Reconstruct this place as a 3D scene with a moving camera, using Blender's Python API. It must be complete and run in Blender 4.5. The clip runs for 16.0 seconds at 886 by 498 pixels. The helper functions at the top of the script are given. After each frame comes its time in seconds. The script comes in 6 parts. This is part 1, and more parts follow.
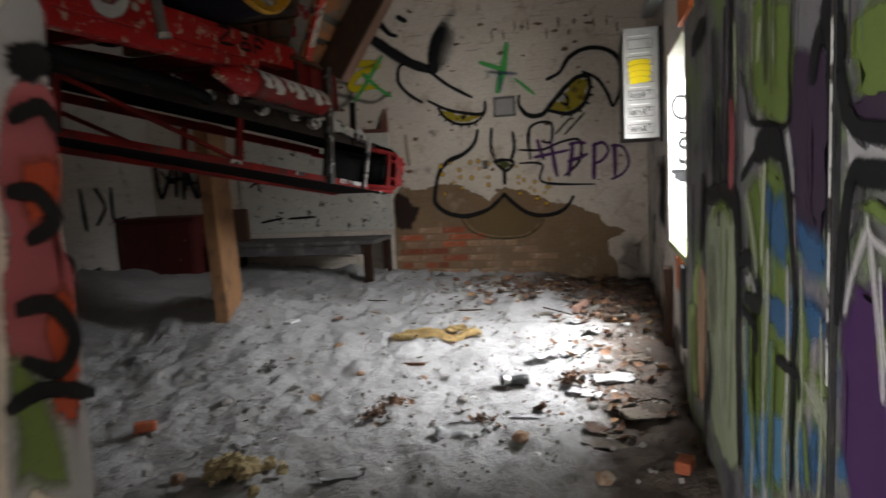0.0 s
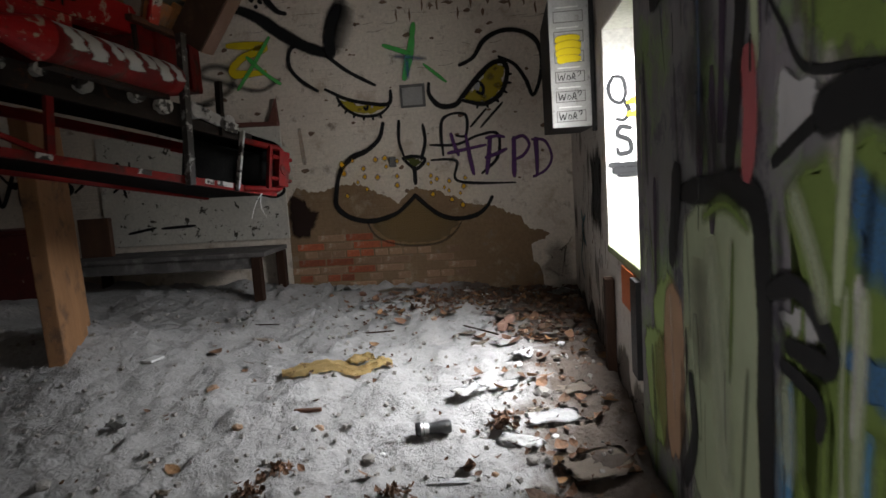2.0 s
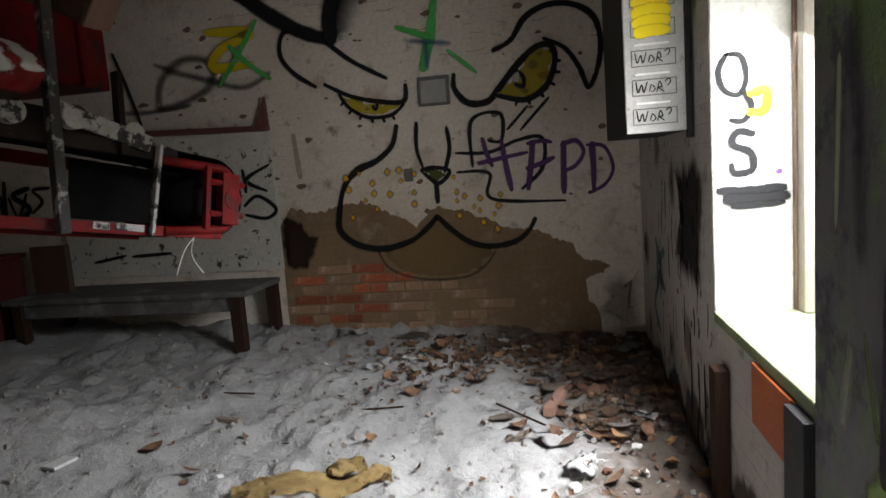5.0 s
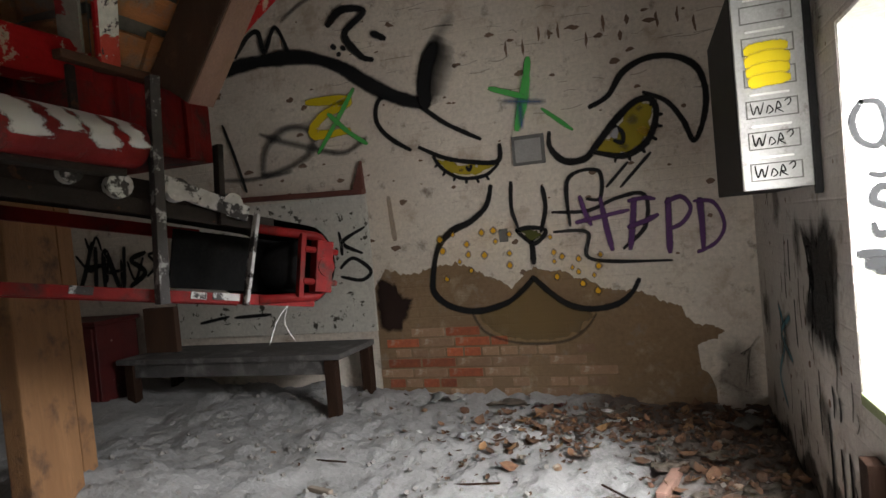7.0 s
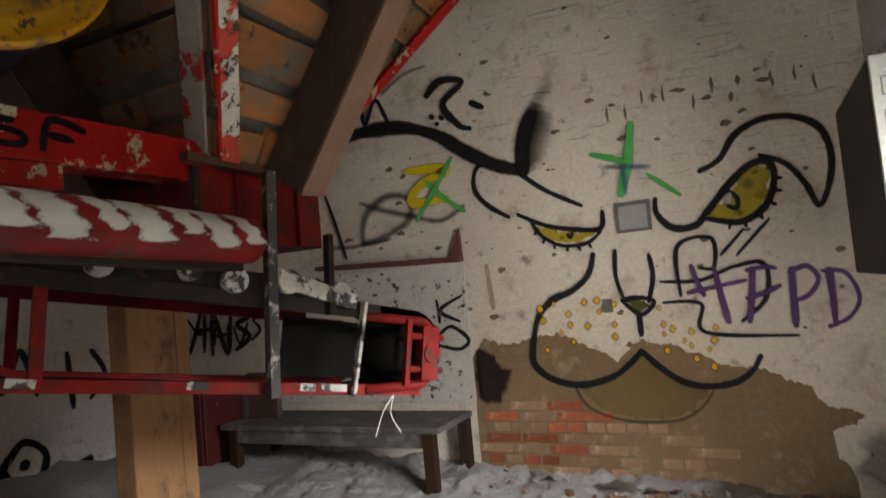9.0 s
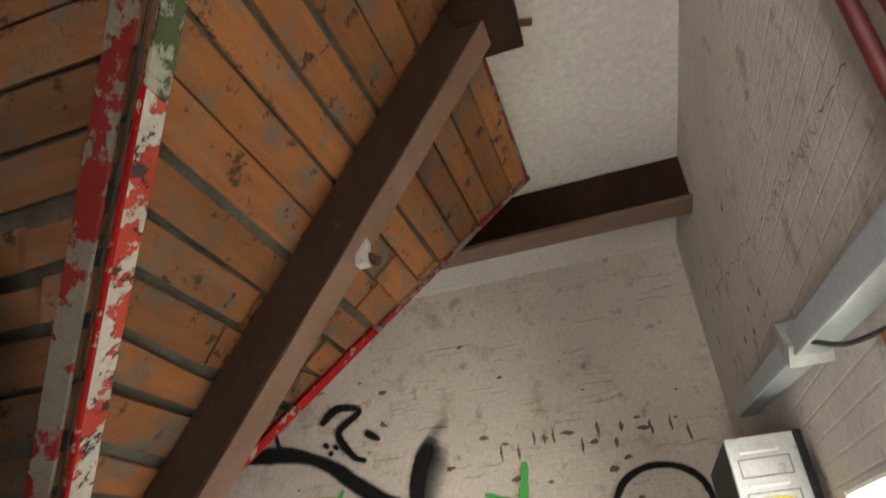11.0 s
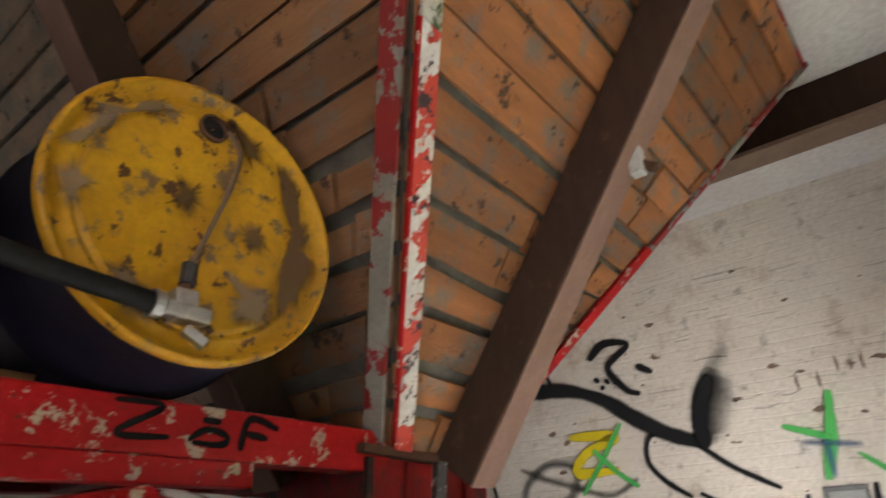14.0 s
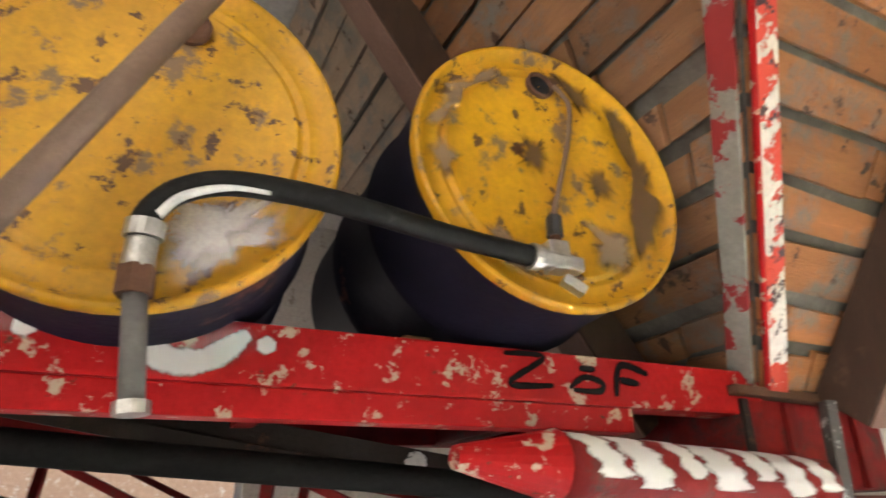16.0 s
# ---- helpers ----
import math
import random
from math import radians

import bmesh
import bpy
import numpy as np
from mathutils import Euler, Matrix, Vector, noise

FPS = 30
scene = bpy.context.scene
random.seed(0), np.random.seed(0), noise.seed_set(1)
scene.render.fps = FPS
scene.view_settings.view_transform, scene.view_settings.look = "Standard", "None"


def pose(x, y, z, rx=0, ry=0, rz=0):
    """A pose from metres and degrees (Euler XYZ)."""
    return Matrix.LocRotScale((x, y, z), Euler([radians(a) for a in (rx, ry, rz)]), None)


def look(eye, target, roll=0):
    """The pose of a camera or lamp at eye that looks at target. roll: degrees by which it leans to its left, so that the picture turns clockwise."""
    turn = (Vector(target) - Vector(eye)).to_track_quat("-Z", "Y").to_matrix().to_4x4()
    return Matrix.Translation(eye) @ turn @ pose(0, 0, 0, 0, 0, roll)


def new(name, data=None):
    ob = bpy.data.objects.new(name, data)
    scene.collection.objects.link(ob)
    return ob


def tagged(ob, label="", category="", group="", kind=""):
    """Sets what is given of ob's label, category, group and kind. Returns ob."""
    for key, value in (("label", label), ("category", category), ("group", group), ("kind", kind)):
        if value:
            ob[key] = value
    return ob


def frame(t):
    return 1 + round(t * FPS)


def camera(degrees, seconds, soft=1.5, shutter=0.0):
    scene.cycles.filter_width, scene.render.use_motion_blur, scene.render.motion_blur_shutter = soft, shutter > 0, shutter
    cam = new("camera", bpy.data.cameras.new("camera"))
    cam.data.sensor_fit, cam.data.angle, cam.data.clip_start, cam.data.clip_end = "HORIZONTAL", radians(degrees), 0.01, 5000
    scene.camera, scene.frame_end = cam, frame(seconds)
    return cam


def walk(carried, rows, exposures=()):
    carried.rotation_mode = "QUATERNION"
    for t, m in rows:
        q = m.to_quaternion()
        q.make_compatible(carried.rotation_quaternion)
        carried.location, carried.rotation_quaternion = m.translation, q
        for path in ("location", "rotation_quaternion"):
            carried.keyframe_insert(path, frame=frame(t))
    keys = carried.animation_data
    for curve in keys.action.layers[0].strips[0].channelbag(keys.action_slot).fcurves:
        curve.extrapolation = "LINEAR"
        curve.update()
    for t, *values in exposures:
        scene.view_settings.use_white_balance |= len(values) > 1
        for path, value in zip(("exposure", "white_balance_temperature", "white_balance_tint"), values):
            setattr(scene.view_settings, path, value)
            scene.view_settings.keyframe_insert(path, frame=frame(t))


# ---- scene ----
cam = camera(69.7, 16.0, shutter=0.5)
PATH = [
    (0, (-0.396, -5.828, 0.953), (-0.883, -3.902, 0.722), -3.1),
    (0.5, (-0.468, -5.687, 0.924), (-0.681, -3.711, 0.699), -3.0),
    (1, (-0.485, -5.568, 0.895), (-0.637, -3.586, 0.673), -2.9),
    (1.5, (-0.475, -5.364, 0.922), (-0.637, -3.382, 0.708), -1.3),
    (2, (-0.491, -5.125, 0.923), (-0.712, -3.152, 0.682), -3.8),
    (2.5, (-0.531, -4.855, 0.94), (-0.607, -2.864, 0.758), -1.2),
    (3, (-0.536, -4.625, 0.934), (-0.619, -2.637, 0.732), -1.8),
    (3.5, (-0.555, -4.393, 0.991), (-0.698, -2.418, 0.71), -0.2),
    (3.7, (-0.572, -4.337, 0.986), (-0.766, -2.367, 0.7), -0.6),
    (5.8, (-0.504, -3.89, 1.055), (-0.859, -1.931, 0.873), -4.3),
    (6, (-0.521, -3.878, 1.028), (-0.86, -1.913, 0.865), -4.2),
    (6.5, (-0.546, -3.893, 1.053), (-1.053, -1.961, 0.959), -5.3),
    (7, (-0.555, -3.907, 1.064), (-1.177, -2.006, 1.019), -5.1),
    (7.5, (-0.54, -3.915, 1.059), (-1.183, -2.022, 0.994), -8.4),
    (8, (-0.611, -3.931, 1.115), (-1.444, -2.115, 1.038), -10.1),
    (8.5, (-0.602, -3.937, 1.116), (-1.344, -2.081, 1.162), -7.0),
    (9, (-0.635, -3.859, 1.195), (-1.497, -2.059, 1.328), -5.1),
    (9.5, (-0.618, -3.83, 1.248), (-1.467, -2.042, 1.537), -3.0),
    (10, (-0.555, -3.837, 1.338), (-1.276, -2.063, 1.916), -3.3),
    (10.2, (-0.518, -3.851, 1.365), (-1.165, -2.086, 2.048), -4.2),
    (12.3, (-0.502, -3.928, 1.424), (-0.859, -2.348, 2.597), -5.6),
    (12.5, (-0.501, -3.934, 1.422), (-0.872, -2.367, 2.608), -6.1),
    (13, (-0.553, -3.932, 1.368), (-1.107, -2.378, 2.498), -3.6),
    (13.5, (-0.616, -3.909, 1.358), (-1.488, -2.428, 2.38), -2.5),
    (14, (-0.667, -3.89, 1.332), (-1.78, -2.483, 2.215), -1.6),
    (14.5, (-0.709, -3.912, 1.324), (-2.012, -2.649, 2.166), -1.2),
    (15, (-0.762, -3.94, 1.31), (-2.216, -2.817, 2.099), -0.7),
    (15.5, (-0.798, -3.976, 1.309), (-2.35, -2.992, 2.099), -0.5),
    (16, (-0.827, -4.021, 1.304), (-2.473, -3.207, 2.098), -0.2),
]
walk(cam, [(t, look(eye, target, roll)) for t, eye, target, roll in PATH],
     exposures=[(0, -0.3, 6450, 10), (1.0, -0.64, 6450, 10), (2.0, -0.80, 6450, 10), (3.7, -1.03, 6450, 10), (5.8, -0.54, 6500, 10), (6.5, -0.34, 6550, 10), (7.5, 0.15, 6700, 10), (8.5, 0.4, 6900, 10),
                (9.0, 0.64, 6900, 10), (10.2, 1.15, 6850, 10), (12.3, 1.36, 6800, 10), (13.0, 1.35, 6500, 10), (14.0, 1.66, 6400, 10), (15.0, 2.27, 6300, 10), (16.0, 2.67, 6500, 10)])

# ---- light ----
world = bpy.data.worlds.new("sky_world")
scene.world = world
world.use_nodes = True
wn = world.node_tree
sky = wn.nodes.new("ShaderNodeTexSky")
sky.sky_type = "NISHITA"
sky.sun_disc = False
sky.sun_elevation, sky.sun_rotation = radians(38), radians(70)
wn.links.new(sky.outputs["Color"], wn.nodes["Background"].inputs["Color"])
wn.nodes["Background"].inputs["Strength"].default_value = 0.12


def lamp(name, kind, m, energy, color=(1, 1, 1), size=(1, 1), angle=10):
    data = bpy.data.lights.new(name, kind)
    data.energy, data.color = energy, color
    if kind == "AREA":
        data.shape, data.size, data.size_y = "RECTANGLE", size[0], size[1]
    if kind == "SUN":
        data.angle = radians(angle)
    ob = new(name, data)
    ob.matrix_world = m
    return ob


lamp("sun", "SUN", look((6, -5, 9), (0, -2.5, 0)), 1.2, (1, 0.97, 0.92), angle=15)
# daylight standing in the openings
lamp("window_daylight", "AREA", look((0.23, -2.195, 1.33), (-0.60, -1.98, 0.0)), 80, (0.96, 0.98, 1.0), (0.8, 0.5)).data.spread = radians(106)
lamp("window_skylight", "AREA", look((0.12, -2.195, 1.10), (-1.5, 0.0, 1.35)), 8.5, (1.0, 0.98, 0.96), (0.7, 0.7)).data.spread = radians(92)
lamp("side_opening_daylight", "AREA", look((-5.05, -4.2, 1.1), (-3.0, -4.0, 1.1)), 1.0, (1.0, 0.98, 0.95), (1.4, 1.0))
# unseen lamp, added low in front of the rear doorway to brighten the side wall
lamp("rear_daylight_fill", "AREA", look((-1.9, -8.0, 0.05), (0.0, -3.7, -0.1)), 235, (1.0, 0.97, 0.93), (1.7, 0.8))


# ---- materials ----
def node(t, kind, **inputs):
    n = t.nodes.new(kind)
    for key, value in inputs.items():
        n.inputs[key.replace("_", " ")].default_value = value
    return n


def ramp(t, fac, a, b):
    n = t.nodes.new("ShaderNodeMapRange")
    n.inputs["From Min"].default_value, n.inputs["From Max"].default_value = a, b
    t.links.new(fac, n.inputs["Value"])
    return n.outputs["Result"]


def mixc(t, fac, a, b):
    n = t.nodes.new("ShaderNodeMix")
    n.data_type = "RGBA"
    t.links.new(fac, n.inputs["Factor"])
    for socket, v in ((n.inputs["A"], a), (n.inputs["B"], b)):
        if isinstance(v, tuple):
            socket.default_value = (*v, 1)
        else:
            t.links.new(v, socket)
    return n.outputs["Result"]


def noise_tex(t, scale, detail=6.0, rough=0.6, stretch=None, seed=0.0):
    co = t.nodes.new("ShaderNodeTexCoord")
    mp = t.nodes.new("ShaderNodeMapping")
    t.links.new(co.outputs["Object"], mp.inputs["Vector"])
    mp.inputs["Location"].default_value = (seed, seed * 0.7, seed * 1.3)
    if stretch:
        mp.inputs["Scale"].default_value = stretch
    n = node(t, "ShaderNodeTexNoise", Scale=scale, Detail=detail, Roughness=rough)
    t.links.new(mp.outputs["Vector"], n.inputs["Vector"])
    return n.outputs["Fac"]


def surf(name, base, alt, scale=8.0, rough=0.8, bump=0.3, fine=90.0, metal=0.0, worn=None, worn_at=(0.58, 0.62), worn_scale=14.0,
         worn2=None, worn2_at=(0.66, 0.69), stretch=None, vary=0.0, rise=0.01):
    """A procedural surface: two colours at one scale, wear in one or two more colours, fine grain as relief."""
    m = bpy.data.materials.new(name)
    m.use_nodes = True
    t = m.node_tree
    b = t.nodes["Principled BSDF"]
    big = noise_tex(t, scale, stretch=stretch)
    small = noise_tex(t, fine, 4.0, 0.7, stretch, 3.0)
    c = mixc(t, ramp(t, big, 0.35, 0.65), base, alt)
    c = mixc(t, ramp(t, small, 0.3, 0.8), c, tuple(k * 0.62 for k in base))
    h = small
    if worn:
        w = noise_tex(t, worn_scale, 8.0, 0.68, None, 11.0)
        c = mixc(t, ramp(t, w, *worn_at), c, worn)
    if worn2:
        w2 = noise_tex(t, worn_scale * 1.7, 8.0, 0.7, None, 23.0)
        c = mixc(t, ramp(t, w2, *worn2_at), c, worn2)
    if vary:
        info = t.nodes.new("ShaderNodeObjectInfo")
        hsv = t.nodes.new("ShaderNodeHueSaturation")
        v = t.nodes.new("ShaderNodeMapRange")
        v.inputs["To Min"].default_value, v.inputs["To Max"].default_value = 1 - vary, 1 + vary
        t.links.new(info.outputs["Random"], v.inputs["Value"])
        t.links.new(v.outputs["Result"], hsv.inputs["Value"])
        t.links.new(c, hsv.inputs["Color"])
        c = hsv.outputs["Color"]
    t.links.new(c, b.inputs["Base Color"])
    b.inputs["Roughness"].default_value = rough
    b.inputs["Metallic"].default_value = metal
    if bump:
        add = t.nodes.new("ShaderNodeMath")
        add.operation = "ADD"
        t.links.new(h, add.inputs[0])
        if worn:
            t.links.new(ramp(t, w, worn_at[1], worn_at[0]), add.inputs[1])
        else:
            t.links.new(big, add.inputs[1])
        bp = t.nodes.new("ShaderNodeBump")
        bp.inputs["Strength"].default_value, bp.inputs["Distance"].default_value = bump, rise
        t.links.new(add.outputs[0], bp.inputs["Height"])
        t.links.new(bp.outputs["Normal"], b.inputs["Normal"])
    return m


def spray(name, color, cover=0.97, full=0.12):
    """Sprayed paint: solid in the stroke's middle, fading in speckles at its edges; a higher full fades more slowly."""
    m = bpy.data.materials.new(name)
    m.use_nodes = True
    t = m.node_tree
    b = t.nodes["Principled BSDF"]
    b.inputs["Roughness"].default_value = 0.75
    b.inputs["Specular IOR Level"].default_value = 0.2
    n = noise_tex(t, 6.0)
    t.links.new(mixc(t, n, color, tuple(k * 0.6 + 0.004 for k in color)), b.inputs["Base Color"])
    uv = t.nodes.new("ShaderNodeUVMap")
    sx = t.nodes.new("ShaderNodeSeparateXYZ")
    t.links.new(uv.outputs["UV"], sx.inputs["Vector"])
    grain = noise_tex(t, 160.0, 5.0, 0.7, None, 5.0)
    mul = t.nodes.new("ShaderNodeMath")
    mul.operation = "MULTIPLY_ADD"
    t.links.new(grain, mul.inputs[0])
    mul.inputs[1].default_value = -0.75
    t.links.new(sx.outputs["X"], mul.inputs[2])
    alpha = ramp(t, mul.outputs[0], -0.2, full)
    al = t.nodes.new("ShaderNodeMath")
    al.operation = "MULTIPLY"
    t.links.new(alpha, al.inputs[0])
    al.inputs[1].default_value = cover
    t.links.new(al.outputs[0], b.inputs["Alpha"])
    return m


def wall_paint(name, base, alt, worn, brick=(0.24, 0.0667), along="X", worn_at=(0.55, 0.70)):
    """Whitewashed brickwork: courses show through as relief, with dirt and flaked places."""
    m = surf(name, base, alt, 1.6, 0.9, 0.0, 40, worn=worn, worn_at=worn_at, worn_scale=5.0, worn2=(0.22, 0.175, 0.14), worn2_at=(0.575, 0.72))
    t = m.node_tree
    b = t.nodes["Principled BSDF"]
    co = t.nodes.new("ShaderNodeTexCoord")
    sep = t.nodes.new("ShaderNodeSeparateXYZ")
    com = t.nodes.new("ShaderNodeCombineXYZ")
    t.links.new(co.outputs["Object"], sep.inputs[0])
    t.links.new(sep.outputs[along], com.inputs["X"])
    t.links.new(sep.outputs["Z"], com.inputs["Y"])
    bt = t.nodes.new("ShaderNodeTexBrick")
    bt.inputs["Scale"].default_value = 1.0
    bt.inputs["Brick Width"].default_value, bt.inputs["Row Height"].default_value = brick
    bt.inputs["Mortar Size"].default_value, bt.inputs["Mortar Smooth"].default_value = 0.007, 1.0
    t.links.new(com.outputs[0], bt.inputs["Vector"])
    big = noise_tex(t, 3.0, 8.0, 0.65)
    fine = noise_tex(t, 45.0, 6.0, 0.7, None, 2.0)
    s = t.nodes.new("ShaderNodeMath")
    s.operation = "MULTIPLY_ADD"
    t.links.new(bt.outputs["Fac"], s.inputs[0])
    s.inputs[1].default_value = -0.12
    t.links.new(big, s.inputs[2])
    s2 = t.nodes.new("ShaderNodeMath")
    s2.operation = "MULTIPLY_ADD"
    t.links.new(fine, s2.inputs[0])
    s2.inputs[1].default_value = 0.5
    t.links.new(s.outputs[0], s2.inputs[2])
    bp = t.nodes.new("ShaderNodeBump")
    bp.inputs["Strength"].default_value, bp.inputs["Distance"].default_value = 0.8, 0.016
    t.links.new(s2.outputs[0], bp.inputs["Height"])
    t.links.new(bp.outputs["Normal"], b.inputs["Normal"])
    return m


M = {
    "plaster": wall_paint("whitewashed_brick", (0.73, 0.655, 0.565), (0.59, 0.515, 0.44), (0.40, 0.32, 0.25)),
    "plaster_side": wall_paint("whitewashed_side_wall", (0.64, 0.60, 0.55), (0.50, 0.46, 0.42), (0.34, 0.29, 0.25), along="Y", worn_at=(0.58, 0.66)),
    "painted_wall": surf("overpainted_wall", (0.18, 0.165, 0.19), (0.10, 0.11, 0.085), 2.2, 0.65, 0.35, 30, worn=(0.13, 0.20, 0.06), worn_at=(0.5, 0.62),
                         worn_scale=3.0, worn2=(0.05, 0.045, 0.06), worn2_at=(0.52, 0.6), stretch=(1, 1, 0.35)),
    "ceiling": surf("limewashed_ceiling", (0.72, 0.69, 0.66), (0.62, 0.58, 0.55), 1.5, 0.9, 0.15, 30),
    "reveal": surf("white_reveal_plaster", (0.80, 0.79, 0.76), (0.74, 0.73, 0.70), 3.0, 0.9, 0.2, 40),
    "old_frame": surf("weathered_frame_wood", (0.50, 0.46, 0.40), (0.30, 0.25, 0.19), 9.0, 0.8, 0.5, 70, stretch=(2, 2, 0.3)),
    "sill": surf("mossy_sill", (0.30, 0.33, 0.18), (0.16, 0.20, 0.08), 6.0, 0.9, 0.4, 50),
    "chip": surf("chipped_whitewash", (0.20, 0.125, 0.085), (0.13, 0.085, 0.06), 12.0, 0.95, 0.5, 80),
    "soot": surf("sooty_hole", (0.035, 0.02, 0.016), (0.08, 0.035, 0.025), 12.0, 0.95, 0.8, 60),
    "damp": surf("damp_stain", (0.17, 0.14, 0.12), (0.25, 0.21, 0.18), 6.0, 0.9, 0.4, 50),
    "brick": surf("red_brick", (0.40, 0.10, 0.04), (0.24, 0.065, 0.03), 30.0, 0.9, 0.6, 140, worn=(0.30, 0.22, 0.16), worn_at=(0.55, 0.70), vary=0.45),
    "dull_brick": surf("limewashed_brown_brick", (0.33, 0.205, 0.13), (0.25, 0.15, 0.09), 20.0, 0.95, 0.6, 120, worn=(0.42, 0.36, 0.29), worn_at=(0.55, 0.7), vary=0.2),
    "plank": surf("orange_pine_plank", (0.52, 0.205, 0.07), (0.34, 0.125, 0.042), 4.0, 0.75, 0.8, 55, worn=(0.19, 0.17, 0.145), worn_at=(0.50, 0.66), worn_scale=7,
                  worn2=(0.07, 0.034, 0.02), worn2_at=(0.58, 0.64), stretch=(5, 0.5, 5), vary=0.32, rise=0.008),
    "plank_x": surf("brown_pine_plank", (0.36, 0.17, 0.075), (0.24, 0.105, 0.045), 4.0, 0.75, 0.8, 55, worn=(0.18, 0.16, 0.14), worn_at=(0.50, 0.66), worn_scale=7,
                    worn2=(0.07, 0.034, 0.02), worn2_at=(0.58, 0.64), stretch=(0.5, 5, 5), vary=0.32, rise=0.008),
    # paler copy of the brown plank: daylight put into the colour
    "plank_lit": surf("daylit_plank", (0.64, 0.48, 0.36), (0.50, 0.35, 0.24), 4.0, 0.85, 0.8, 55, worn=(0.34, 0.31, 0.27), worn_at=(0.48, 0.62), worn_scale=7,
                       worn2=(0.10, 0.06, 0.04), worn2_at=(0.60, 0.66), stretch=(0.5, 5, 5), vary=0.2, rise=0.008),
    "joint": surf("cement_dust_joint", (0.19, 0.175, 0.155), (0.09, 0.08, 0.07), 12.0, 0.95, 0.6, 80),
    "timber": surf("dark_brown_timber", (0.042, 0.021, 0.013), (0.026, 0.014, 0.010), 6.0, 0.7, 0.4, 60, stretch=(2, 2, 0.3)),
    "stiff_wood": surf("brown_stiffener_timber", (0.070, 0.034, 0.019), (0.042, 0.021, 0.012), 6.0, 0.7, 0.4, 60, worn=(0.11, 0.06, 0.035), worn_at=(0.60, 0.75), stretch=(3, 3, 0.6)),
    "pink_wood": surf("pale_timber", (0.33, 0.19, 0.145), (0.25, 0.14, 0.10), 6.0, 0.75, 0.4, 70, stretch=(2, 2, 0.4)),
    "board_brown": surf("brown_stained_board", (0.10, 0.048, 0.026), (0.065, 0.03, 0.017), 5.0, 0.75, 0.4, 60, stretch=(3, 3, 0.35)),
    "prop_wood": surf("pale_prop_timber", (0.40, 0.205, 0.088), (0.27, 0.13, 0.055), 4.0, 0.75, 0.5, 50, worn=(0.11, 0.06, 0.035), worn_at=(0.54, 0.68), worn_scale=6, stretch=(4, 4, 0.35)),
    "red": surf("chipped_red_paint", (0.46, 0.013, 0.015), (0.33, 0.010, 0.012), 4.0, 0.42, 0.35, 60, worn=(0.46, 0.37, 0.28), worn_at=(0.585, 0.605), worn_scale=19,
                worn2=(0.09, 0.035, 0.022), worn2_at=(0.63, 0.67), rise=0.004),
    # two darker copies of the red: shade put into the colour, besides grime
    "outlet_red": surf("shaded_dirty_red_paint", (0.30, 0.018, 0.018), (0.11, 0.010, 0.010), 7.0, 0.5, 0.35, 60, worn=(0.06, 0.03, 0.025), worn_at=(0.50, 0.64), worn_scale=7, rise=0.004),
    "red_dark": surf("shaded_grimy_red_paint", (0.26, 0.018, 0.018), (0.12, 0.012, 0.012), 6.0, 0.5, 0.35, 60, worn=(0.07, 0.035, 0.028), worn_at=(0.55, 0.66), worn_scale=8, rise=0.004),
    "flaked": surf("flaking_angle_paint", (0.78, 0.75, 0.70), (0.70, 0.62, 0.56), 9.0, 0.6, 0.8, 50, worn=(0.58, 0.055, 0.03), worn_at=(0.50, 0.515), worn_scale=8,
                   worn2=(0.045, 0.022, 0.03), worn2_at=(0.555, 0.575), rise=0.006),
    "flaked_green": surf("flaking_green_paint", (0.62, 0.60, 0.54), (0.40, 0.44, 0.33), 9.0, 0.6, 0.8, 50, worn=(0.085, 0.125, 0.045), worn_at=(0.50, 0.55), worn_scale=14,
                         worn2=(0.10, 0.05, 0.03), worn2_at=(0.6, 0.64), rise=0.006),
    "grey_flake": surf("grey_flange_paint", (0.30, 0.285, 0.25), (0.24, 0.22, 0.19), 6.0, 0.7, 0.5, 60, worn=(0.24, 0.014, 0.015), worn_at=(0.49, 0.51), worn_scale=7, rise=0.004),
    "steel": surf("dirty_steel", (0.045, 0.036, 0.032), (0.028, 0.022, 0.02), 8.0, 0.65, 0.3, 80, metal=0.1, worn=(0.09, 0.045, 0.028)),
    "white_strip": surf("splashed_white_steel", (0.74, 0.73, 0.71), (0.42, 0.40, 0.39), 14.0, 0.6, 0.3, 90, worn=(0.035, 0.03, 0.03), worn_at=(0.50, 0.54), worn_scale=15),
    "hanger": surf("splashed_dark_steel", (0.075, 0.068, 0.066), (0.04, 0.036, 0.035), 9.0, 0.6, 0.3, 90, worn=(0.42, 0.42, 0.41), worn_at=(0.56, 0.62), worn_scale=22),
    "rubber": surf("black_rubber", (0.008, 0.008, 0.008), (0.014, 0.013, 0.013), 10.0, 0.6, 0.2, 80),
    "hose": surf("dusty_black_hose", (0.010, 0.010, 0.010), (0.018, 0.018, 0.018), 8.0, 0.5, 0.2, 80, worn=(0.05, 0.05, 0.05), worn_at=(0.62, 0.72), worn_scale=12),
    "yellow": surf("rusty_yellow_drum_lid", (0.64, 0.33, 0.004), (0.52, 0.24, 0.004), 3.5, 0.45, 0.35, 50, worn=(0.19, 0.115, 0.06), worn_at=(0.55, 0.61), worn_scale=10,
                   worn2=(0.085, 0.034, 0.014), worn2_at=(0.578, 0.615), rise=0.003),
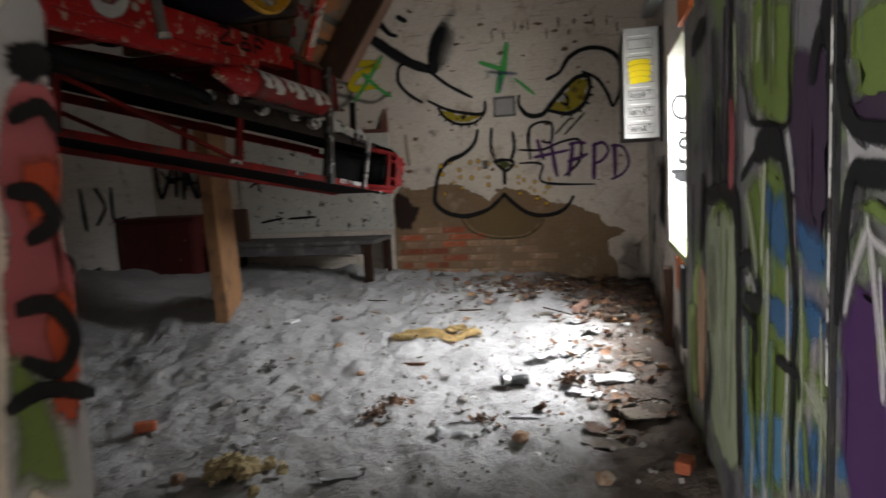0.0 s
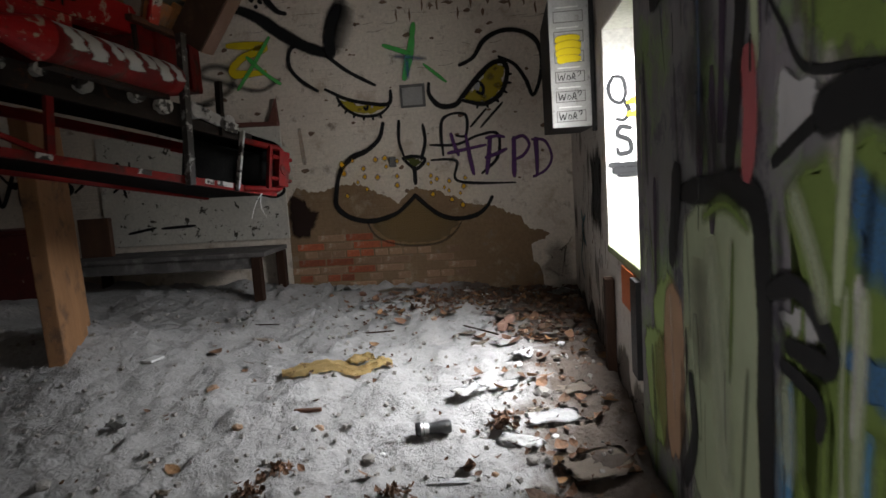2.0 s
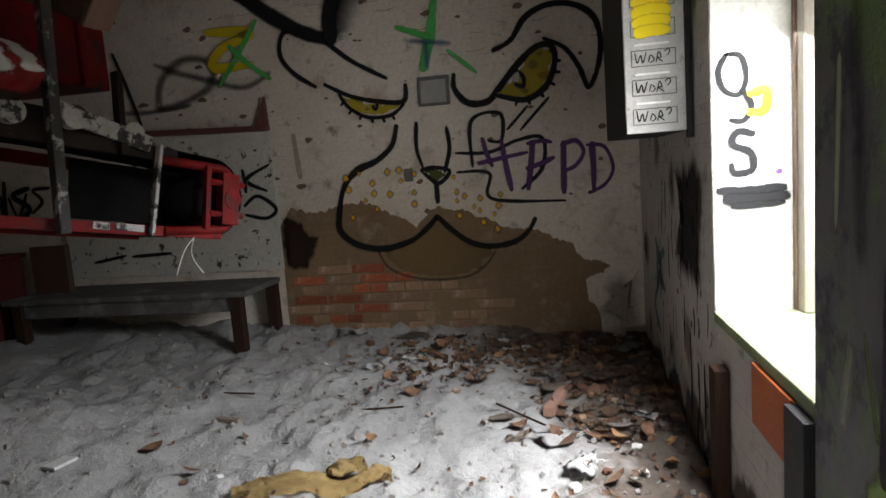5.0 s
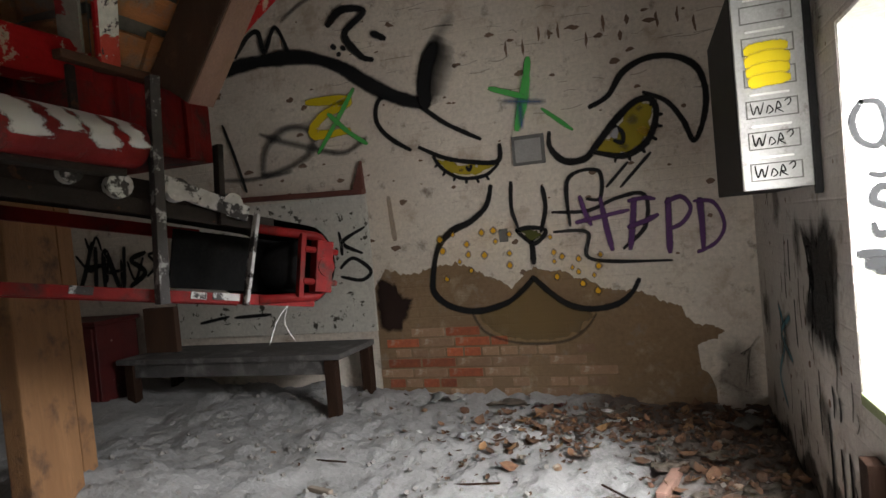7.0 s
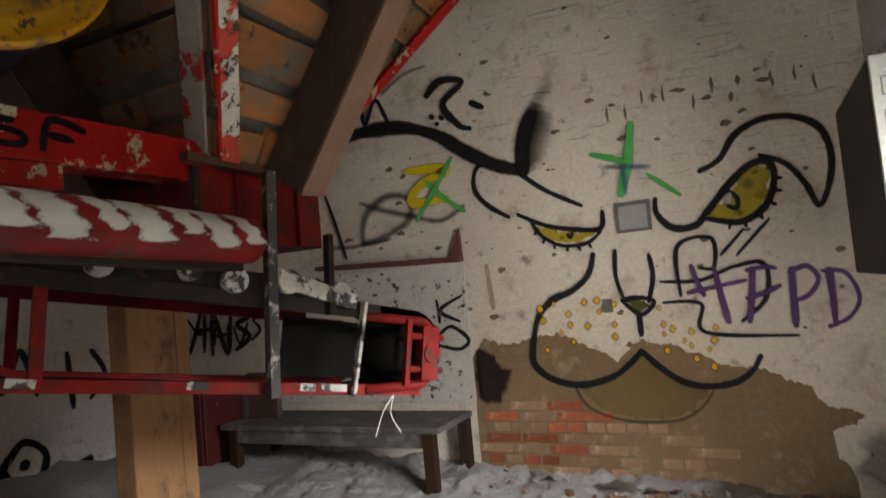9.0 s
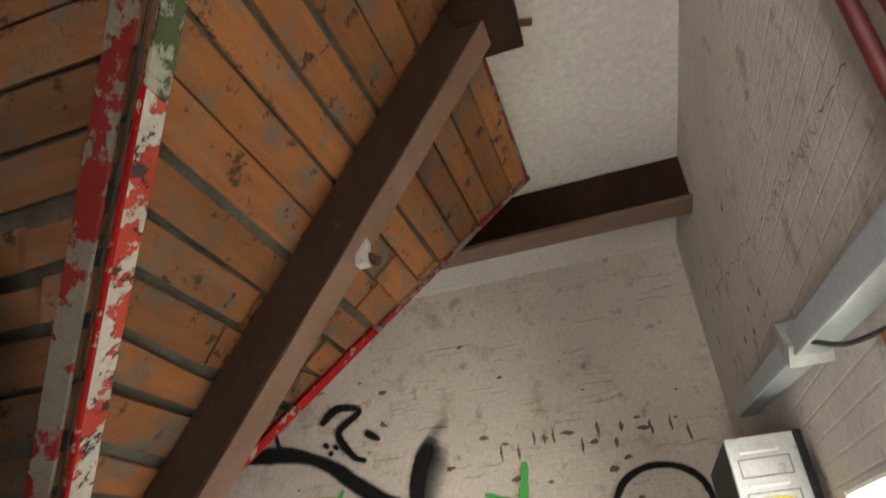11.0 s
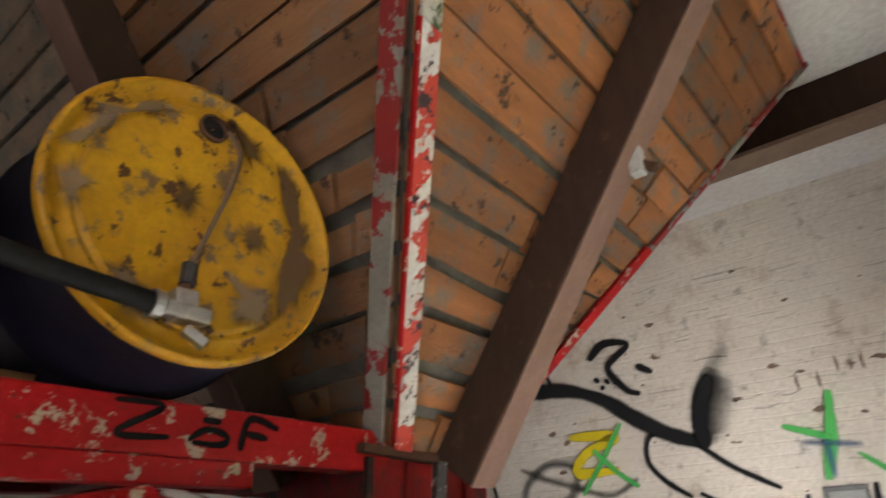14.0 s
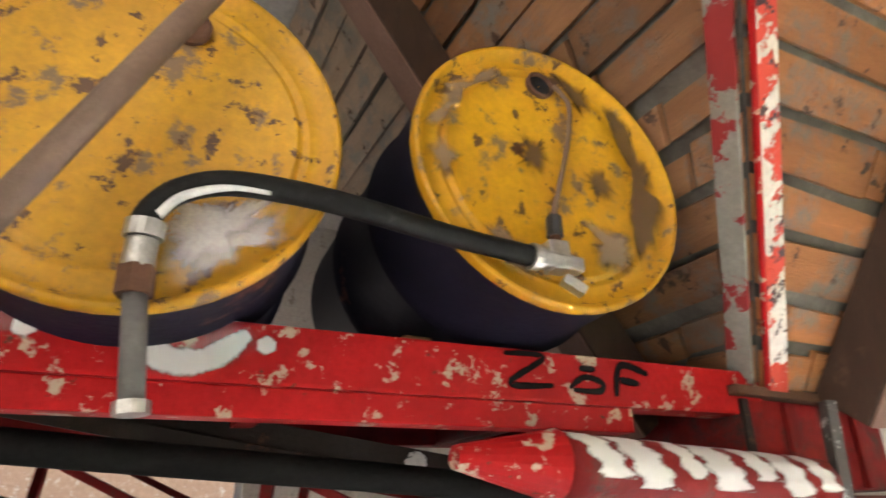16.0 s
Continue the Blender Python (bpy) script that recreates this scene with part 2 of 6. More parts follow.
    "navy": surf("dark_blue_drum", (0.014, 0.012, 0.028), (0.007, 0.007, 0.012), 4.0, 0.6, 0.2, 50, worn=(0.10, 0.04, 0.03), worn_at=(0.62, 0.68), worn_scale=5),
    "bright_metal": surf("bright_fitting", (0.62, 0.62, 0.60), (0.40, 0.39, 0.37), 30.0, 0.35, 0.3, 120, metal=0.85),
    "rust": surf("rust", (0.13, 0.055, 0.028), (0.08, 0.035, 0.02), 20.0, 0.85, 0.5, 120),
    "pipe_brown": surf("rusty_brown_pipe", (0.20, 0.125, 0.085), (0.14, 0.085, 0.06), 12.0, 0.6, 0.3, 90),
    "pipe_red": surf("oxide_red_pipe", (0.10, 0.009, 0.008), (0.06, 0.007, 0.007), 8.0, 0.55, 0.3, 80, worn=(0.34, 0.27, 0.22), worn_at=(0.66, 0.69)),
    "pipe_grey": surf("grey_plastic_duct", (0.40, 0.44, 0.48), (0.33, 0.36, 0.40), 6.0, 0.45, 0.15, 60),
    "cabinet": surf("pale_grey_sheet_metal", (0.40, 0.40, 0.395), (0.30, 0.30, 0.295), 9.0, 0.55, 0.25, 90, worn=(0.17, 0.16, 0.15), worn_at=(0.58, 0.68), worn_scale=16),
    "black_panel": surf("black_cabinet_side", (0.016, 0.016, 0.017), (0.03, 0.028, 0.028), 8.0, 0.5, 0.2, 80),
    "bench": surf("dusty_dark_bench", (0.115, 0.108, 0.105), (0.06, 0.055, 0.052), 7.0, 0.8, 0.4, 80, worn=(0.20, 0.19, 0.185), worn_at=(0.52, 0.68), worn_scale=4),
    "board": surf("whitewashed_panel", (0.62, 0.60, 0.54), (0.52, 0.50, 0.45), 3.0, 0.8, 0.3, 50, worn=(0.05, 0.045, 0.035), worn_at=(0.60, 0.62), worn_scale=15),
    "rail": surf("red_brown_rail", (0.15, 0.05, 0.035), (0.10, 0.035, 0.03), 8.0, 0.7, 0.3, 70),
    "grey_lid": surf("pale_grey_lid", (0.36, 0.35, 0.335), (0.27, 0.26, 0.25), 12.0, 0.7, 0.4, 90),
    "grey_box": surf("grey_junction_box", (0.15, 0.145, 0.14), (0.09, 0.087, 0.085), 12.0, 0.7, 0.3, 90),
    "orange": surf("orange_painted_board", (0.56, 0.13, 0.02), (0.44, 0.095, 0.018), 6.0, 0.7, 0.3, 60, worn=(0.12, 0.06, 0.03), worn_at=(0.66, 0.7)),
    "paper": surf("dirty_white_paper", (0.72, 0.72, 0.72), (0.58, 0.57, 0.55), 14.0, 0.9, 0.5, 60, vary=0.12),
    "card": surf("brown_cardboard", (0.26, 0.215, 0.17), (0.19, 0.15, 0.12), 12.0, 0.9, 0.4, 70, vary=0.3),
    "leaf": surf("dry_brown_leaf", (0.17, 0.085, 0.045), (0.07, 0.04, 0.024), 30.0, 0.8, 0.4, 90, vary=0.5),
    "leaf_pale": surf("pale_orange_leaf", (0.34, 0.19, 0.085), (0.22, 0.115, 0.05), 30.0, 0.8, 0.4, 90, vary=0.4),
    "cloth": surf("soiled_yellow_cloth", (0.56, 0.40, 0.17), (0.36, 0.23, 0.085), 16.0, 0.95, 0.7, 120, worn=(0.13, 0.075, 0.035), worn_at=(0.56, 0.66)),
    "stone": surf("grey_rubble", (0.30, 0.28, 0.26), (0.20, 0.185, 0.17), 18.0, 0.95, 0.6, 120, vary=0.3),
    "foam": surf("yellow_foam_crumb", (0.50, 0.40, 0.22), (0.36, 0.27, 0.13), 30.0, 0.95, 0.6, 120),
    "black_plastic": surf("black_plastic", (0.02, 0.02, 0.022), (0.05, 0.05, 0.05), 20.0, 0.4, 0.3, 90),
    "grass": surf("outdoor_grass", (0.09, 0.13, 0.035), (0.12, 0.14, 0.05), 3.0, 0.9, 0.6, 40),
}
M["undercoat"] = wall_paint("brown_undercoat_on_brick", (0.255, 0.165, 0.09), (0.185, 0.12, 0.068), (0.30, 0.235, 0.165), worn_at=(0.57, 0.70))
P = {
    "black": spray("black_spray", (0.008, 0.008, 0.009)), "faded": spray("thin_black_spray", (0.05, 0.048, 0.046), 0.8, 0.7),
    "purple": spray("purple_spray", (0.105, 0.035, 0.15), 0.9), "green": spray("green_spray", (0.08, 0.50, 0.10), 0.85),
    "blue": spray("blue_spray", (0.05, 0.14, 0.30), 0.8, 0.7), "yellow": spray("yellow_spray", (0.42, 0.33, 0.02), 0.85),
    "grime": spray("brown_grime", (0.09, 0.07, 0.055), 0.7), "grime_thin": spray("thin_grime", (0.14, 0.12, 0.10), 0.6, 0.8), "dot": spray("amber_spray", (0.72, 0.40, 0.02), 1.0), "amber_thin": spray("thin_amber_spray", (0.55, 0.30, 0.02), 0.5), "palegreen": spray("grey_green_spray", (0.42, 0.47, 0.31), 0.92, 0.4), "peach": spray("peach_spray", (0.58, 0.36, 0.22), 0.8, 0.6), "purple_dark": spray("deep_purple_spray", (0.07, 0.025, 0.11), 0.85, 0.4), "mist_thin": spray("thin_white_overspray", (0.75, 0.66, 0.68), 0.35, 0.8), "damp": spray("damp_stain_film", (0.19, 0.155, 0.13), 0.6, 0.8), "soot": spray("soot_film", (0.028, 0.014, 0.011), 0.93, 0.4), "mist": spray("white_overspray", (0.75, 0.72, 0.74), 0.75, 0.8), "wash": spray("pale_wash", (0.46, 0.50, 0.36), 0.75, 0.8), "sky_wash": spray("pale_blue_wash", (0.12, 0.30, 0.52), 0.85, 0.8), "haze": spray("black_overspray", (0.012, 0.012, 0.012), 0.6, 0.9), "ink": spray("dense_black_spray", (0.008, 0.008, 0.009), 1.0), "bright_yellow": spray("bright_yellow_spray", (0.72, 0.56, 0.01), 0.93), "orange": spray("ochre_spray", (0.40, 0.22, 0.08), 0.5), "olive": spray("olive_spray", (0.10, 0.11, 0.02), 0.9),
    "rust_film": spray("brown_rust_film", (0.13, 0.075, 0.04), 0.85, 0.6), "dust_film": spray("grey_brown_film", (0.27, 0.19, 0.125), 0.8, 0.6),
    "smear": spray("black_smear", (0.012, 0.012, 0.013), 0.95, 0.75),
    "leafgreen": spray("leaf_green_spray", (0.32, 0.44, 0.14), 1.0, 0.3),
    "red_spray": spray("orange_red_spray", (0.48, 0.075, 0.03), 0.85, 0.4),
    "ochre": spray("ochre_fill_spray", (0.27, 0.18, 0.06), 0.45), "lgreen": spray("light_green_spray", (0.16, 0.225, 0.055), 0.85, 0.6),
    "offwhite": spray("grey_white_spray", (0.46, 0.45, 0.46), 0.85), "white": spray("white_spray", (0.75, 0.75, 0.75), 0.95),
    "pink": spray("pink_spray", (0.42, 0.10, 0.11), 0.8), "teal": spray("teal_spray", (0.09, 0.30, 0.38), 0.8, 0.6), "violet": spray("dark_violet_spray", (0.05, 0.03, 0.06), 0.85),
}


def sand():
    """Pale grey sand; dark soil and litter near the window wall and the back corner, with ragged borders."""
    m = surf("grey_sand", (0.40, 0.39, 0.385), (0.31, 0.30, 0.295), 2.5, 0.95, 0.75, 38, worn=(0.19, 0.175, 0.165), worn_at=(0.60, 0.74), worn_scale=7, rise=0.03)
    t = m.node_tree
    b = t.nodes["Principled BSDF"]
    old = b.inputs["Base Color"].links[0].from_socket
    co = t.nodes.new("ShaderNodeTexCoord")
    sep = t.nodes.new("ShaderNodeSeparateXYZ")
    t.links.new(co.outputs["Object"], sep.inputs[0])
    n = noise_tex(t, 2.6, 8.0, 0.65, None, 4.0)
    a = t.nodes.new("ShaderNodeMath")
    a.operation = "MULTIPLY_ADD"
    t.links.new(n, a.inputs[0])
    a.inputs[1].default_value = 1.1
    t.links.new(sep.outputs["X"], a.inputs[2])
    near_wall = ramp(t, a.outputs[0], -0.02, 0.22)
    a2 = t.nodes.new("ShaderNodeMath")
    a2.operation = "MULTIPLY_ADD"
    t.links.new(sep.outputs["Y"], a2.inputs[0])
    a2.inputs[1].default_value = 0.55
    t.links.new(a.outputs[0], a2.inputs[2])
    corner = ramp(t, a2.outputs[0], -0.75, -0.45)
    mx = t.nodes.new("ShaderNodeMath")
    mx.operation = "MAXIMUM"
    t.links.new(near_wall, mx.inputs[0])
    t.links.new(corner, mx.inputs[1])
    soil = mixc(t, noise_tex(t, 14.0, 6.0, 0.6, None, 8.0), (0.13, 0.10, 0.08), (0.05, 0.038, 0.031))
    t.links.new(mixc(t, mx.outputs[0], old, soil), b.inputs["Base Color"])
    return m


M["sand"] = sand()
for key in ("rubber", "black_panel", "timber", "steel", "hose", "navy", "red", "outlet_red", "red_dark"):
    M[key].node_tree.nodes["Principled BSDF"].inputs["Specular IOR Level"].default_value = 0.12

M["rubber"].node_tree.nodes["Principled BSDF"].inputs["Specular IOR Level"].default_value = 0.04

# ---- building blocks ----
V = Vector


def thing(name, at, label, category, group="", kind=""):
    ob = new(name)
    ob.location = at
    ob.empty_display_size = 0.1
    return tagged(ob, label, category, group, kind)


def part(name, bm, material, parent=None, label="", smooth=False):
    """Links a bmesh, given in world coordinates, as one mesh under a thing or a part."""
    me = bpy.data.meshes.new(name)
    base = V((0, 0, 0))
    p = parent
    while p:
        base += p.location
        p = p.parent
    if base.length:
        bmesh.ops.translate(bm, verts=bm.verts, vec=-base)
    bm.normal_update()
    bm.to_mesh(me)
    bm.free()
    for poly in me.polygons:
        poly.use_smooth = smooth
    me.materials.append(material)
    ob = new(name, me)
    ob.parent = parent
    if label:
        ob["label"] = label
    return ob


def solo(name, bm, material, label, category, group="", kind="", smooth=False):
    return tagged(part(name, bm, material, None, "", smooth), label, category, group, kind)


def box(lo, hi, bevel=0.0, bm=None, m=None):
    bm = bm or bmesh.new()
    lo, hi = V(lo), V(hi)
    r = bmesh.ops.create_cube(bm, size=1.0, matrix=Matrix.Translation((lo + hi) / 2) @ Matrix.Diagonal((*(hi - lo), 1)))
    if bevel:
        edges = list({e for v in r["verts"] for e in v.link_edges})
        bmesh.ops.bevel(bm, geom=edges, offset=bevel, segments=2, affect="EDGES", profile=0.6)
    if m is not None:
        bmesh.ops.transform(bm, matrix=m, verts=bm.verts)
    return bm


def bar(a, b, w, h, bevel=0.003, up=(0, 0, 1), bm=None):
    """A straight bar from a to b, w wide and h high."""
    a, b = V(a), V(b)
    d = (b - a)
    y = d.normalized()
    x = y.cross(V(up)).normalized()
    z = x.cross(y)
    m = Matrix(((*[x[i] for i in range(1)], y[0], z[0], 0), (x[1], y[1], z[1], 0), (x[2], y[2], z[2], 0), (0, 0, 0, 1)))
    m = Matrix.Translation((a + b) / 2) @ m
    one = box((-w / 2, -d.length / 2, -h / 2), (w / 2, d.length / 2, h / 2), bevel, None, m)
    if bm is None:
        return one
    me = bpy.data.meshes.new("tmp")
    one.to_mesh(me)
    one.free()
    bm.from_mesh(me)
    bpy.data.meshes.remove(me)
    return bm


def spline(points, steps=8, closed=False):
    """A smooth way through a few points."""
    p = [V(q) for q in points]
    if len(p) == 2 and not closed:
        return [p[0].lerp(p[1], i / steps) for i in range(steps + 1)]
    out = []
    n = len(p)
    for i in range(n if closed else n - 1):
        if closed:
            a, b, c, d = p[i - 1], p[i], p[(i + 1) % n], p[(i + 2) % n]
        else:
            a, b, c, d = p[max(i - 1, 0)], p[i], p[i + 1], p[min(i + 2, n - 1)]
        for k in range(steps):
            u = k / steps
            out.append(0.5 * ((2 * b) + (c - a) * u + (2 * a - 5 * b + 4 * c - d) * u * u + (3 * b - a - 3 * c + d) * u ** 3))
    if not closed:
        out.append(p[-1])
    return out


def rod(points, r, seg=12, bm=None, r_end=None):
    """A round rod, hose or pipe along points, with closed ends."""
    bm = bm or bmesh.new()
    pts = [V(q) for q in points]
    rings = []
    side = None
    for i, p in enumerate(pts):
        d = (pts[min(i + 1, len(pts) - 1)] - pts[max(i - 1, 0)]).normalized()
        if side is None:
            side = d.orthogonal().normalized()
        side = (side - d * side.dot(d)).normalized()
        other = d.cross(side)
        rr = r if r_end is None else r + (r_end - r) * i / (len(pts) - 1)
        rings.append([bm.verts.new(p + (side * math.cos(a) + other * math.sin(a)) * rr) for a in [2 * math.pi * k / seg for k in range(seg)]])
    for a, b in zip(rings, rings[1:]):
        for k in range(seg):
            bm.faces.new((a[k], a[(k + 1) % seg], b[(k + 1) % seg], b[k]))
    bm.faces.new(rings[0][::-1])
    bm.faces.new(rings[-1])
    return bm


def lathe(profile, seg=48, m=None):
    """A turned body: (distance along the axis, radius) pairs round the x axis."""
    bm = bmesh.new()
    rings = []
    for x, r in profile:
        rings.append([bm.verts.new((x, r * math.cos(a), r * math.sin(a))) for a in [2 * math.pi * k / seg for k in range(seg)]])
    for a, b in zip(rings, rings[1:]):
        for k in range(seg):
            bm.faces.new((a[k], b[k], b[(k + 1) % seg], a[(k + 1) % seg]))
    if m is not None:
        bmesh.ops.transform(bm, matrix=m, verts=bm.verts)
    return bm


def stroke(points, width, place, rng):
    """A flat sprayed stroke. place(u, v, lift) gives its spot on the wall; the UV's x falls to 0 at the edges."""
    bm = bmesh.new()
    uv = bm.loops.layers.uv.new("UVMap")
    way = [p.to_2d() for p in spline([(u, v, 0) for u, v in points], 10)]
    rows = []
    reach = 0.78 * width
    ph = rng.uniform(0, 90)
    n_way = max(1, len(way) - 1)
    for i, p in enumerate(way):
        press = 1.0 + 0.34 * noise.noise((p.x * 5.0 + ph, p.y * 5.0, ph)) + 0.12 * noise.noise((p.x * 40.0, p.y * 40.0, ph))
        press *= 0.62 + 0.38 * min(1.0, 5.0 * i / n_way + 0.35, 4.0 * (n_way - i) / n_way + 0.2)
        d = (way[min(i + 1, len(way) - 1)] - way[max(i - 1, 0)])
        d = d.normalized() if d.length > 1e-6 else V((1, 0))
        s = V((-d.y, d.x)) * reach * press * rng.uniform(0.97, 1.03)
        if i == 0:
            p = p - d * width * 0.3
        if i == len(way) - 1:
            p = p + d * width * 0.3
        rows.append([bm.verts.new(place(*(p + s * k))) for k in (-1, -0.5, 0, 0.5, 1)])
    level = (0.0, 0.62, 1.0, 0.62, 0.0)
    for i, (a, b) in enumerate(zip(rows, rows[1:])):
        for k in range(4):
            f = bm.faces.new((a[k], a[k + 1], b[k + 1], b[k]))
            for loop, (row, c) in zip(f.loops, ((i, k), (i, k + 1), (i + 1, k + 1), (i + 1, k))):
                end = 0.55 if row in (0, len(rows) - 1) else 1.0
                loop[uv].uv = (level[c] * end, 0)
    return bm


def field(points, place, rng, jag=0.012, soft=0.03, steps=8):
    """A filled patch with a ragged outline."""
    bm = bmesh.new()
    uv = bm.loops.layers.uv.new("UVMap")
    way = [p.to_2d() for p in spline([(u, v, 0) for u, v in points], steps, True)]
    mid = sum(way, V((0, 0))) / len(way)
    way = [p + V((noise.noise((p.x * 17, p.y * 17, 1)), noise.noise((p.x * 17, p.y * 17, 7)))) * jag * 2 + V((rng.uniform(-jag, jag), rng.uniform(-jag, jag))) * 0.6 for p in way]
    outer = [bm.verts.new(place(*p)) for p in way]
    if soft <= 0:
        f = bm.faces.new(outer)
        bmesh.ops.triangulate(bm, faces=[f], ngon_method="EAR_CLIP")
        return bm
    inner = [bm.verts.new(place(*(p + (mid - p) * min(0.6, soft / max(0.02, (mid - p).length))))) for p in way]
    n = len(way)
    levels = {v: 0.0 for v in outer} | {v: 1.0 for v in inner}
    for i in range(n):
        j = (i + 1) % n
        bm.faces.new((outer[i], outer[j], inner[j], inner[i]))
    f = bm.faces.new(inner)
    bmesh.ops.triangulate(bm, faces=[f])
    for face in bm.faces:
        for loop in face.loops:
            loop[uv].uv = (levels[loop.vert], 0)
    return bm


def wall_with_hole(lo, hi, axis, hole):
    """A thick wall from lo to hi with one opening that goes through it. axis: the thin direction, 0 or 1; hole: along from, to, z from, to."""
    bm = bmesh.new()
    u = 1 - axis
    a0, a1, z0, z1 = hole
    for ua, ub, za, zb in ((lo[u], a0, lo[2], hi[2]), (a1, hi[u], lo[2], hi[2]), (a0, a1, lo[2], z0), (a0, a1, z1, hi[2])):
        if ub - ua < 1e-4 or zb - za < 1e-4:
            continue
        p, q = [0, 0, za], [0, 0, zb]
        p[axis], q[axis], p[u], q[u] = lo[axis], hi[axis], ua, ub
        box(p, q, 0, bm)
    return bm

# ---- structure ----
CEIL = 3.30


def ground_z(x, y):
    """The sand's height: it rises towards the back wall, with a low heap by the prop and hollows all over."""
    z = 0.035 + 0.082 * y + 0.012 * y * min(0, y + 1.0) * 0.3
    if y < -3.2:
        z = 0.035 + 0.082 * -3.2 + 0.012 * -3.2 * -2.2 * 0.3 + 0.06 * (y + 3.2)
    z += -0.045 * (x + 1.6) * math.exp(-(y / 2.5) ** 2)
    z += 0.24 * math.exp(-((x + 3.05) / 0.62) ** 2 - ((y + 1.85) / 0.55) ** 2)
    z += 0.30 * math.exp(-((x + 5.0) / 1.0) ** 2 - ((y + 2.0) / 1.2) ** 2)
    return z


def rough_z(x, y):
    p = V((x, y, 0))
    return (ground_z(x, y) + 0.05 * noise.noise(p * 1.3) + 0.045 * noise.noise(p * 4.1) + 0.046 * abs(noise.noise(p * 8.0))
            - 0.036 * abs(noise.noise(p * 15.0)) + 0.012 * noise.noise(p * 31.0))


def sand_floor():
    bm = bmesh.new()
    xs = np.concatenate([np.arange(-6.2, -3.6, 0.08), np.arange(-3.6, 0.001, 0.024), [0.3]])
    ys = np.concatenate([np.arange(-9.0, -5.2, 0.15), np.arange(-5.2, 0.001, 0.028), [0.3]])
    grid = [[bm.verts.new((x, y, rough_z(x, y))) for x in xs] for y in ys]
    for a, b in zip(grid, grid[1:]):
        for k in range(len(xs) - 1):
            bm.faces.new((a[k], a[k + 1], b[k + 1], b[k]))
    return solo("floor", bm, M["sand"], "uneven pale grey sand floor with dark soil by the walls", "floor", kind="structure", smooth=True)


sand_floor()
bm = box((-60, -60, -1.2), (60, 60, -0.9))
solo("ground", bm, M["grass"], "grassy ground outside the building", "ground", kind="structure")

wall_back = solo("wall_back", box((-6.6, 0, -0.8), (0.45, 0.35, CEIL)), M["plaster"], "whitewashed brick wall covered in graffiti, plaster lost low down", "wall", kind="structure")
wall_right = solo("wall_right", wall_with_hole((0, -9.0, -0.8), (0.45, 0, CEIL), 0, (-2.63, -1.76, 0.48, 1.58)), M["plaster_side"],
                  "thick whitewashed side wall with a window opening", "wall", kind="structure")
wall_left = solo("wall_left", wall_with_hole((-5.3, -9.0, -0.8), (-5.0, 0, CEIL), 0, (-5.1, -3.3, 0.4, 1.75)), M["plaster_side"], "rough whitewashed wall with an opening", "wall", kind="structure")
bm = wall_with_hole((-6.2, -9.35, -0.8), (0, -9.0, CEIL), 1, (-3.0, -0.5, -0.6, 2.6))
solo("wall_front", bm, M["plaster"], "whitewashed wall with a wide doorway", "wall", kind="structure")
solo("ceiling", box((-6.6, -9.4, CEIL), (0.5, 0.4, CEIL + 0.2)), M["ceiling"], "flat limewashed ceiling", "ceiling", kind="structure")

solo("yard_wall", box((-9.5, -12, -0.9), (-9.2, 4, 4.0)), M["dull_brick"], "brick yard wall outside the side opening", "wall", kind="structure")
# window: reveal plaster, sill, wooden frame at the outer side
window = thing("window_1", (0.2, -2.2, 0.48), "deep window opening without glass, mossy sill", "window", kind="structure")
part("reveal", box((0.004, -1.766, 0.49), (0.44, -1.758, 1.574)), M["reveal"], window, "white plastered reveal")
part("reveal", box((0.004, -2.632, 0.49), (0.44, -2.625, 1.574)), M["reveal"], window)
part("lintel", box((0.004, -2.624, 1.572), (0.44, -1.767, 1.582)), M["reveal"], window)
bm = box((-0.006, -2.624, 0.455), (0.46, -1.767, 0.492), 0.006)
part("sill", bm, M["sill"], window, "sill green with moss")
for name, lo, hi in (("frame_post", (0.255, -1.845, 0.493), (0.34, -1.768, 1.57)), ("frame_post", (0.255, -2.623, 0.493), (0.34, -2.55, 1.57)),
                     ("frame_head", (0.255, -2.548, 1.50), (0.34, -1.847, 1.57))):
    part(name, box(lo, hi, 0.006), M["old_frame"], window, "weathered pale wooden frame")

for lo, hi in (((0.246, -1.795, 0.493), (0.2545, -1.769, 1.57)), ((0.3405, -1.82, 0.493), (0.352, -1.769, 1.57))):
    part("frame_bead", box(lo, hi, 0.003), M["pipe_brown"], window, "rotten brown frame bead")

# the painted stretch of the side wall, a thin rendered skin
skin = part("painted_skin", box((-0.012, -5.6, -0.7), (-0.002, -2.64, 1.95)), M["painted_wall"], wall_right, "wall skin overpainted in green, blue and black")
tagged(skin, kind="structure")

# pier beside the doorway that the walk starts in; its unseen stretch leftwards is added to block light
pier = solo("wall_pier", box((-6.2, -5.45, -0.8), (-1.02, -5.2, CEIL - 0.002), 0.01), M["plaster"], "dividing wall with its end sprayed pink and green, the unseen stretch added to block light", "wall", kind="structure")

# ceiling beam
beam = thing("ceiling_beam", (-0.4, -0.97, 3.05), "rusty steel ceiling beam beside the hopper", "beam", kind="structure")
part("web", box((-1.6, -0.985, 3.03), (0, -0.96, 3.295)), M["timber"], beam)
part("bottom_flange", box((-1.6, -1.045, 3.005), (0, -0.89, 3.029), 0.004), M["pipe_brown"], beam, "rust-orange bottom flange")

# ---- graffiti ----
# graffiti: (kind, paint, stroke width, way along the wall and up)
BACK_STROKES_A = [
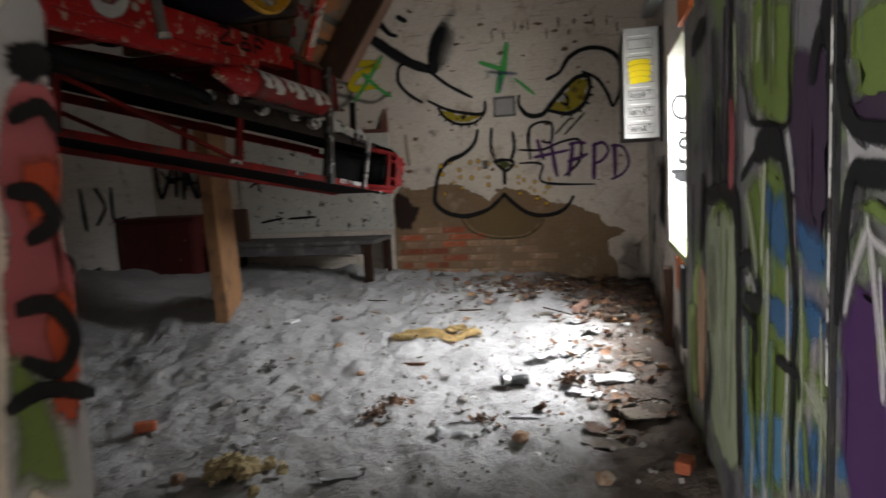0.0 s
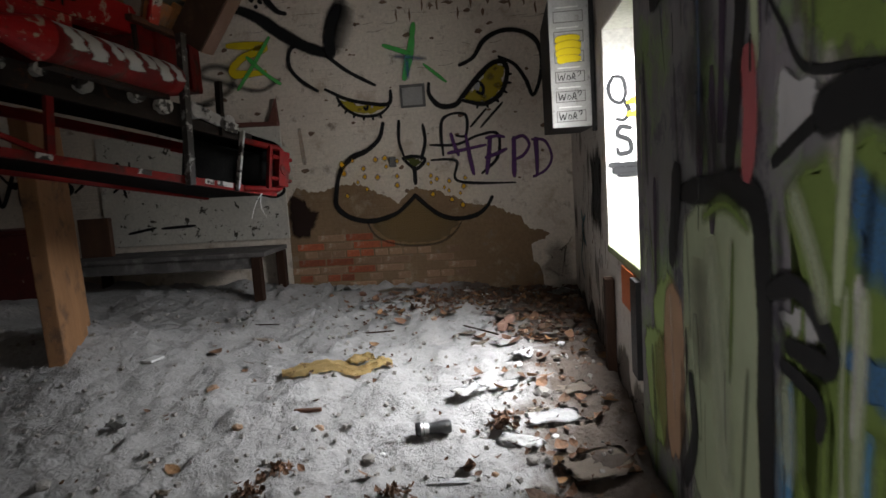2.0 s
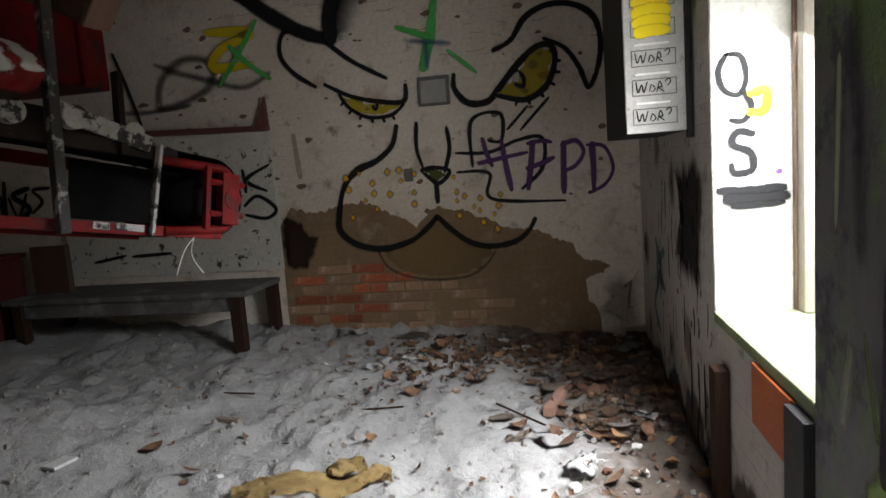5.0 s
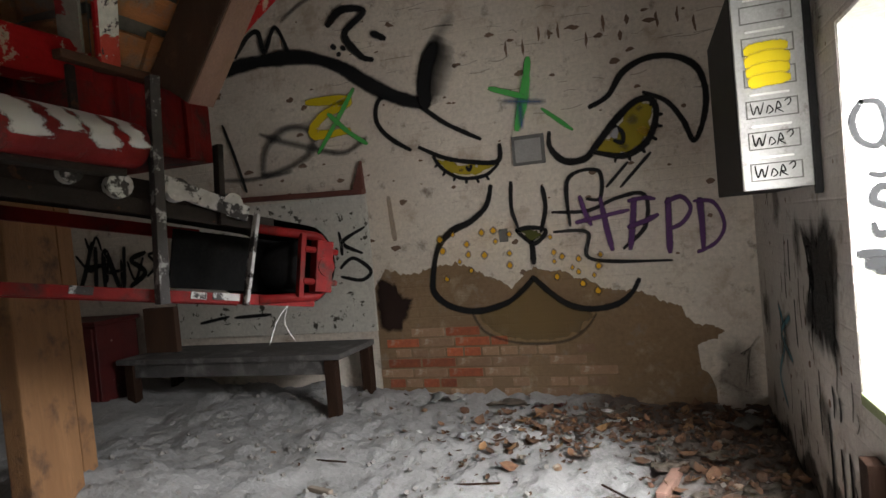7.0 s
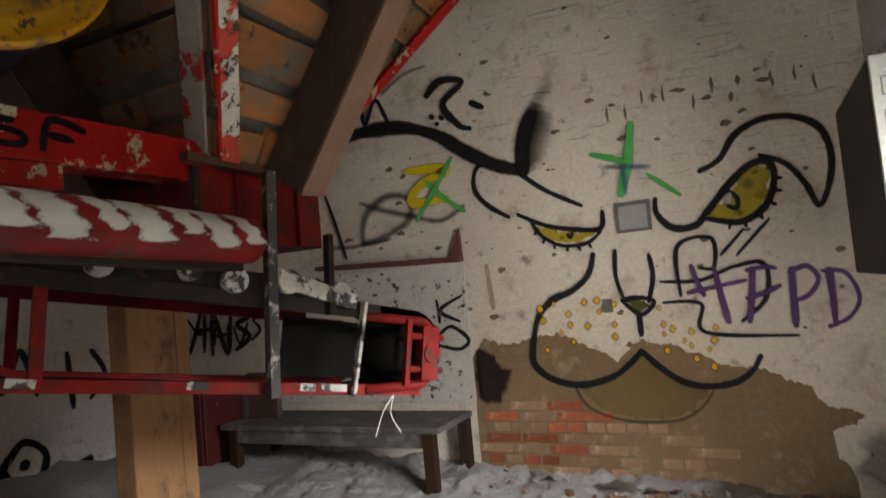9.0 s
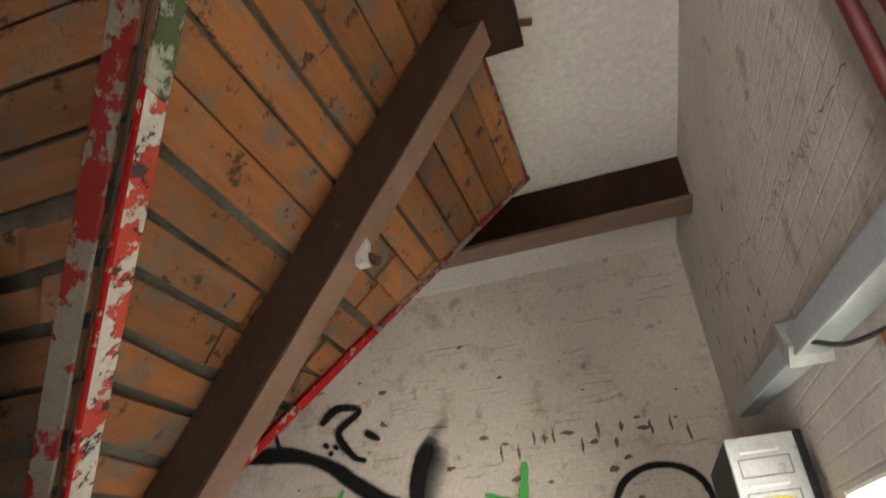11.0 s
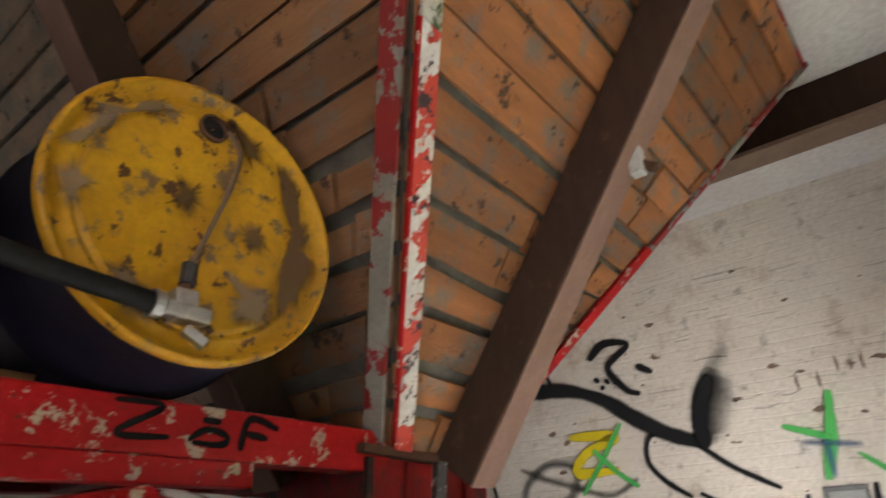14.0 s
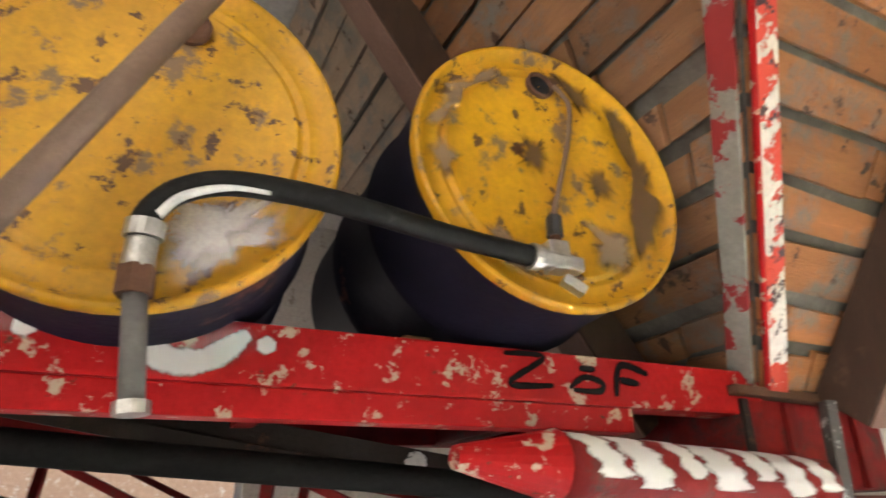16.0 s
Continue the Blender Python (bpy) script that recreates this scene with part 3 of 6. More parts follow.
    ('outline', 'black', 0.028, [(-1.99, 1.63), (-2.13, 1.73), (-2.21, 1.85), (-2.18, 1.98), (-2.06, 2.0), (-1.92, 1.92), (-1.74, 1.77), (-1.52, 1.64)]),
    ('outline', 'black', 0.028, [(-1.93, 1.64), (-1.76, 1.55), (-1.57, 1.5), (-1.42, 1.49), (-1.4, 1.59)]),
    ('outline', 'black', 0.022, [(-1.84, 1.57), (-1.78, 1.48), (-1.66, 1.41), (-1.51, 1.41), (-1.42, 1.47)]),
    ('outline', 'black', 0.022, [(-1.35, 1.35), (-1.36, 1.19), (-1.33, 1.07)]),
    ('outline', 'black', 0.026, [(-1.16, 1.3), (-1.15, 1.17), (-1.19, 1.03)]),
    ('outline', 'black', 0.03, [(-1.25, 0.97), (-1.25, 0.84)]),
    ('outline', 'black', 0.024, [(-1.34, 1.05), (-1.25, 1.06), (-1.16, 1.03), (-1.24, 0.96), (-1.34, 1.05)]),
    ('outline', 'black', 0.034, [(-1.48, 1.34), (-1.52, 1.22), (-1.63, 1.13), (-1.76, 1.08), (-1.86, 0.98), (-1.91, 0.8), (-1.91, 0.69), (-1.81, 0.6), (-1.64, 0.56), (-1.45, 0.6), (-1.34, 0.67), (-1.26, 0.75)]),
    ('outline', 'black', 0.034, [(-1.26, 0.75), (-1.16, 0.65), (-1.05, 0.57), (-0.92, 0.54), (-0.78, 0.56), (-0.69, 0.62), (-0.64, 0.7)]),
    ('outline', 'faded', 0.02, [(-1.67, 0.55), (-1.6, 0.43), (-1.44, 0.36), (-1.24, 0.34), (-1.07, 0.36), (-0.96, 0.43), (-0.9, 0.51)]),
    ('outline', 'black', 0.034, [(-1.09, 1.62), (-1.09, 1.53), (-1.01, 1.44), (-0.89, 1.44), (-0.81, 1.52), (-0.7, 1.64), (-0.59, 1.73), (-0.5, 1.74), (-0.47, 1.66), (-0.51, 1.53), (-0.58, 1.46), (-0.68, 1.43), (-0.83, 1.47)]),
    ('outline', 'black', 0.03, [(-0.84, 1.74), (-0.73, 1.79), (-0.64, 1.91), (-0.51, 1.97), (-0.36, 1.96), (-0.24, 1.88), (-0.2, 1.74), (-0.22, 1.59), (-0.28, 1.47), (-0.33, 1.59), (-0.41, 1.71), (-0.53, 1.78)]),
    ('outline', 'black', 0.018, [(-0.65, 1.39), (-0.78, 1.26)]),
    ('outline', 'black', 0.018, [(-0.52, 1.43), (-0.7, 1.25)]),
    ('outline', 'black', 0.085, [(-3.7, 2.27), (-3.34, 2.36), (-3.01, 2.38), (-2.7, 2.35), (-2.45, 2.25), (-2.26, 2.11), (-2.07, 1.99), (-1.9, 1.92)]),
    ('smudge', 'haze', 0.11, [(-1.84, 1.92), (-1.85, 2.04), (-1.80, 2.17), (-1.75, 2.29)]),
    ('smudge', 'haze', 0.17, [(-1.80, 1.95), (-1.81, 2.06), (-1.76, 2.17), (-1.71, 2.25)]),
    ('smudge', 'haze', 0.24, [(-1.79, 2.02), (-1.78, 2.10), (-1.73, 2.20)]),
    ('smudge', 'haze', 0.09, [(-1.80, 2.20), (-1.73, 2.33), (-1.64, 2.42)]),
    ('smudge', 'black', 0.075, [(-1.86, 1.90), (-1.86, 2.02), (-1.83, 2.15), (-1.77, 2.26)]),
    ('tag', 'black', 0.045, [(-2.5, 2.53), (-2.39, 2.61), (-2.23, 2.57), (-2.38, 2.45), (-2.28, 2.29), (-2.2, 2.25)]),
    ('tag', 'black', 0.03, [(-2.48, 2.39), (-2.46, 2.37)]),
]
BACK_STROKES_B = [
    ('tag', 'black', 0.03, [(-2.41, 2.37), (-2.39, 2.35)]),
    ('tag', 'black', 0.03, [(-2.44, 2.33), (-2.43, 2.32)]),
    ('tag', 'black', 0.04, [(-2.18, 2.42), (-2.1, 2.37)]),
    ('tag', 'faded', 0.03, [(-2.85, 2.62), (-2.66, 2.72), (-2.49, 2.74)]),
    ('tag', 'black', 0.03, [(-3.24, 2.44), (-3.13, 2.56), (-3.04, 2.58), (-3.0, 2.44), (-2.9, 2.59), (-2.81, 2.4)]),
    ('tag', 'faded', 0.05, [(-3.1, 1.59), (-3.06, 1.77), (-2.88, 1.89), (-2.69, 1.84), (-2.73, 1.69), (-2.96, 1.6), (-3.1, 1.59)]),
    ('tag', 'faded', 0.04, [(-2.29, 1.75), (-2.47, 1.67), (-2.72, 1.74), (-2.94, 1.81), (-3.1, 1.88)]),
    ('tag', 'black', 0.02, [(-3.4, 1.98), (-3.32, 1.74), (-3.25, 1.49)]),
    ('tag', 'faded', 0.03, [(-3.45, 1.59), (-3.19, 1.57), (-2.87, 1.59)]),
    ('tag', 'black', 0.02, [(-1.01, 1.05), (-1.0, 1.33), (-0.82, 1.36), (-0.82, 1.2), (-0.9, 1.2)]),
    ('tag', 'black', 0.02, [(-1.11, 1.14), (-0.9, 1.13), (-0.72, 1.19), (-0.57, 1.19), (-0.58, 1.01), (-0.71, 0.89)]),
    ('tag', 'black', 0.02, [(-1.11, 1.02), (-0.91, 1.0), (-0.9, 0.84), (-0.45, 0.8)]),
    ('purple_tag', 'purple', 0.024, [(-0.939, 1.219), (-0.92, 1.135), (-0.887, 1.044)]),
    ('purple_tag', 'purple', 0.030, [(-0.822, 1.2), (-0.802, 1.047), (-0.776, 0.887)]),
    ('purple_tag', 'purple', 0.024, [(-0.972, 1.066), (-0.805, 1.091), (-0.668, 1.111)]),
    ('purple_tag', 'purple', 0.030, [(-0.631, 1.174), (-0.648, 1.033), (-0.673, 0.885)]),
    ('purple_tag', 'purple', 0.024, [(-0.663, 1.164), (-0.574, 1.174), (-0.519, 1.162)]),
    ('purple_tag', 'purple', 0.024, [(-0.675, 1.012), (-0.585, 1.037), (-0.507, 1.069)]),
    ('purple_tag', 'purple', 0.030, [(-0.445, 1.155), (-0.451, 0.999), (-0.456, 0.849)]),
    ('purple_tag', 'purple', 0.024, [(-0.459, 1.136), (-0.374, 1.16), (-0.328, 1.091), (-0.376, 1.012), (-0.452, 0.979)]),
    ('purple_tag', 'purple', 0.030, [(-0.277, 1.137), (-0.273, 0.983), (-0.277, 0.848)]),
    ('purple_tag', 'purple', 0.024, [(-0.307, 1.128), (-0.207, 1.111), (-0.158, 0.985), (-0.206, 0.887), (-0.305, 0.837)]),
    ('green_mark', 'green', 0.05, [(-1.18, 2.08), (-1.22, 1.87), (-1.28, 1.67)]),
    ('green_mark', 'green', 0.035, [(-1.43, 1.94), (-1.23, 1.86)]),
    ('green_mark', 'green', 0.022, [(-1.12, 1.77), (-0.95, 1.62)]),
    ('blue_mark', 'blue', 0.035, [(-1.36, 1.85), (-1.1, 1.81)]),
    ('blue_mark', 'blue', 0.03, [(-1.25, 1.82), (-1.25, 1.67)]),
    ('yellow_mark', 'bright_yellow', 0.055, [(-2.7, 2.04), (-2.39, 2.01), (-2.6, 1.93), (-2.67, 1.82), (-2.41, 1.81)]),
    ('green_mark', 'green', 0.028, [(-2.35, 2.08), (-2.49, 1.89), (-2.65, 1.69)]),
    ('green_mark', 'green', 0.03, [(-2.55, 1.94), (-2.41, 1.8), (-2.29, 1.71)]),
    ('orange_streak', 'orange', 0.03, [(-2.17, 1.34), (-2.16, 1.19), (-2.15, 1.06)]),
    ('tag', 'black', 0.035, [(-2.56, 1.19), (-2.41, 1.02), (-2.54, 0.92)]),
    ('tag', 'black', 0.03, [(-2.6, 0.8), (-2.41, 0.83), (-2.38, 0.94), (-2.54, 1.03)]),
]
BACK_STAINS = [
    ('brown_stain', 'grime_thin', 0.075, [(0.08, 1.12), (0.08, 0.86), (0.08, 0.58)]),
    ('brown_stain', 'grime', 0.02, [(0.05, 1.11), (0.06, 0.83), (0.05, 0.64)]),
    ('brown_stain', 'grime', 0.015, [(0.13, 1.11), (0.13, 0.85), (0.11, 0.7)]),
]
BACK_FIELDS = [
    ('eye_fill', 'yellow', [(-1.81, 1.55), (-1.65, 1.5), (-1.43, 1.48), (-1.54, 1.42), (-1.73, 1.45)]),
    ('eye_fill', 'yellow', [(-0.82, 1.48), (-0.72, 1.57), (-0.65, 1.67), (-0.56, 1.74), (-0.49, 1.69), (-0.52, 1.53), (-0.62, 1.45), (-0.73, 1.45)]),
    ('nose_fill', 'olive', [(-1.34, 1.05), (-1.25, 1.05), (-1.17, 1.03), (-1.24, 0.98)]),
    ('chin_fill', 'ochre', [(-1.64, 0.56), (-1.45, 0.6), (-1.26, 0.74), (-1.08, 0.58), (-0.92, 0.54), (-0.98, 0.43), (-1.1, 0.37), (-1.31, 0.36), (-1.52, 0.41)]),
    ('soot', 'soot', [(-2.33, 0.80), (-2.22, 0.79), (-2.13, 0.70), (-2.06, 0.66), (-2.08, 0.56), (-2.14, 0.50), (-2.18, 0.44), (-2.33, 0.46)]),
    ('damp', 'damp', [(-0.33, 0.06), (-0.24, 0.17), (-0.27, 0.27), (-0.14, 0.36), (-0.06, 0.31), (-0.01, 0.36), (-0.01, 0.0), (-0.12, -0.08)]),
]
SIDE_FIELDS_A = [
    ('green_field', 'lgreen', [(-4.01, 1.37), (-4.37, 1.26), (-4.36, 1.02), (-4.08, 1.04), (-3.98, 1.15)]),
    ('white_field', 'offwhite', [(-3.93, 1.06), (-4.07, 1.02), (-4.25, 1.01), (-4.37, 1.0), (-4.41, 0.89), (-4.38, 0.87), (-4.31, 0.96), (-4.18, 1.0), (-4.0, 0.95), (-3.92, 0.91)]),
    ('green_field', 'lgreen', [(-3.93, 0.87), (-4.13, 0.95), (-4.27, 0.96), (-4.35, 0.91), (-4.39, 0.78), (-4.41, 0.57), (-4.4, 0.24), (-3.98, 0.02), (-4.11, 0.39), (-3.99, 0.69)]),
    ('pale_field', 'palegreen', [(-3.33, 0.79), (-3.81, 0.83), (-3.87, 0.55), (-3.87, 0.05), (-3.61, -0.07), (-3.3, 0.03), (-3.25, 0.43)]),
    ('white_field', 'offwhite', [(-3.92, 0.63), (-4.06, 0.67), (-4.1, 0.61), (-3.98, 0.58)]),
    ('violet_field', 'violet', [(-4.48, 1.14), (-4.59, 1.13), (-4.62, 0.97), (-4.62, 0.84), (-4.55, 0.76), (-4.47, 0.87)]),
    ('green_field', 'lgreen', [(-4.71, 1.17), (-5.25, 1.12), (-5.25, 1.01), (-4.76, 1.01), (-4.7, 1.07)]),
    ('violet_field', 'violet', [(-4.75, 1.03), (-5.25, 1.01), (-5.25, 0.98), (-4.78, 0.99)]),
    ('peach_field', 'peach', [(-3.02, 0.48), (-3.26, 0.53), (-3.28, 0.11), (-3.06, -0.05)]),
    ('white_field', 'offwhite', [(-4.67, 1.0), (-4.76, 0.97), (-5.25, 0.95), (-5.25, 0.93), (-4.73, 0.93), (-4.7, 0.86), (-4.68, 0.8)]),
    ('violet_field', 'purple_dark', [(-4.68, 0.7), (-4.8, 0.78), (-5.25, 0.81), (-5.25, 0.47), (-4.72, 0.36)]),
    ('green_field', 'lgreen', [(-4.81, 0.71), (-4.86, 0.73), (-4.86, 0.64), (-4.83, 0.64)]),
    ('green_field', 'lgreen', [(-4.76, 0.88), (-5.25, 0.89), (-5.25, 0.84), (-4.82, 0.85)]),
]
SIDE_FIELDS_B = [
    ('blue_field', 'blue', [(-4.14, 0.91), (-4.28, 0.89), (-4.38, 0.83), (-4.36, 0.7), (-4.22, 0.72), (-4.16, 0.79)]),
    ('blue_field', 'blue', [(-4.41, 0.84), (-4.6, 0.81), (-4.63, 0.75), (-4.51, 0.7), (-4.43, 0.75)]),
    ('blue_field', 'blue', [(-4.12, 0.62), (-4.41, 0.66), (-4.6, 0.68), (-4.62, 0.63), (-4.45, 0.54), (-4.25, 0.55)]),
    ('blue_field', 'sky_wash', [(-3.95, 0.24), (-4.24, 0.37), (-4.41, 0.35), (-4.36, 0.22), (-3.98, 0.08)]),
    ('blue_field', 'blue', [(-4.45, 0.43), (-4.57, 0.47), (-4.61, 0.35), (-4.47, 0.28)]),
    ('blue_field', 'blue', [(-4.66, 0.45), (-4.71, 0.47), (-4.73, 0.42), (-4.66, 0.38)]),
    ('green_field', 'lgreen', [(-4.43, 0.66), (-4.51, 0.66), (-4.53, 0.53), (-4.45, 0.46)]),
    ('green_field', 'lgreen', [(-4.47, 0.54), (-4.62, 0.57), (-4.64, 0.52), (-4.49, 0.45)]),
    ('white_field', 'wash', [(-4.45, 0.52), (-4.57, 0.54), (-4.65, 0.5), (-4.65, 0.44), (-4.55, 0.47)]),
]
SIDE_STROKES_A = [
    ('outline', 'black', 0.054, [(-3.77, 1.44), (-3.76, 1.21), (-3.72, 1.04), (-3.68, 0.87)]),
    ('outline', 'black', 0.068, [(-3.29, 0.82), (-3.58, 0.84), (-3.82, 0.83), (-3.87, 0.65), (-3.88, 0.31), (-3.89, 0.07)]),
    ('outline', 'black', 0.014, [(-3.9, 1.19), (-3.96, 1.13), (-4.04, 1.05), (-4.19, 1.03), (-4.36, 1.02), (-4.37, 1.13), (-4.39, 1.26)]),
    ('outline', 'black', 0.032, [(-3.92, 0.9), (-4.07, 0.96), (-4.21, 1.0), (-4.3, 0.98), (-4.36, 0.91), (-4.4, 0.79), (-4.43, 0.66), (-4.42, 0.49), (-4.41, 0.25)]),
    ('outline', 'black', 0.066, [(-4.09, 0.97), (-4.22, 0.99), (-4.32, 0.97)]),
    ('outline', 'black', 0.036, [(-4.52, 1.09), (-4.54, 1.14), (-4.57, 1.16), (-4.63, 1.13), (-4.68, 1.04), (-4.7, 1.01), (-4.8, 0.98), (-5.25, 0.96)]),
    ('outline', 'black', 0.072, [(-4.59, 1.2), (-4.63, 1.15), (-4.66, 1.11)]),
    ('outline', 'black', 0.031, [(-4.61, 1.12), (-4.63, 0.97), (-4.62, 0.84), (-4.64, 0.76)]),
    ('outline', 'black', 0.035, [(-5.25, 0.91), (-4.81, 0.92), (-4.73, 0.92), (-4.7, 0.86), (-4.68, 0.78), (-4.67, 0.68)]),
    ('outline', 'black', 0.043, [(-3.9, 0.66), (-4.01, 0.69), (-4.1, 0.65), (-4.13, 0.59), (-3.98, 0.58)]),
]
SIDE_STROKES_B = [
    ('outline', 'black', 0.021, [(-4.3, 0.5), (-4.41, 0.51), (-4.46, 0.51), (-4.47, 0.47)]),
    ('outline', 'faded', 0.16, [(-3.49, 1.34), (-3.51, 1.19), (-3.43, 1.06), (-3.62, 0.91)]),
    ('outline', 'black', 0.085, [(-2.99, 1.41), (-3.27, 1.44)]),
    ('outline', 'black', 0.087, [(-3.26, 0.88), (-3.23, 0.76), (-3.18, 0.62)]),
    ('outline', 'black', 0.058, [(-3.36, 0.31), (-3.39, 0.15), (-3.29, -0.02)]),
    ('outline', 'black', 0.027, [(-3.96, 0.54), (-4.1, 0.52), (-4.1, 0.46)]),
    ('white_stroke', 'mist', 0.024, [(-4.79, 0.84), (-4.74, 0.77), (-4.71, 0.7)]),
    ('white_stroke', 'mist', 0.023, [(-4.8, 0.84), (-4.82, 0.77), (-4.85, 0.68), (-4.86, 0.61)]),
    ('white_stroke', 'mist', 0.017, [(-4.79, 0.86), (-4.85, 0.82), (-5.25, 0.78)]),
    ('white_stroke', 'mist', 0.014, [(-4.84, 0.79), (-4.86, 0.68), (-4.89, 0.64)]),
    ('green_stroke', 'lgreen', 0.05, [(-4.28, 0.52), (-4.26, 0.34), (-4.24, 0.16)]),
    ('green_stroke', 'lgreen', 0.031, [(-4.51, 0.44), (-4.54, 0.32)]),
    ('green_stroke', 'lgreen', 0.059, [(-4.04, 0.36), (-4.11, 0.17)]),
]
SIDE_STROKES_C = [
    ('white_stroke', 'wash', 0.04, [(-4.23, 0.72), (-4.22, 0.57), (-4.21, 0.42)]),
    ('white_stroke', 'wash', 0.089, [(-3.98, 0.5), (-3.99, 0.35)]),
    ('white_stroke', 'wash', 0.053, [(-4.01, 0.85), (-4.09, 0.74), (-4.12, 0.67)]),
    ('white_stroke', 'wash', 0.034, [(-4.15, 1.27), (-4.13, 1.19)]),
    ('white_stroke', 'wash', 0.034, [(-4.26, 1.25), (-4.27, 1.16)]),
    ('green_stroke', 'lgreen', 0.04, [(-3.51, 0.77), (-3.67, 0.81), (-3.81, 0.77)]),
    ('wash', 'wash', 0.13, [(-3.57, 0.69), (-3.62, 0.44), (-3.66, 0.17)]),
    ('wash', 'grime_thin', 0.146, [(-3.47, 0.62), (-3.48, 0.39)]),
    ('blue_stroke', 'blue', 0.024, [(-4.24, 0.33), (-4.23, 0.16)]),
    ('blue_stroke', 'blue', 0.016, [(-4.5, 0.43), (-4.52, 0.3)]),
    ('blue_stroke', 'blue', 0.028, [(-4.11, 0.21), (-4.16, 0.12)]),
    ('pink_stroke', 'pink', 0.059, [(-3.82, 1.11), (-3.83, 0.99), (-3.81, 0.88)]),
]
SIDE_LOW = [
    ('blue_field', 'sky_wash', [(-3.92, 0.25), (-4.05, 0.31), (-4.14, 0.28), (-4.09, 0.11), (-3.9, -0.0)]),
    ('blue_field', 'blue', [(-4.32, 0.65), (-4.52, 0.7), (-4.58, 0.66), (-4.46, 0.58), (-4.3, 0.56)]),
    ('blue_field', 'sky_wash', [(-4.41, 0.41), (-4.49, 0.43), (-4.53, 0.32), (-4.42, 0.26), (-4.35, 0.31)]),
    ('white_field', 'wash', [(-4.46, 0.5), (-4.54, 0.51), (-4.6, 0.48), (-4.62, 0.38), (-4.57, 0.42), (-4.5, 0.47)]),
    ('green_field', 'leafgreen', [(-4.14, 0.32), (-4.32, 0.4), (-4.35, 0.24), (-4.2, 0.15)]),
    ('pale_field', 'palegreen', [(-3.34, 0.67), (-3.73, 0.72), (-3.79, 0.48), (-3.8, 0.04), (-3.57, 0.0), (-3.26, 0.45)]),
]
SIDE_FAR = [
    ('green_field', 'leafgreen', [(-2.87, 0.48), (-3.04, 0.57), (-3.17, 0.54), (-3.2, 0.33), (-3.16, 0.1), (-2.93, -0.01), (-2.85, 0.2)]),
    ('green_field', 'leafgreen', [(-2.68, 0.27), (-2.93, 0.36), (-3.06, 0.27), (-3.05, 0.04), (-2.96, -0.1), (-2.78, -0.06)]),
    ('pale_field', 'palegreen', [(-3.57, 0.57), (-3.73, 0.63), (-3.81, 0.52), (-3.81, 0.31), (-3.66, 0.08), (-3.53, 0.21)]),
    ('pale_field', 'sky_wash', [(-3.86, 0.41), (-3.97, 0.5), (-4.04, 0.39), (-4.0, 0.18), (-3.86, 0.08)]),
    ('violet_field', 'violet', [(-4.32, 1.18), (-4.51, 1.13), (-4.53, 0.94), (-4.51, 0.8), (-4.46, 0.76), (-4.37, 0.77), (-4.34, 1.0)]),
    ('orange_patch', 'ochre', [(-2.87, 0.29), (-3.13, 0.38), (-3.18, 0.2), (-3.02, -0.09), (-2.88, 0.06)]),
]
RNG = random.Random(7)


def on_back(u, v):
    return (u, LIFT[0], v)


def on_right(u, v):
    return (LIFT[0], u, v)


LIFT = [-0.004]
SEAM = -4.64


def paint(parent, rows, place, lift, fields=False, soft=0.02):
    for i, row in enumerate(rows):
        LIFT[0] = lift - (0.00016 if fields else 0.00025) * i
        if fields:
            name, mat, pts = row
            solid = mat in M and mat in ("undercoat",)
            part(name, field(pts, place, RNG, 0.014 if solid else 0.012, 0.0 if solid else {"damp": 0.11, "soot": 0.05}.get(mat, soft)), M[mat] if solid else P[mat], parent)
        else:
            name, mat, width, pts = row
            part(name, stroke(pts, width, place, RNG), P[mat], parent)


def lost_render(profile, bottom):
    """The patch that lost its render: a ragged upper border over a row of (x, height)."""
    bm = bmesh.new()
    xs = np.arange(profile[0][0], profile[-1][0], 0.006)
    tops = np.interp(xs, [p[0] for p in profile], [p[1] for p in profile])
    rows = []
    for x, z in zip(xs, tops):
        z += 0.03 * noise.noise((x * 9, 0.3, 0)) + 0.022 * noise.noise((x * 31, 0.9, 0)) + 0.010 * noise.noise((x * 90, 4.0, 0))
        z = max(z, bottom + 0.01)
        rows.append([bm.verts.new((x, -0.003, bottom)), bm.verts.new((x, -0.003, z)), bm.verts.new((x, 0.002, z + 0.004))])
    for a, b in zip(rows, rows[1:]):
        bm.faces.new((a[0], b[0], b[1], a[1]))
        bm.faces.new((a[1], b[1], b[2], a[2]))
    return bm


part("plaster_loss", lost_render([(-2.34, 0.74), (-2.25, 0.86), (-2.05, 0.80), (-1.86, 0.88), (-1.64, 0.83), (-1.42, 0.70), (-1.26, 0.80), (-1.07, 0.77), (-0.87, 0.67), (-0.6, 0.60), (-0.42, 0.54),
                                  (-0.39, 0.45), (-0.37, 0.34), (-0.345, 0.31), (-0.34, 0.16), (-0.29, 0.13), (-0.26, 0.02)], -0.15), M["undercoat"], wall_back, "brown undercoat where the render is lost")
LIFT[0] = -0.0035
part("plaster_loss", field([(-0.40, 0.46), (-0.30, 0.42), (-0.20, 0.385), (-0.24, 0.34), (-0.33, 0.31), (-0.40, 0.26)], on_back, RNG, 0.012, 0.0), M["undercoat"], wall_back)
paint(wall_back, BACK_FIELDS[4:], on_back, -0.0045, True)
paint(wall_back, BACK_FIELDS[:4], on_back, -0.013, True)
paint(wall_back, BACK_STROKES_A, on_back, -0.0145)
paint(wall_back, BACK_STROKES_B, on_back, -0.020)
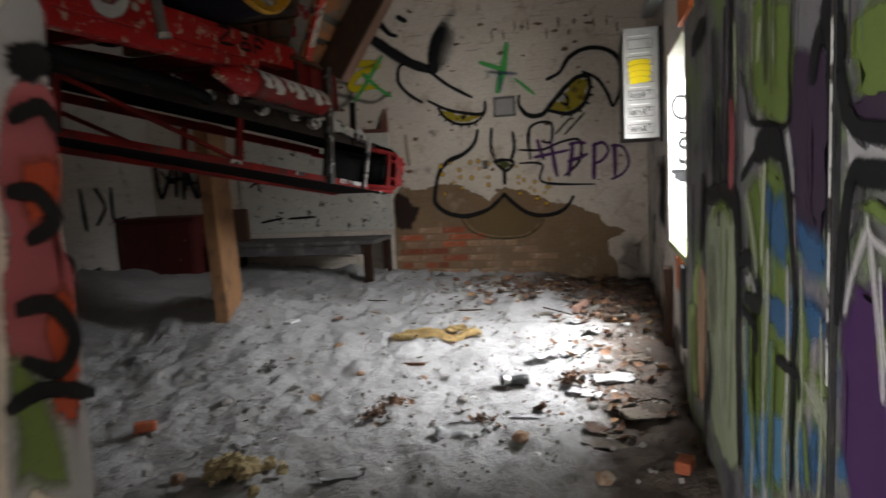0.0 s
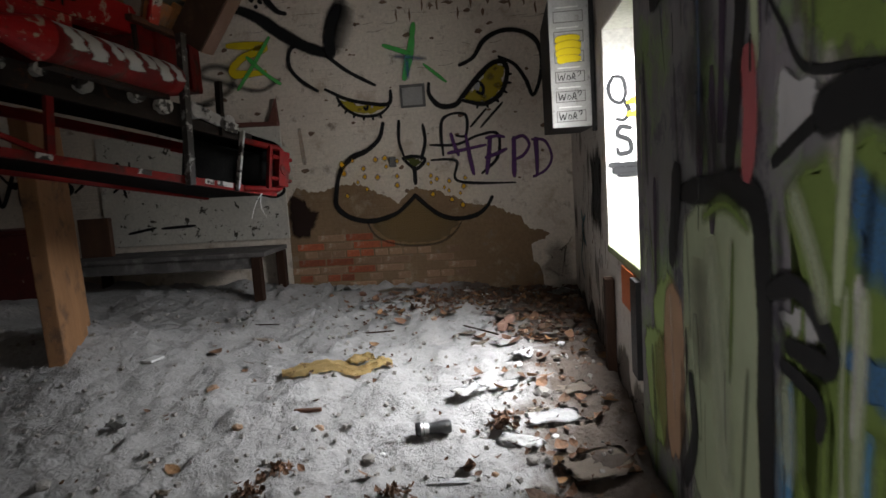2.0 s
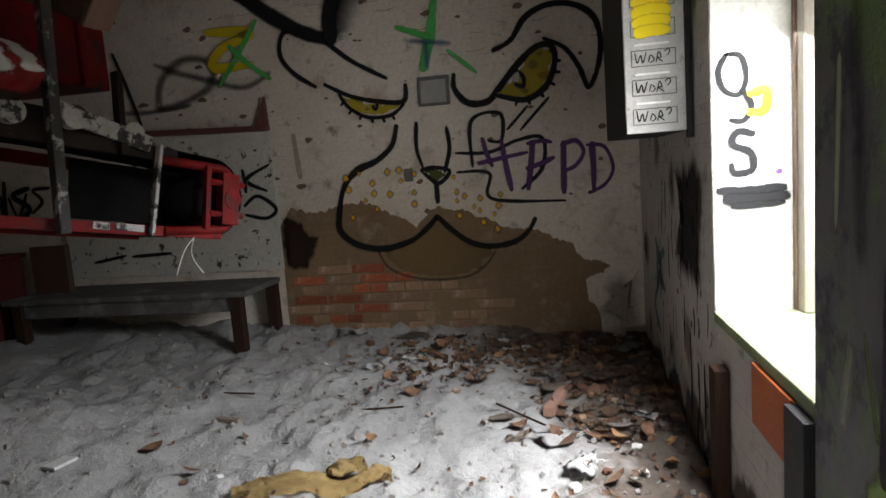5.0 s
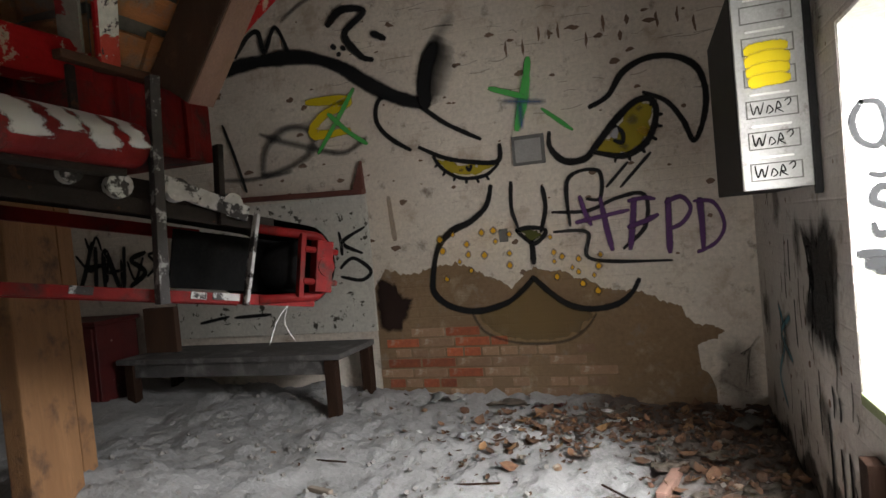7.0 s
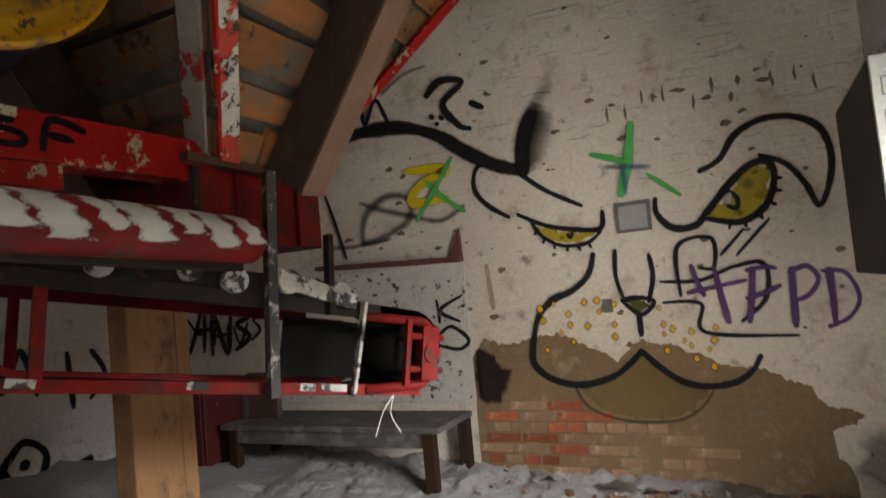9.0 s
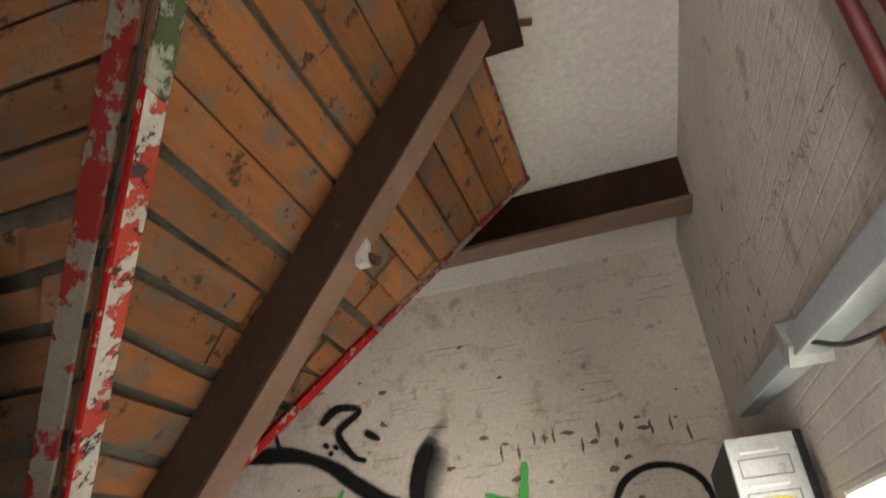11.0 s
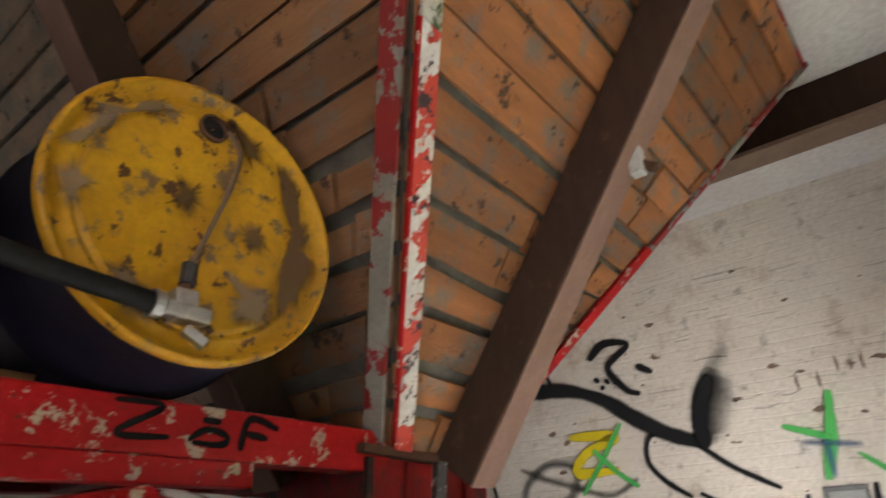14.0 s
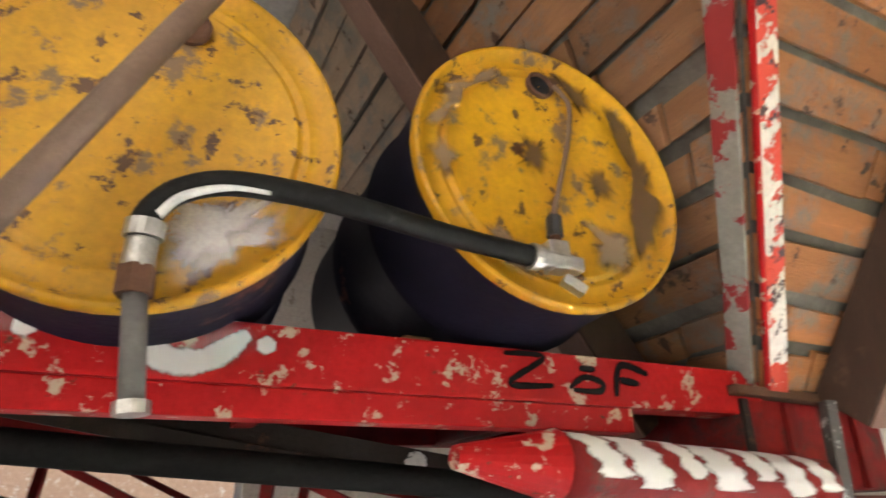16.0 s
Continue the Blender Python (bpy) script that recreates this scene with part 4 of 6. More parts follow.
paint(wall_back, BACK_STAINS, on_back, -0.0028)
paint(skin, SIDE_FAR + SIDE_LOW, on_right, -0.0125, True, 0.06)
paint(skin, SIDE_FIELDS_A + SIDE_FIELDS_B, on_right, -0.0154, True, 0.05)
paint(skin, SIDE_STROKES_A + SIDE_STROKES_B + SIDE_STROKES_C, on_right, -0.0205)
# drips running down the painted skin
for i in range(44):
    u, v, h = RNG.uniform(-4.9, -3.1), RNG.uniform(-0.1, 1.4), RNG.uniform(0.05, 0.28)
    LIFT[0] = -0.0300 - 0.0001 * i
    part("drip", stroke([(u, v), (u + RNG.uniform(-0.01, 0.01), v - h / 2), (u, v - h)], RNG.uniform(0.003, 0.012), on_right, RNG),
         P[RNG.choice(("faded", "faded", "black", "violet", "blue", "lgreen"))], skin)
for i in range(34):
    u, v, h = RNG.uniform(-4.6, -3.95), RNG.uniform(0.1, 0.75), RNG.uniform(0.15, 0.5)
    LIFT[0] = -0.01910 - 0.000015 * i
    part("wash_streak", stroke([(u, v), (u + RNG.uniform(-0.02, 0.02), v - h / 2), (u + RNG.uniform(-0.02, 0.02), v - h)], RNG.uniform(0.012, 0.045), on_right, RNG),
         P[RNG.choice(("wash", "wash", "lgreen", "sky_wash", "sky_wash", "mist"))], skin)
# thin streaks: darker paints above 0.75, paler ones below
for i in range(46):
    u, v, h = RNG.uniform(-4.6, -2.75), RNG.uniform(0.0, 1.5), RNG.uniform(0.12, 0.45)
    LIFT[0] = -0.01965 - 0.000016 * i
    lean = RNG.uniform(-0.05, 0.05)
    part("weather_streak", stroke([(u, v), (u + lean / 2, v - h / 2), (u + lean, v - h)], RNG.uniform(0.008, 0.05), on_right, RNG),
         P[RNG.choice(("grime_thin", "haze", "violet", "palegreen", "mist_thin", "faded", "haze") if v > 0.75 else ("grime_thin", "palegreen", "mist_thin", "wash", "lgreen", "haze"))], skin)
# seam of the skin with a chipped white edge
part("seam", box((-0.024, SEAM - 0.005, -0.4), (-0.0122, SEAM + 0.005, 1.9), 0.002), M["black_panel"], skin, "dark seam")
part("chipped_edge", box((-0.023, SEAM + 0.0055, 0.55), (-0.0122, SEAM + 0.022, 1.35), 0.003), M["white_strip"], skin, "chipped white edge")
# places where the whitewash has chipped
for i in range(90):
    LIFT[0] = -0.0018
    u, v, r = RNG.uniform(-3.6, -0.1), RNG.uniform(0.75, 2.9), RNG.choice((0.006, 0.008, 0.012, 0.018))
    part("plaster_chip", field([(u + r * RNG.uniform(1, 2.6), v), (u, v + r), (u - r * RNG.uniform(1, 2), v), (u, v - r * 0.8)], on_back, RNG, r * 0.35, 0.0, 4), M["chip"], wall_back)
for i in range(14):
    u, v = -1.3 + 1.15 * i / 14 + RNG.uniform(-0.03, 0.03), 2.17 + RNG.uniform(-0.05, 0.06)
    h, w = RNG.choice(((0.05, 0.008), (0.012, 0.05), (0.03, 0.012)))
    part("plaster_chip", field([(u + w, v), (u, v + h), (u - w, v), (u, v - h)], on_back, RNG, 0.005, 0.0, 4), M["chip"], wall_back)
for i in range(70):
    u, v, r = RNG.uniform(-1.72, -0.05), RNG.uniform(-0.05, 2.9), RNG.choice((0.006, 0.01, 0.016))
    part("plaster_chip", field([(u + r * RNG.uniform(0.8, 1.6), v), (u, v + r), (u - r, v), (u, v - r * 1.2)], on_right, RNG, r * 0.35, 0.0, 4), M["chip"], wall_right)
# hairline flaking in rows, as the courses run
for i in range(70):
    LIFT[0] = -0.0022
    u, v, l = RNG.uniform(-2.6, -0.05), RNG.uniform(1.75, 3.15), RNG.uniform(0.04, 0.22)
    part("flaking_line", stroke([(u, v), (u + l / 2, v + RNG.uniform(-0.008, 0.008)), (u + l, v + RNG.uniform(-0.02, 0.02))], RNG.uniform(0.003, 0.007), on_back, RNG), P["grime_thin"], wall_back)
# splashed dirt along the foot of the side wall
LIFT[0] = -0.0025
for y0 in (-2.5, -2.1, -1.75, -1.35, -0.95, -0.5, -0.2):
    h = RNG.uniform(-0.02, 0.10)
    part("dirt_splash", field([(y0 - 0.3, -0.3), (y0 - 0.2, h - 0.05), (y0 - 0.05, h), (y0 + 0.12, h - 0.06), (y0 + 0.3, -0.3)], on_right, RNG, 0.02, 0.10), P["grime"], wall_right)
    LIFT[0] -= 0.0003
for i in range(16):
    LIFT[0] -= 0.0001
    u, v, r = RNG.uniform(-1.7, -0.1), RNG.uniform(0.0, 1.8), RNG.uniform(0.04, 0.12)
    part("grey_stain", field([(u + r, v), (u, v + r * 1.5), (u - r, v), (u, v - r * 1.6)], on_right, RNG, 0.02, r * 0.8), P["grime_thin"], wall_right)
# muzzle dots
LIFT[0] = -0.0285
for cols, rows, u0, v0, du, dv, slant in ((6, 4, -1.83, 0.80, 0.085, 0.075, 0.012), (4, 4, -1.13, 0.76, 0.085, 0.075, -0.035)):
    for i in range(cols * rows):
        if RNG.random() < 0.2:
            continue
        u = u0 + du * (i % cols) + RNG.uniform(-0.03, 0.03)
        v = v0 + dv * (i // cols) + slant * (i % cols) + RNG.uniform(-0.025, 0.025)
        r = RNG.uniform(0.011, 0.019)
        LIFT[0] -= 0.00003
        part("yellow_halo", field([(u + r * 1.7, v), (u, v + r * 2.2), (u - r * 1.7, v), (u, v - r * 1.8)], on_back, RNG, 0.003, r * 1.2, 4), P["amber_thin"], wall_back)
        LIFT[0] -= 0.00003
        part("yellow_dot", field([(u + r, v), (u, v + r * 1.3), (u - r, v), (u, v - r)], on_back, RNG, 0.002, 0.008, 4), P["dot"], wall_back)
# marks on the side wall between the window and the corner
LIFT[0] = -0.004
part("black_smear", field([(-1.1, 0.99), (-1.32, 1.02), (-1.59, 1.01), (-1.61, 0.62), (-1.52, 0.5), (-1.21, 0.52), (-1.09, 0.62), (-1.23, 0.81)], on_right, RNG, 0.03, 0.09), P["smear"], wall_right)
LIFT[0] = -0.0045
for y0, z0, z1 in ((-1.36, 0.30, -0.05), (-1.50, 0.22, -0.02), (-1.60, 0.24, 0.0), (-1.44, 0.42, 0.32), (-1.52, 0.40, 0.33)):
    part("drip", stroke([(y0, z0), (y0 - 0.01, (z0 + z1) / 2), (y0, z1)], 0.022, on_right, RNG), P["black"], wall_right)
for k, pts in enumerate(([(-0.55, 0.59), (-0.66, 0.45), (-0.47, 0.24), (-0.61, 0.12)], [(-0.8, 0.57), (-0.58, 0.46), (-0.8, 0.37)])):
    LIFT[0] = -0.0047 - 0.0002 * k
    part("teal_smear", stroke(pts, 0.05, on_right, RNG), P["teal"], wall_right)
for i in range(40):
    u, v, h = RNG.uniform(-1.72, -0.5), RNG.uniform(-0.05, 1.0), RNG.uniform(0.04, 0.22)
    LIFT[0] = -0.0048 - 0.00006 * i
    part("drip", stroke([(u, v), (u + RNG.uniform(-0.015, 0.015), v - h / 2), (u + RNG.uniform(-0.02, 0.02), v - h)], RNG.uniform(0.006, 0.02), on_right, RNG), P[RNG.choice(("faded", "grime", "black", "grime"))], wall_right)
# writing on the window's far reveal
LIFT[0] = -1.770


def on_reveal(u, v):
    return (u, LIFT[0], v)


for pts, w in (([(0.05, 1.34), (0.025, 1.29), (0.04, 1.23), (0.085, 1.21), (0.11, 1.26), (0.095, 1.33), (0.05, 1.34)], 0.018), ([(0.10, 1.22), (0.125, 1.17), (0.10, 1.125), (0.06, 1.13)], 0.019),
               ([(0.13, 1.08), (0.08, 1.09), (0.065, 1.05), (0.12, 1.02), (0.125, 0.965), (0.07, 0.955), (0.06, 0.985)], 0.019), ([(0.02, 0.90), (0.12, 0.895), (0.22, 0.90)], 0.035),
               ([(0.04, 0.87), (0.13, 0.865), (0.23, 0.872)], 0.035), ([(0.06, 0.845), (0.22, 0.85)], 0.018)):
    part("scrawl", stroke(pts, w, on_reveal, RNG), P["ink"], window)
    LIFT[0] -= 0.0004
part("yellow_scrawl", stroke([(0.12, 1.21), (0.17, 1.215), (0.165, 1.155), (0.12, 1.15)], 0.03, on_reveal, RNG), P["bright_yellow"], window)
part("purple_dot", stroke([(0.205, 0.955), (0.206, 0.95)], 0.02, on_reveal, RNG), P["purple"], window)
# sprayed end of the dividing wall
for k, (mat, pts) in enumerate((("offwhite", [(-5.246, 1.165), (-5.196, 1.177), (-5.199, 1.076), (-5.205, 0.585), (-5.286, 0.62), (-5.322, 0.652)]),
                                ("pink", [(-5.261, 1.066), (-5.194, 1.07), (-5.196, 0.951), (-5.203, 0.779), (-5.266, 0.757), (-5.299, 0.805)]),
                                ("red_spray", [(-5.258, 1.003), (-5.199, 0.997), (-5.199, 0.93), (-5.258, 0.91)]),
                                ("red_spray", [(-5.246, 0.843), (-5.203, 0.849), (-5.202, 0.751), (-5.219, 0.671), (-5.252, 0.698)]),
                                ("lgreen", [(-5.3, 0.799), (-5.268, 0.771), (-5.242, 0.708), (-5.238, 0.602), (-5.3, 0.627), (-5.322, 0.652)]),
                                ("black", [(-5.253, 1.121), (-5.193, 1.135), (-5.196, 1.083), (-5.259, 1.078)]))):
    LIFT[0] = -1.0175 + 0.001 * k
    part("sprayed_field", field(pts, on_right, RNG, 0.006, 0.03), P[mat], pier)
for k, pts in enumerate(([(-5.275, 0.96), (-5.24, 0.956), (-5.222, 0.924), (-5.257, 0.906)],
                        [(-5.282, 0.833), (-5.24, 0.829), (-5.213, 0.785), (-5.24, 0.752), (-5.282, 0.775)],
                        [(-5.309, 0.731), (-5.262, 0.736), (-5.198, 0.71)],
                        [(-5.262, 1.039), (-5.222, 1.054), (-5.202, 1.03)])):
    LIFT[0] = -1.0110 + 0.0005 * k
    part("tag", stroke(pts, 0.018, on_right, RNG), P["black"], pier)

# ---- things on the walls ----
# meter cabinet on the side wall
cab = thing("meter_cabinet", (-0.13, -1.15, 1.12), "pale grey metal meter cabinet with scribbles, black sides", "cabinet")
part("body", box((-0.245, -1.505, 1.12), (-0.004, -0.72, 1.80), 0.006), M["black_panel"], cab, "black cabinet body")
part("side_trim", box((-0.028, -1.530, 1.09), (-0.004, -1.507, 1.802), 0.003), M["black_panel"], cab, "black edge trim")
cover = part("front_cover", box((-0.243, -1.535, 1.118), (-0.03, -1.506, 1.802), 0.005), M["cabinet"], cab, "pale grey ribbed cover")
for k in range(6):
    z = 1.147 + k * 0.105
    part("rib", box((-0.205, -1.541, z + 0.075), (-0.085, -1.5355, z + 0.082), 0.002), M["paper"], cover)
    bm = bmesh.new()
    for lo, hi in (((-0.215, z), (-0.065, z + 0.004)), ((-0.215, z + 0.056), (-0.065, z + 0.06)), ((-0.219, z), (-0.215, z + 0.06)), ((-0.065, z), (-0.061, z + 0.06))):
        box((lo[0], -1.5385, lo[1]), (hi[0], -1.5355, hi[1]), 0, bm)
    part("label_holder", bm, M["grey_box"], cover)
LIFT[0] = -1.5395
for k in range(3):
    z = 1.157 + k * 0.105
    for pts in ([(-0.205, z + 0.042), (-0.198, z + 0.004), (-0.185, z + 0.03), (-0.178, z + 0.003), (-0.165, z + 0.04)], [(-0.158, z + 0.005), (-0.150, z + 0.028), (-0.138, z + 0.012), (-0.152, z + 0.002)],
                [(-0.132, z + 0.002), (-0.122, z + 0.038), (-0.114, z + 0.018), (-0.128, z + 0.018), (-0.108, z + 0.002)], [(-0.102, z + 0.038), (-0.088, z + 0.046), (-0.084, z + 0.034), (-0.094, z + 0.022)]):
        LIFT[0] -= 0.0002
        part("scribble", stroke(pts, 0.0038, on_back, RNG), P["ink"], cover)
LIFT[0] = -1.5425
for k, z in enumerate((1.582, 1.545, 1.510, 1.476)):
    LIFT[0] = -1.5425 - 0.0003 * k
    part("yellow_mark", stroke([(-0.202 + 0.002 * k, z), (-0.145, z + 0.006), (-0.092 + 0.003 * (k % 2), z + 0.004)], (0.040, 0.046, 0.046, 0.036)[k], on_back, RNG), P["bright_yellow"], cover)
# cable duct above the cabinet, running up along the side wall
duct = thing("cable_duct", (-0.06, -2.2, 1.9), "grey plastic cable duct on the side wall", "duct")
part("duct_body", bar((-0.05, -0.90, 2.02), (-0.05, -3.30, 1.80), 0.085, 0.07, 0.006), M["pipe_grey"], duct)
part("bracket", bar((-0.05, -2.10, 1.89), (-0.05, -2.16, 1.93), 0.11, 0.10, 0.004), M["cabinet"], duct, "pale bracket")
part("hook", rod(spline([(-0.01, -2.55, 1.79), (-0.06, -2.45, 1.80), (-0.08, -2.30, 1.86)]), 0.006), M["black_plastic"], duct)
# red pipes on the side wall
for y0, r in ((-3.07, 0.014), (-3.165, 0.013), (-3.295, 0.026)):
    pipe = thing("wall_pipe", (-0.06, y0, 1.7), "dark red painted pipe fixed upright to the side wall", "pipe", "pipes on the side wall")
    part("pipe_run", rod([(-0.06, y0 + 0.05, 1.72), (-0.06, y0, 2.3), (-0.06, y0 - 0.03, 3.29)], r), M["pipe_red"], pipe, smooth=True)
    for z in (2.22, 2.9):
        part("clip", rod([(-0.001, y0 + 0.03, z), (-0.06 - r, y0 + 0.01, z)], 0.012, 8), M["rust"], pipe)
# wandering crack high on the side wall
LIFT[0] = -0.004
rngk = random.Random(12)
crack = [(-2.85, 2.19), (-2.56, 2.25), (-2.36, 2.26), (-2.09, 2.32), (-1.80, 2.38), (-1.31, 2.50), (-0.9, 2.58), (-0.5, 2.66)]
for (u0, v0), (u1, v1) in zip(crack, crack[1:]):
    for k in range(4):
        f0, f1 = k / 4, (k + rngk.uniform(0.35, 0.95)) / 4
        pu, pv = u0 + (u1 - u0) * f0, v0 + (v1 - v0) * f0
        qu, qv = u0 + (u1 - u0) * f1, v0 + (v1 - v0) * f1
        w = rngk.uniform(-0.03, 0.03)
        part("crack", stroke([(pu, pv), (pu * 0.6 + qu * 0.4, pv * 0.6 + qv * 0.4 + w), (qu, qv)], rngk.uniform(0.003, 0.006), on_right, rngk), P["faded"], wall_right)
# grey junction box on the cat's brow
jb = thing("junction_box", (-1.22, -0.02, 1.48), "small dirty grey junction box on the wall", "box")
part("box_frame", box((-1.325, -0.022, 1.445), (-1.125, -0.002, 1.625), 0.004), M["grey_box"], jb)
part("box_lid", box((-1.305, -0.030, 1.462), (-1.145, -0.0225, 1.60), 0.003), M["grey_lid"], jb, "paler dented lid")
jb2 = thing("junction_box", (-1.43, -0.02, 0.99), "tiny grey cover plate on the wall", "box")
part("box_lid", box((-1.45, -0.028, 0.985), (-1.395, -0.021, 1.065), 0.002), M["grey_box"], jb2)
# orange board and dark batten under the window
solo("orange_board", box((-0.014, -2.50, 0.28), (-0.003, -2.21, 0.452), 0.002), M["orange"], "orange painted board under the window sill", "board")
solo("black_batten", box((-0.03, -2.625, 0.05), (-0.003, -2.505, 0.447), 0.003), M["black_panel"], "black painted batten under the window", "batten")
solo("brown_batten", box((-0.05, -1.95, -0.2), (-0.003, -1.87, 0.34), 0.006), M["timber"], "dark brown upright batten on the side wall", "batten")
solo("orange_lintel_board", box((-0.03, -2.95, 1.584), (-0.003, -2.55, 1.78), 0.003), M["orange"], "orange board above the window corner", "board")

# panel with rail above the bench
panel = thing("wall_panel", (-2.9, -0.02, 0.48), "whitewashed panel with black speckles and scrawls above the bench", "panel")
part("sheet", box((-3.95, -0.03, 0.46), (-2.335, -0.003, 1.385), 0.003), M["board"], panel)
part("rail", bar((-3.5, -0.04, 1.44), (-2.335, -0.04, 1.395), 0.07, 0.035), M["rail"], panel, "red-brown rail")
bm = bmesh.new()
vs = [bm.verts.new(p) for p in ((-2.42, -0.045, 1.41), (-2.335, -0.045, 1.41), (-2.345, -0.045, 1.60))]
f = bm.faces.new(vs[::-1])
r = bmesh.ops.extrude_face_region(bm, geom=[f])
bmesh.ops.translate(bm, verts=[g for g in r["geom"] if isinstance(g, bmesh.types.BMVert)], vec=(0, 0.035, 0))
part("bracket", bm, M["rail"], panel, "dark red triangular bracket")
LIFT[0] = -0.034
for pts in ([(-2.55, 1.14), (-2.54, 1.06), (-2.54, 0.99)],
            [(-2.36, 1.16), (-2.53, 1.07), (-2.39, 0.99)],
            [(-2.56, 0.9), (-2.46, 0.96), (-2.34, 0.87), (-2.41, 0.81), (-2.56, 0.84)],
            [(-3.78, 1.0), (-3.77, 1.17), (-3.68, 0.99), (-3.66, 1.17)],
            [(-4.75, 1.28), (-4.71, 1.19), (-4.64, 1.28), (-4.6, 1.18)],
            [(-4.86, 1.15), (-4.73, 1.02), (-4.65, 1.1)],
            [(-4.55, 1.08), (-4.57, 0.93)],
            [(-4.56, 1.0), (-4.43, 1.01)],
            [(-4.42, 1.09), (-4.43, 0.93)],
            [(-4.36, 1.07), (-4.3, 0.93), (-4.21, 1.09)],
            [(-4.02, 1.12), (-4.15, 1.11), (-4.09, 1.03), (-4.18, 0.95)],
            [(-3.83, 0.93), (-3.75, 0.97), (-3.72, 0.88)],
            [(-3.44, 0.6), (-3.14, 0.61)],
            [(-3.74, 0.57), (-3.49, 0.61)]):
    part("tag", stroke(pts, 0.022, on_back, RNG), P["black"], panel)
LIFT[0] = -4.996
for k, (pts, w) in enumerate((([(-1.42, 0.33), (-1.30, 0.46), (-1.16, 0.36), (-1.20, 0.20), (-1.34, 0.18), (-1.43, 0.30), (-1.40, 0.38)], 0.05), ([(-1.31, 0.32), (-1.28, 0.31)], 0.06), ([(-1.12, 0.14), (-0.84, 0.24)], 0.06),
                              ([(-0.98, 1.0), (-0.95, 0.62)], 0.04), ([(-0.80, 1.0), (-0.70, 0.82), (-0.82, 0.66)], 0.04), ([(-0.6, 1.0), (-0.6, 0.7), (-0.45, 0.7)], 0.04), ([(-1.5, 1.1), (-1.42, 0.8), (-1.3, 1.05), (-1.2, 0.75)], 0.04))):
    LIFT[0] = -4.996 + 0.0005 * k
    part("tag", stroke(pts, w, on_right, RNG), P["black"], wall_left)
LIFT[0] = -0.0215
for pts in ([(-4.93, 1.25), (-4.88, 0.87), (-4.70, 1.24)], [(-4.79, 1.05), (-4.62, 1.06)], [(-4.67, 1.20), (-4.70, 0.88)], [(-4.61, 0.85), (-4.58, 1.17), (-4.45, 0.86), (-4.39, 1.18)],
            [(-4.20, 1.13), (-4.33, 1.08), (-4.21, 0.98), (-4.36, 0.88)]):
    LIFT[0] -= 0.0003
    part("tag", stroke(pts, 0.04, on_back, RNG), P["black"], wall_back)
LIFT[0] = -4.997
part("plaster_loss", field([(-1.6, 0.1), (-1.2, 0.05), (-0.9, 0.0), (-0.75, -0.3), (-1.7, -0.3)], on_right, RNG, 0.03, 0.0), M["undercoat"], wall_left)

# ---- bench ----
bench = thing("bench", (-3.2, -0.3, 0.05), "low dusty dark bench against the wall", "bench")
part("top", box((-4.05, -0.54, 0.375), (-2.36, -0.035, 0.412), 0.008), M["bench"], bench)
part("apron", box((-3.98, -0.515, 0.285), (-2.42, -0.485, 0.374), 0.004), M["bench"], bench)
for x, y in ((-2.44, -0.50), (-2.40, -0.09), (-3.95, -0.50), (-3.95, -0.09)):
    part("leg", box((x - 0.035, y - 0.035, ground_z(x, y) - 0.08), (x + 0.035, y + 0.035, 0.374), 0.006), M["timber"], bench)

# ---- timber prop ----
prop = thing("timber_prop", (-2.9, -2.0, -0.05), "pale timber prop standing in the sand", "post")
part("plank_post", bar((-2.865, -2.05, -0.2), (-2.93, -2.02, 1.37), 0.28, 0.09, 0.008, up=(0.98, 0.19, 0)), M["prop_wood"], prop)
part("side_lath", bar((-2.96, -1.80, -0.2), (-3.02, -1.77, 1.37), 0.09, 0.06, 0.005, up=(0.98, 0.19, 0)), M["prop_wood"], prop)
solo("timber_board", box((-4.00, -0.31, 0.414), (-3.73, -0.262, 0.73), 0.006), M["board_brown"], "brown timber board standing on the bench", "board")
# cabinet in the darker pipe red: the shade on it is put into the colour
low_cabinet = thing("low_cabinet", (-4.55, -0.45, 0.0), "red low cabinet standing against the wall behind the prop, darkened for the shade there", "cabinet")
part("body", box((-4.97, -0.60, -0.05), (-4.13, -0.24, 0.66), 0.008), M["pipe_red"], low_cabinet)
part("top", box((-4.99, -0.62, 0.662), (-4.11, -0.22, 0.69), 0.005), M["pipe_red"], low_cabinet)
for x0, x1 in ((-4.95, -4.56), (-4.54, -4.15)):
    door = part("door", box((x0, -0.618, 0.03), (x1, -0.602, 0.64), 0.004), M["pipe_red"], low_cabinet)
    part("handle", box((x0 + 0.17, -0.632, 0.50), (x0 + 0.23, -0.619, 0.515), 0.003), M["rust"], door)

# ---- hopper ----
Z0, Z1 = 1.64, 3.29
LO = {"x": -1.99, "x2": -2.75, "y": -2.50, "y2": -2.12}
HI = {"x": -0.77, "x2": -3.95, "y": -3.66, "y2": -1.15}


def hop(xk, yk, u):
    return V((LO[xk] + (HI[xk] - LO[xk]) * u, LO[yk] + (HI[yk] - LO[yk]) * u, Z0 + (Z1 - Z0) * u))


hopper = thing("hopper", (-2.3, -2.3, 1.64), "tapered hopper of orange planks in a flaking red steel frame", "hopper")


def hopper_face(a, b, rows, rng, mat, thick=0.022):
    """a, b: the two corner lines as functions of height 0 to 1. Backing sheet, then rows of planks with dusty joints."""
    n = (b(0.0) - a(0.0)).cross(a(1.0) - a(0.0)).normalized()
    bm = bmesh.new()
    q = [a(0.0), b(0.0), b(1.0), a(1.0)]
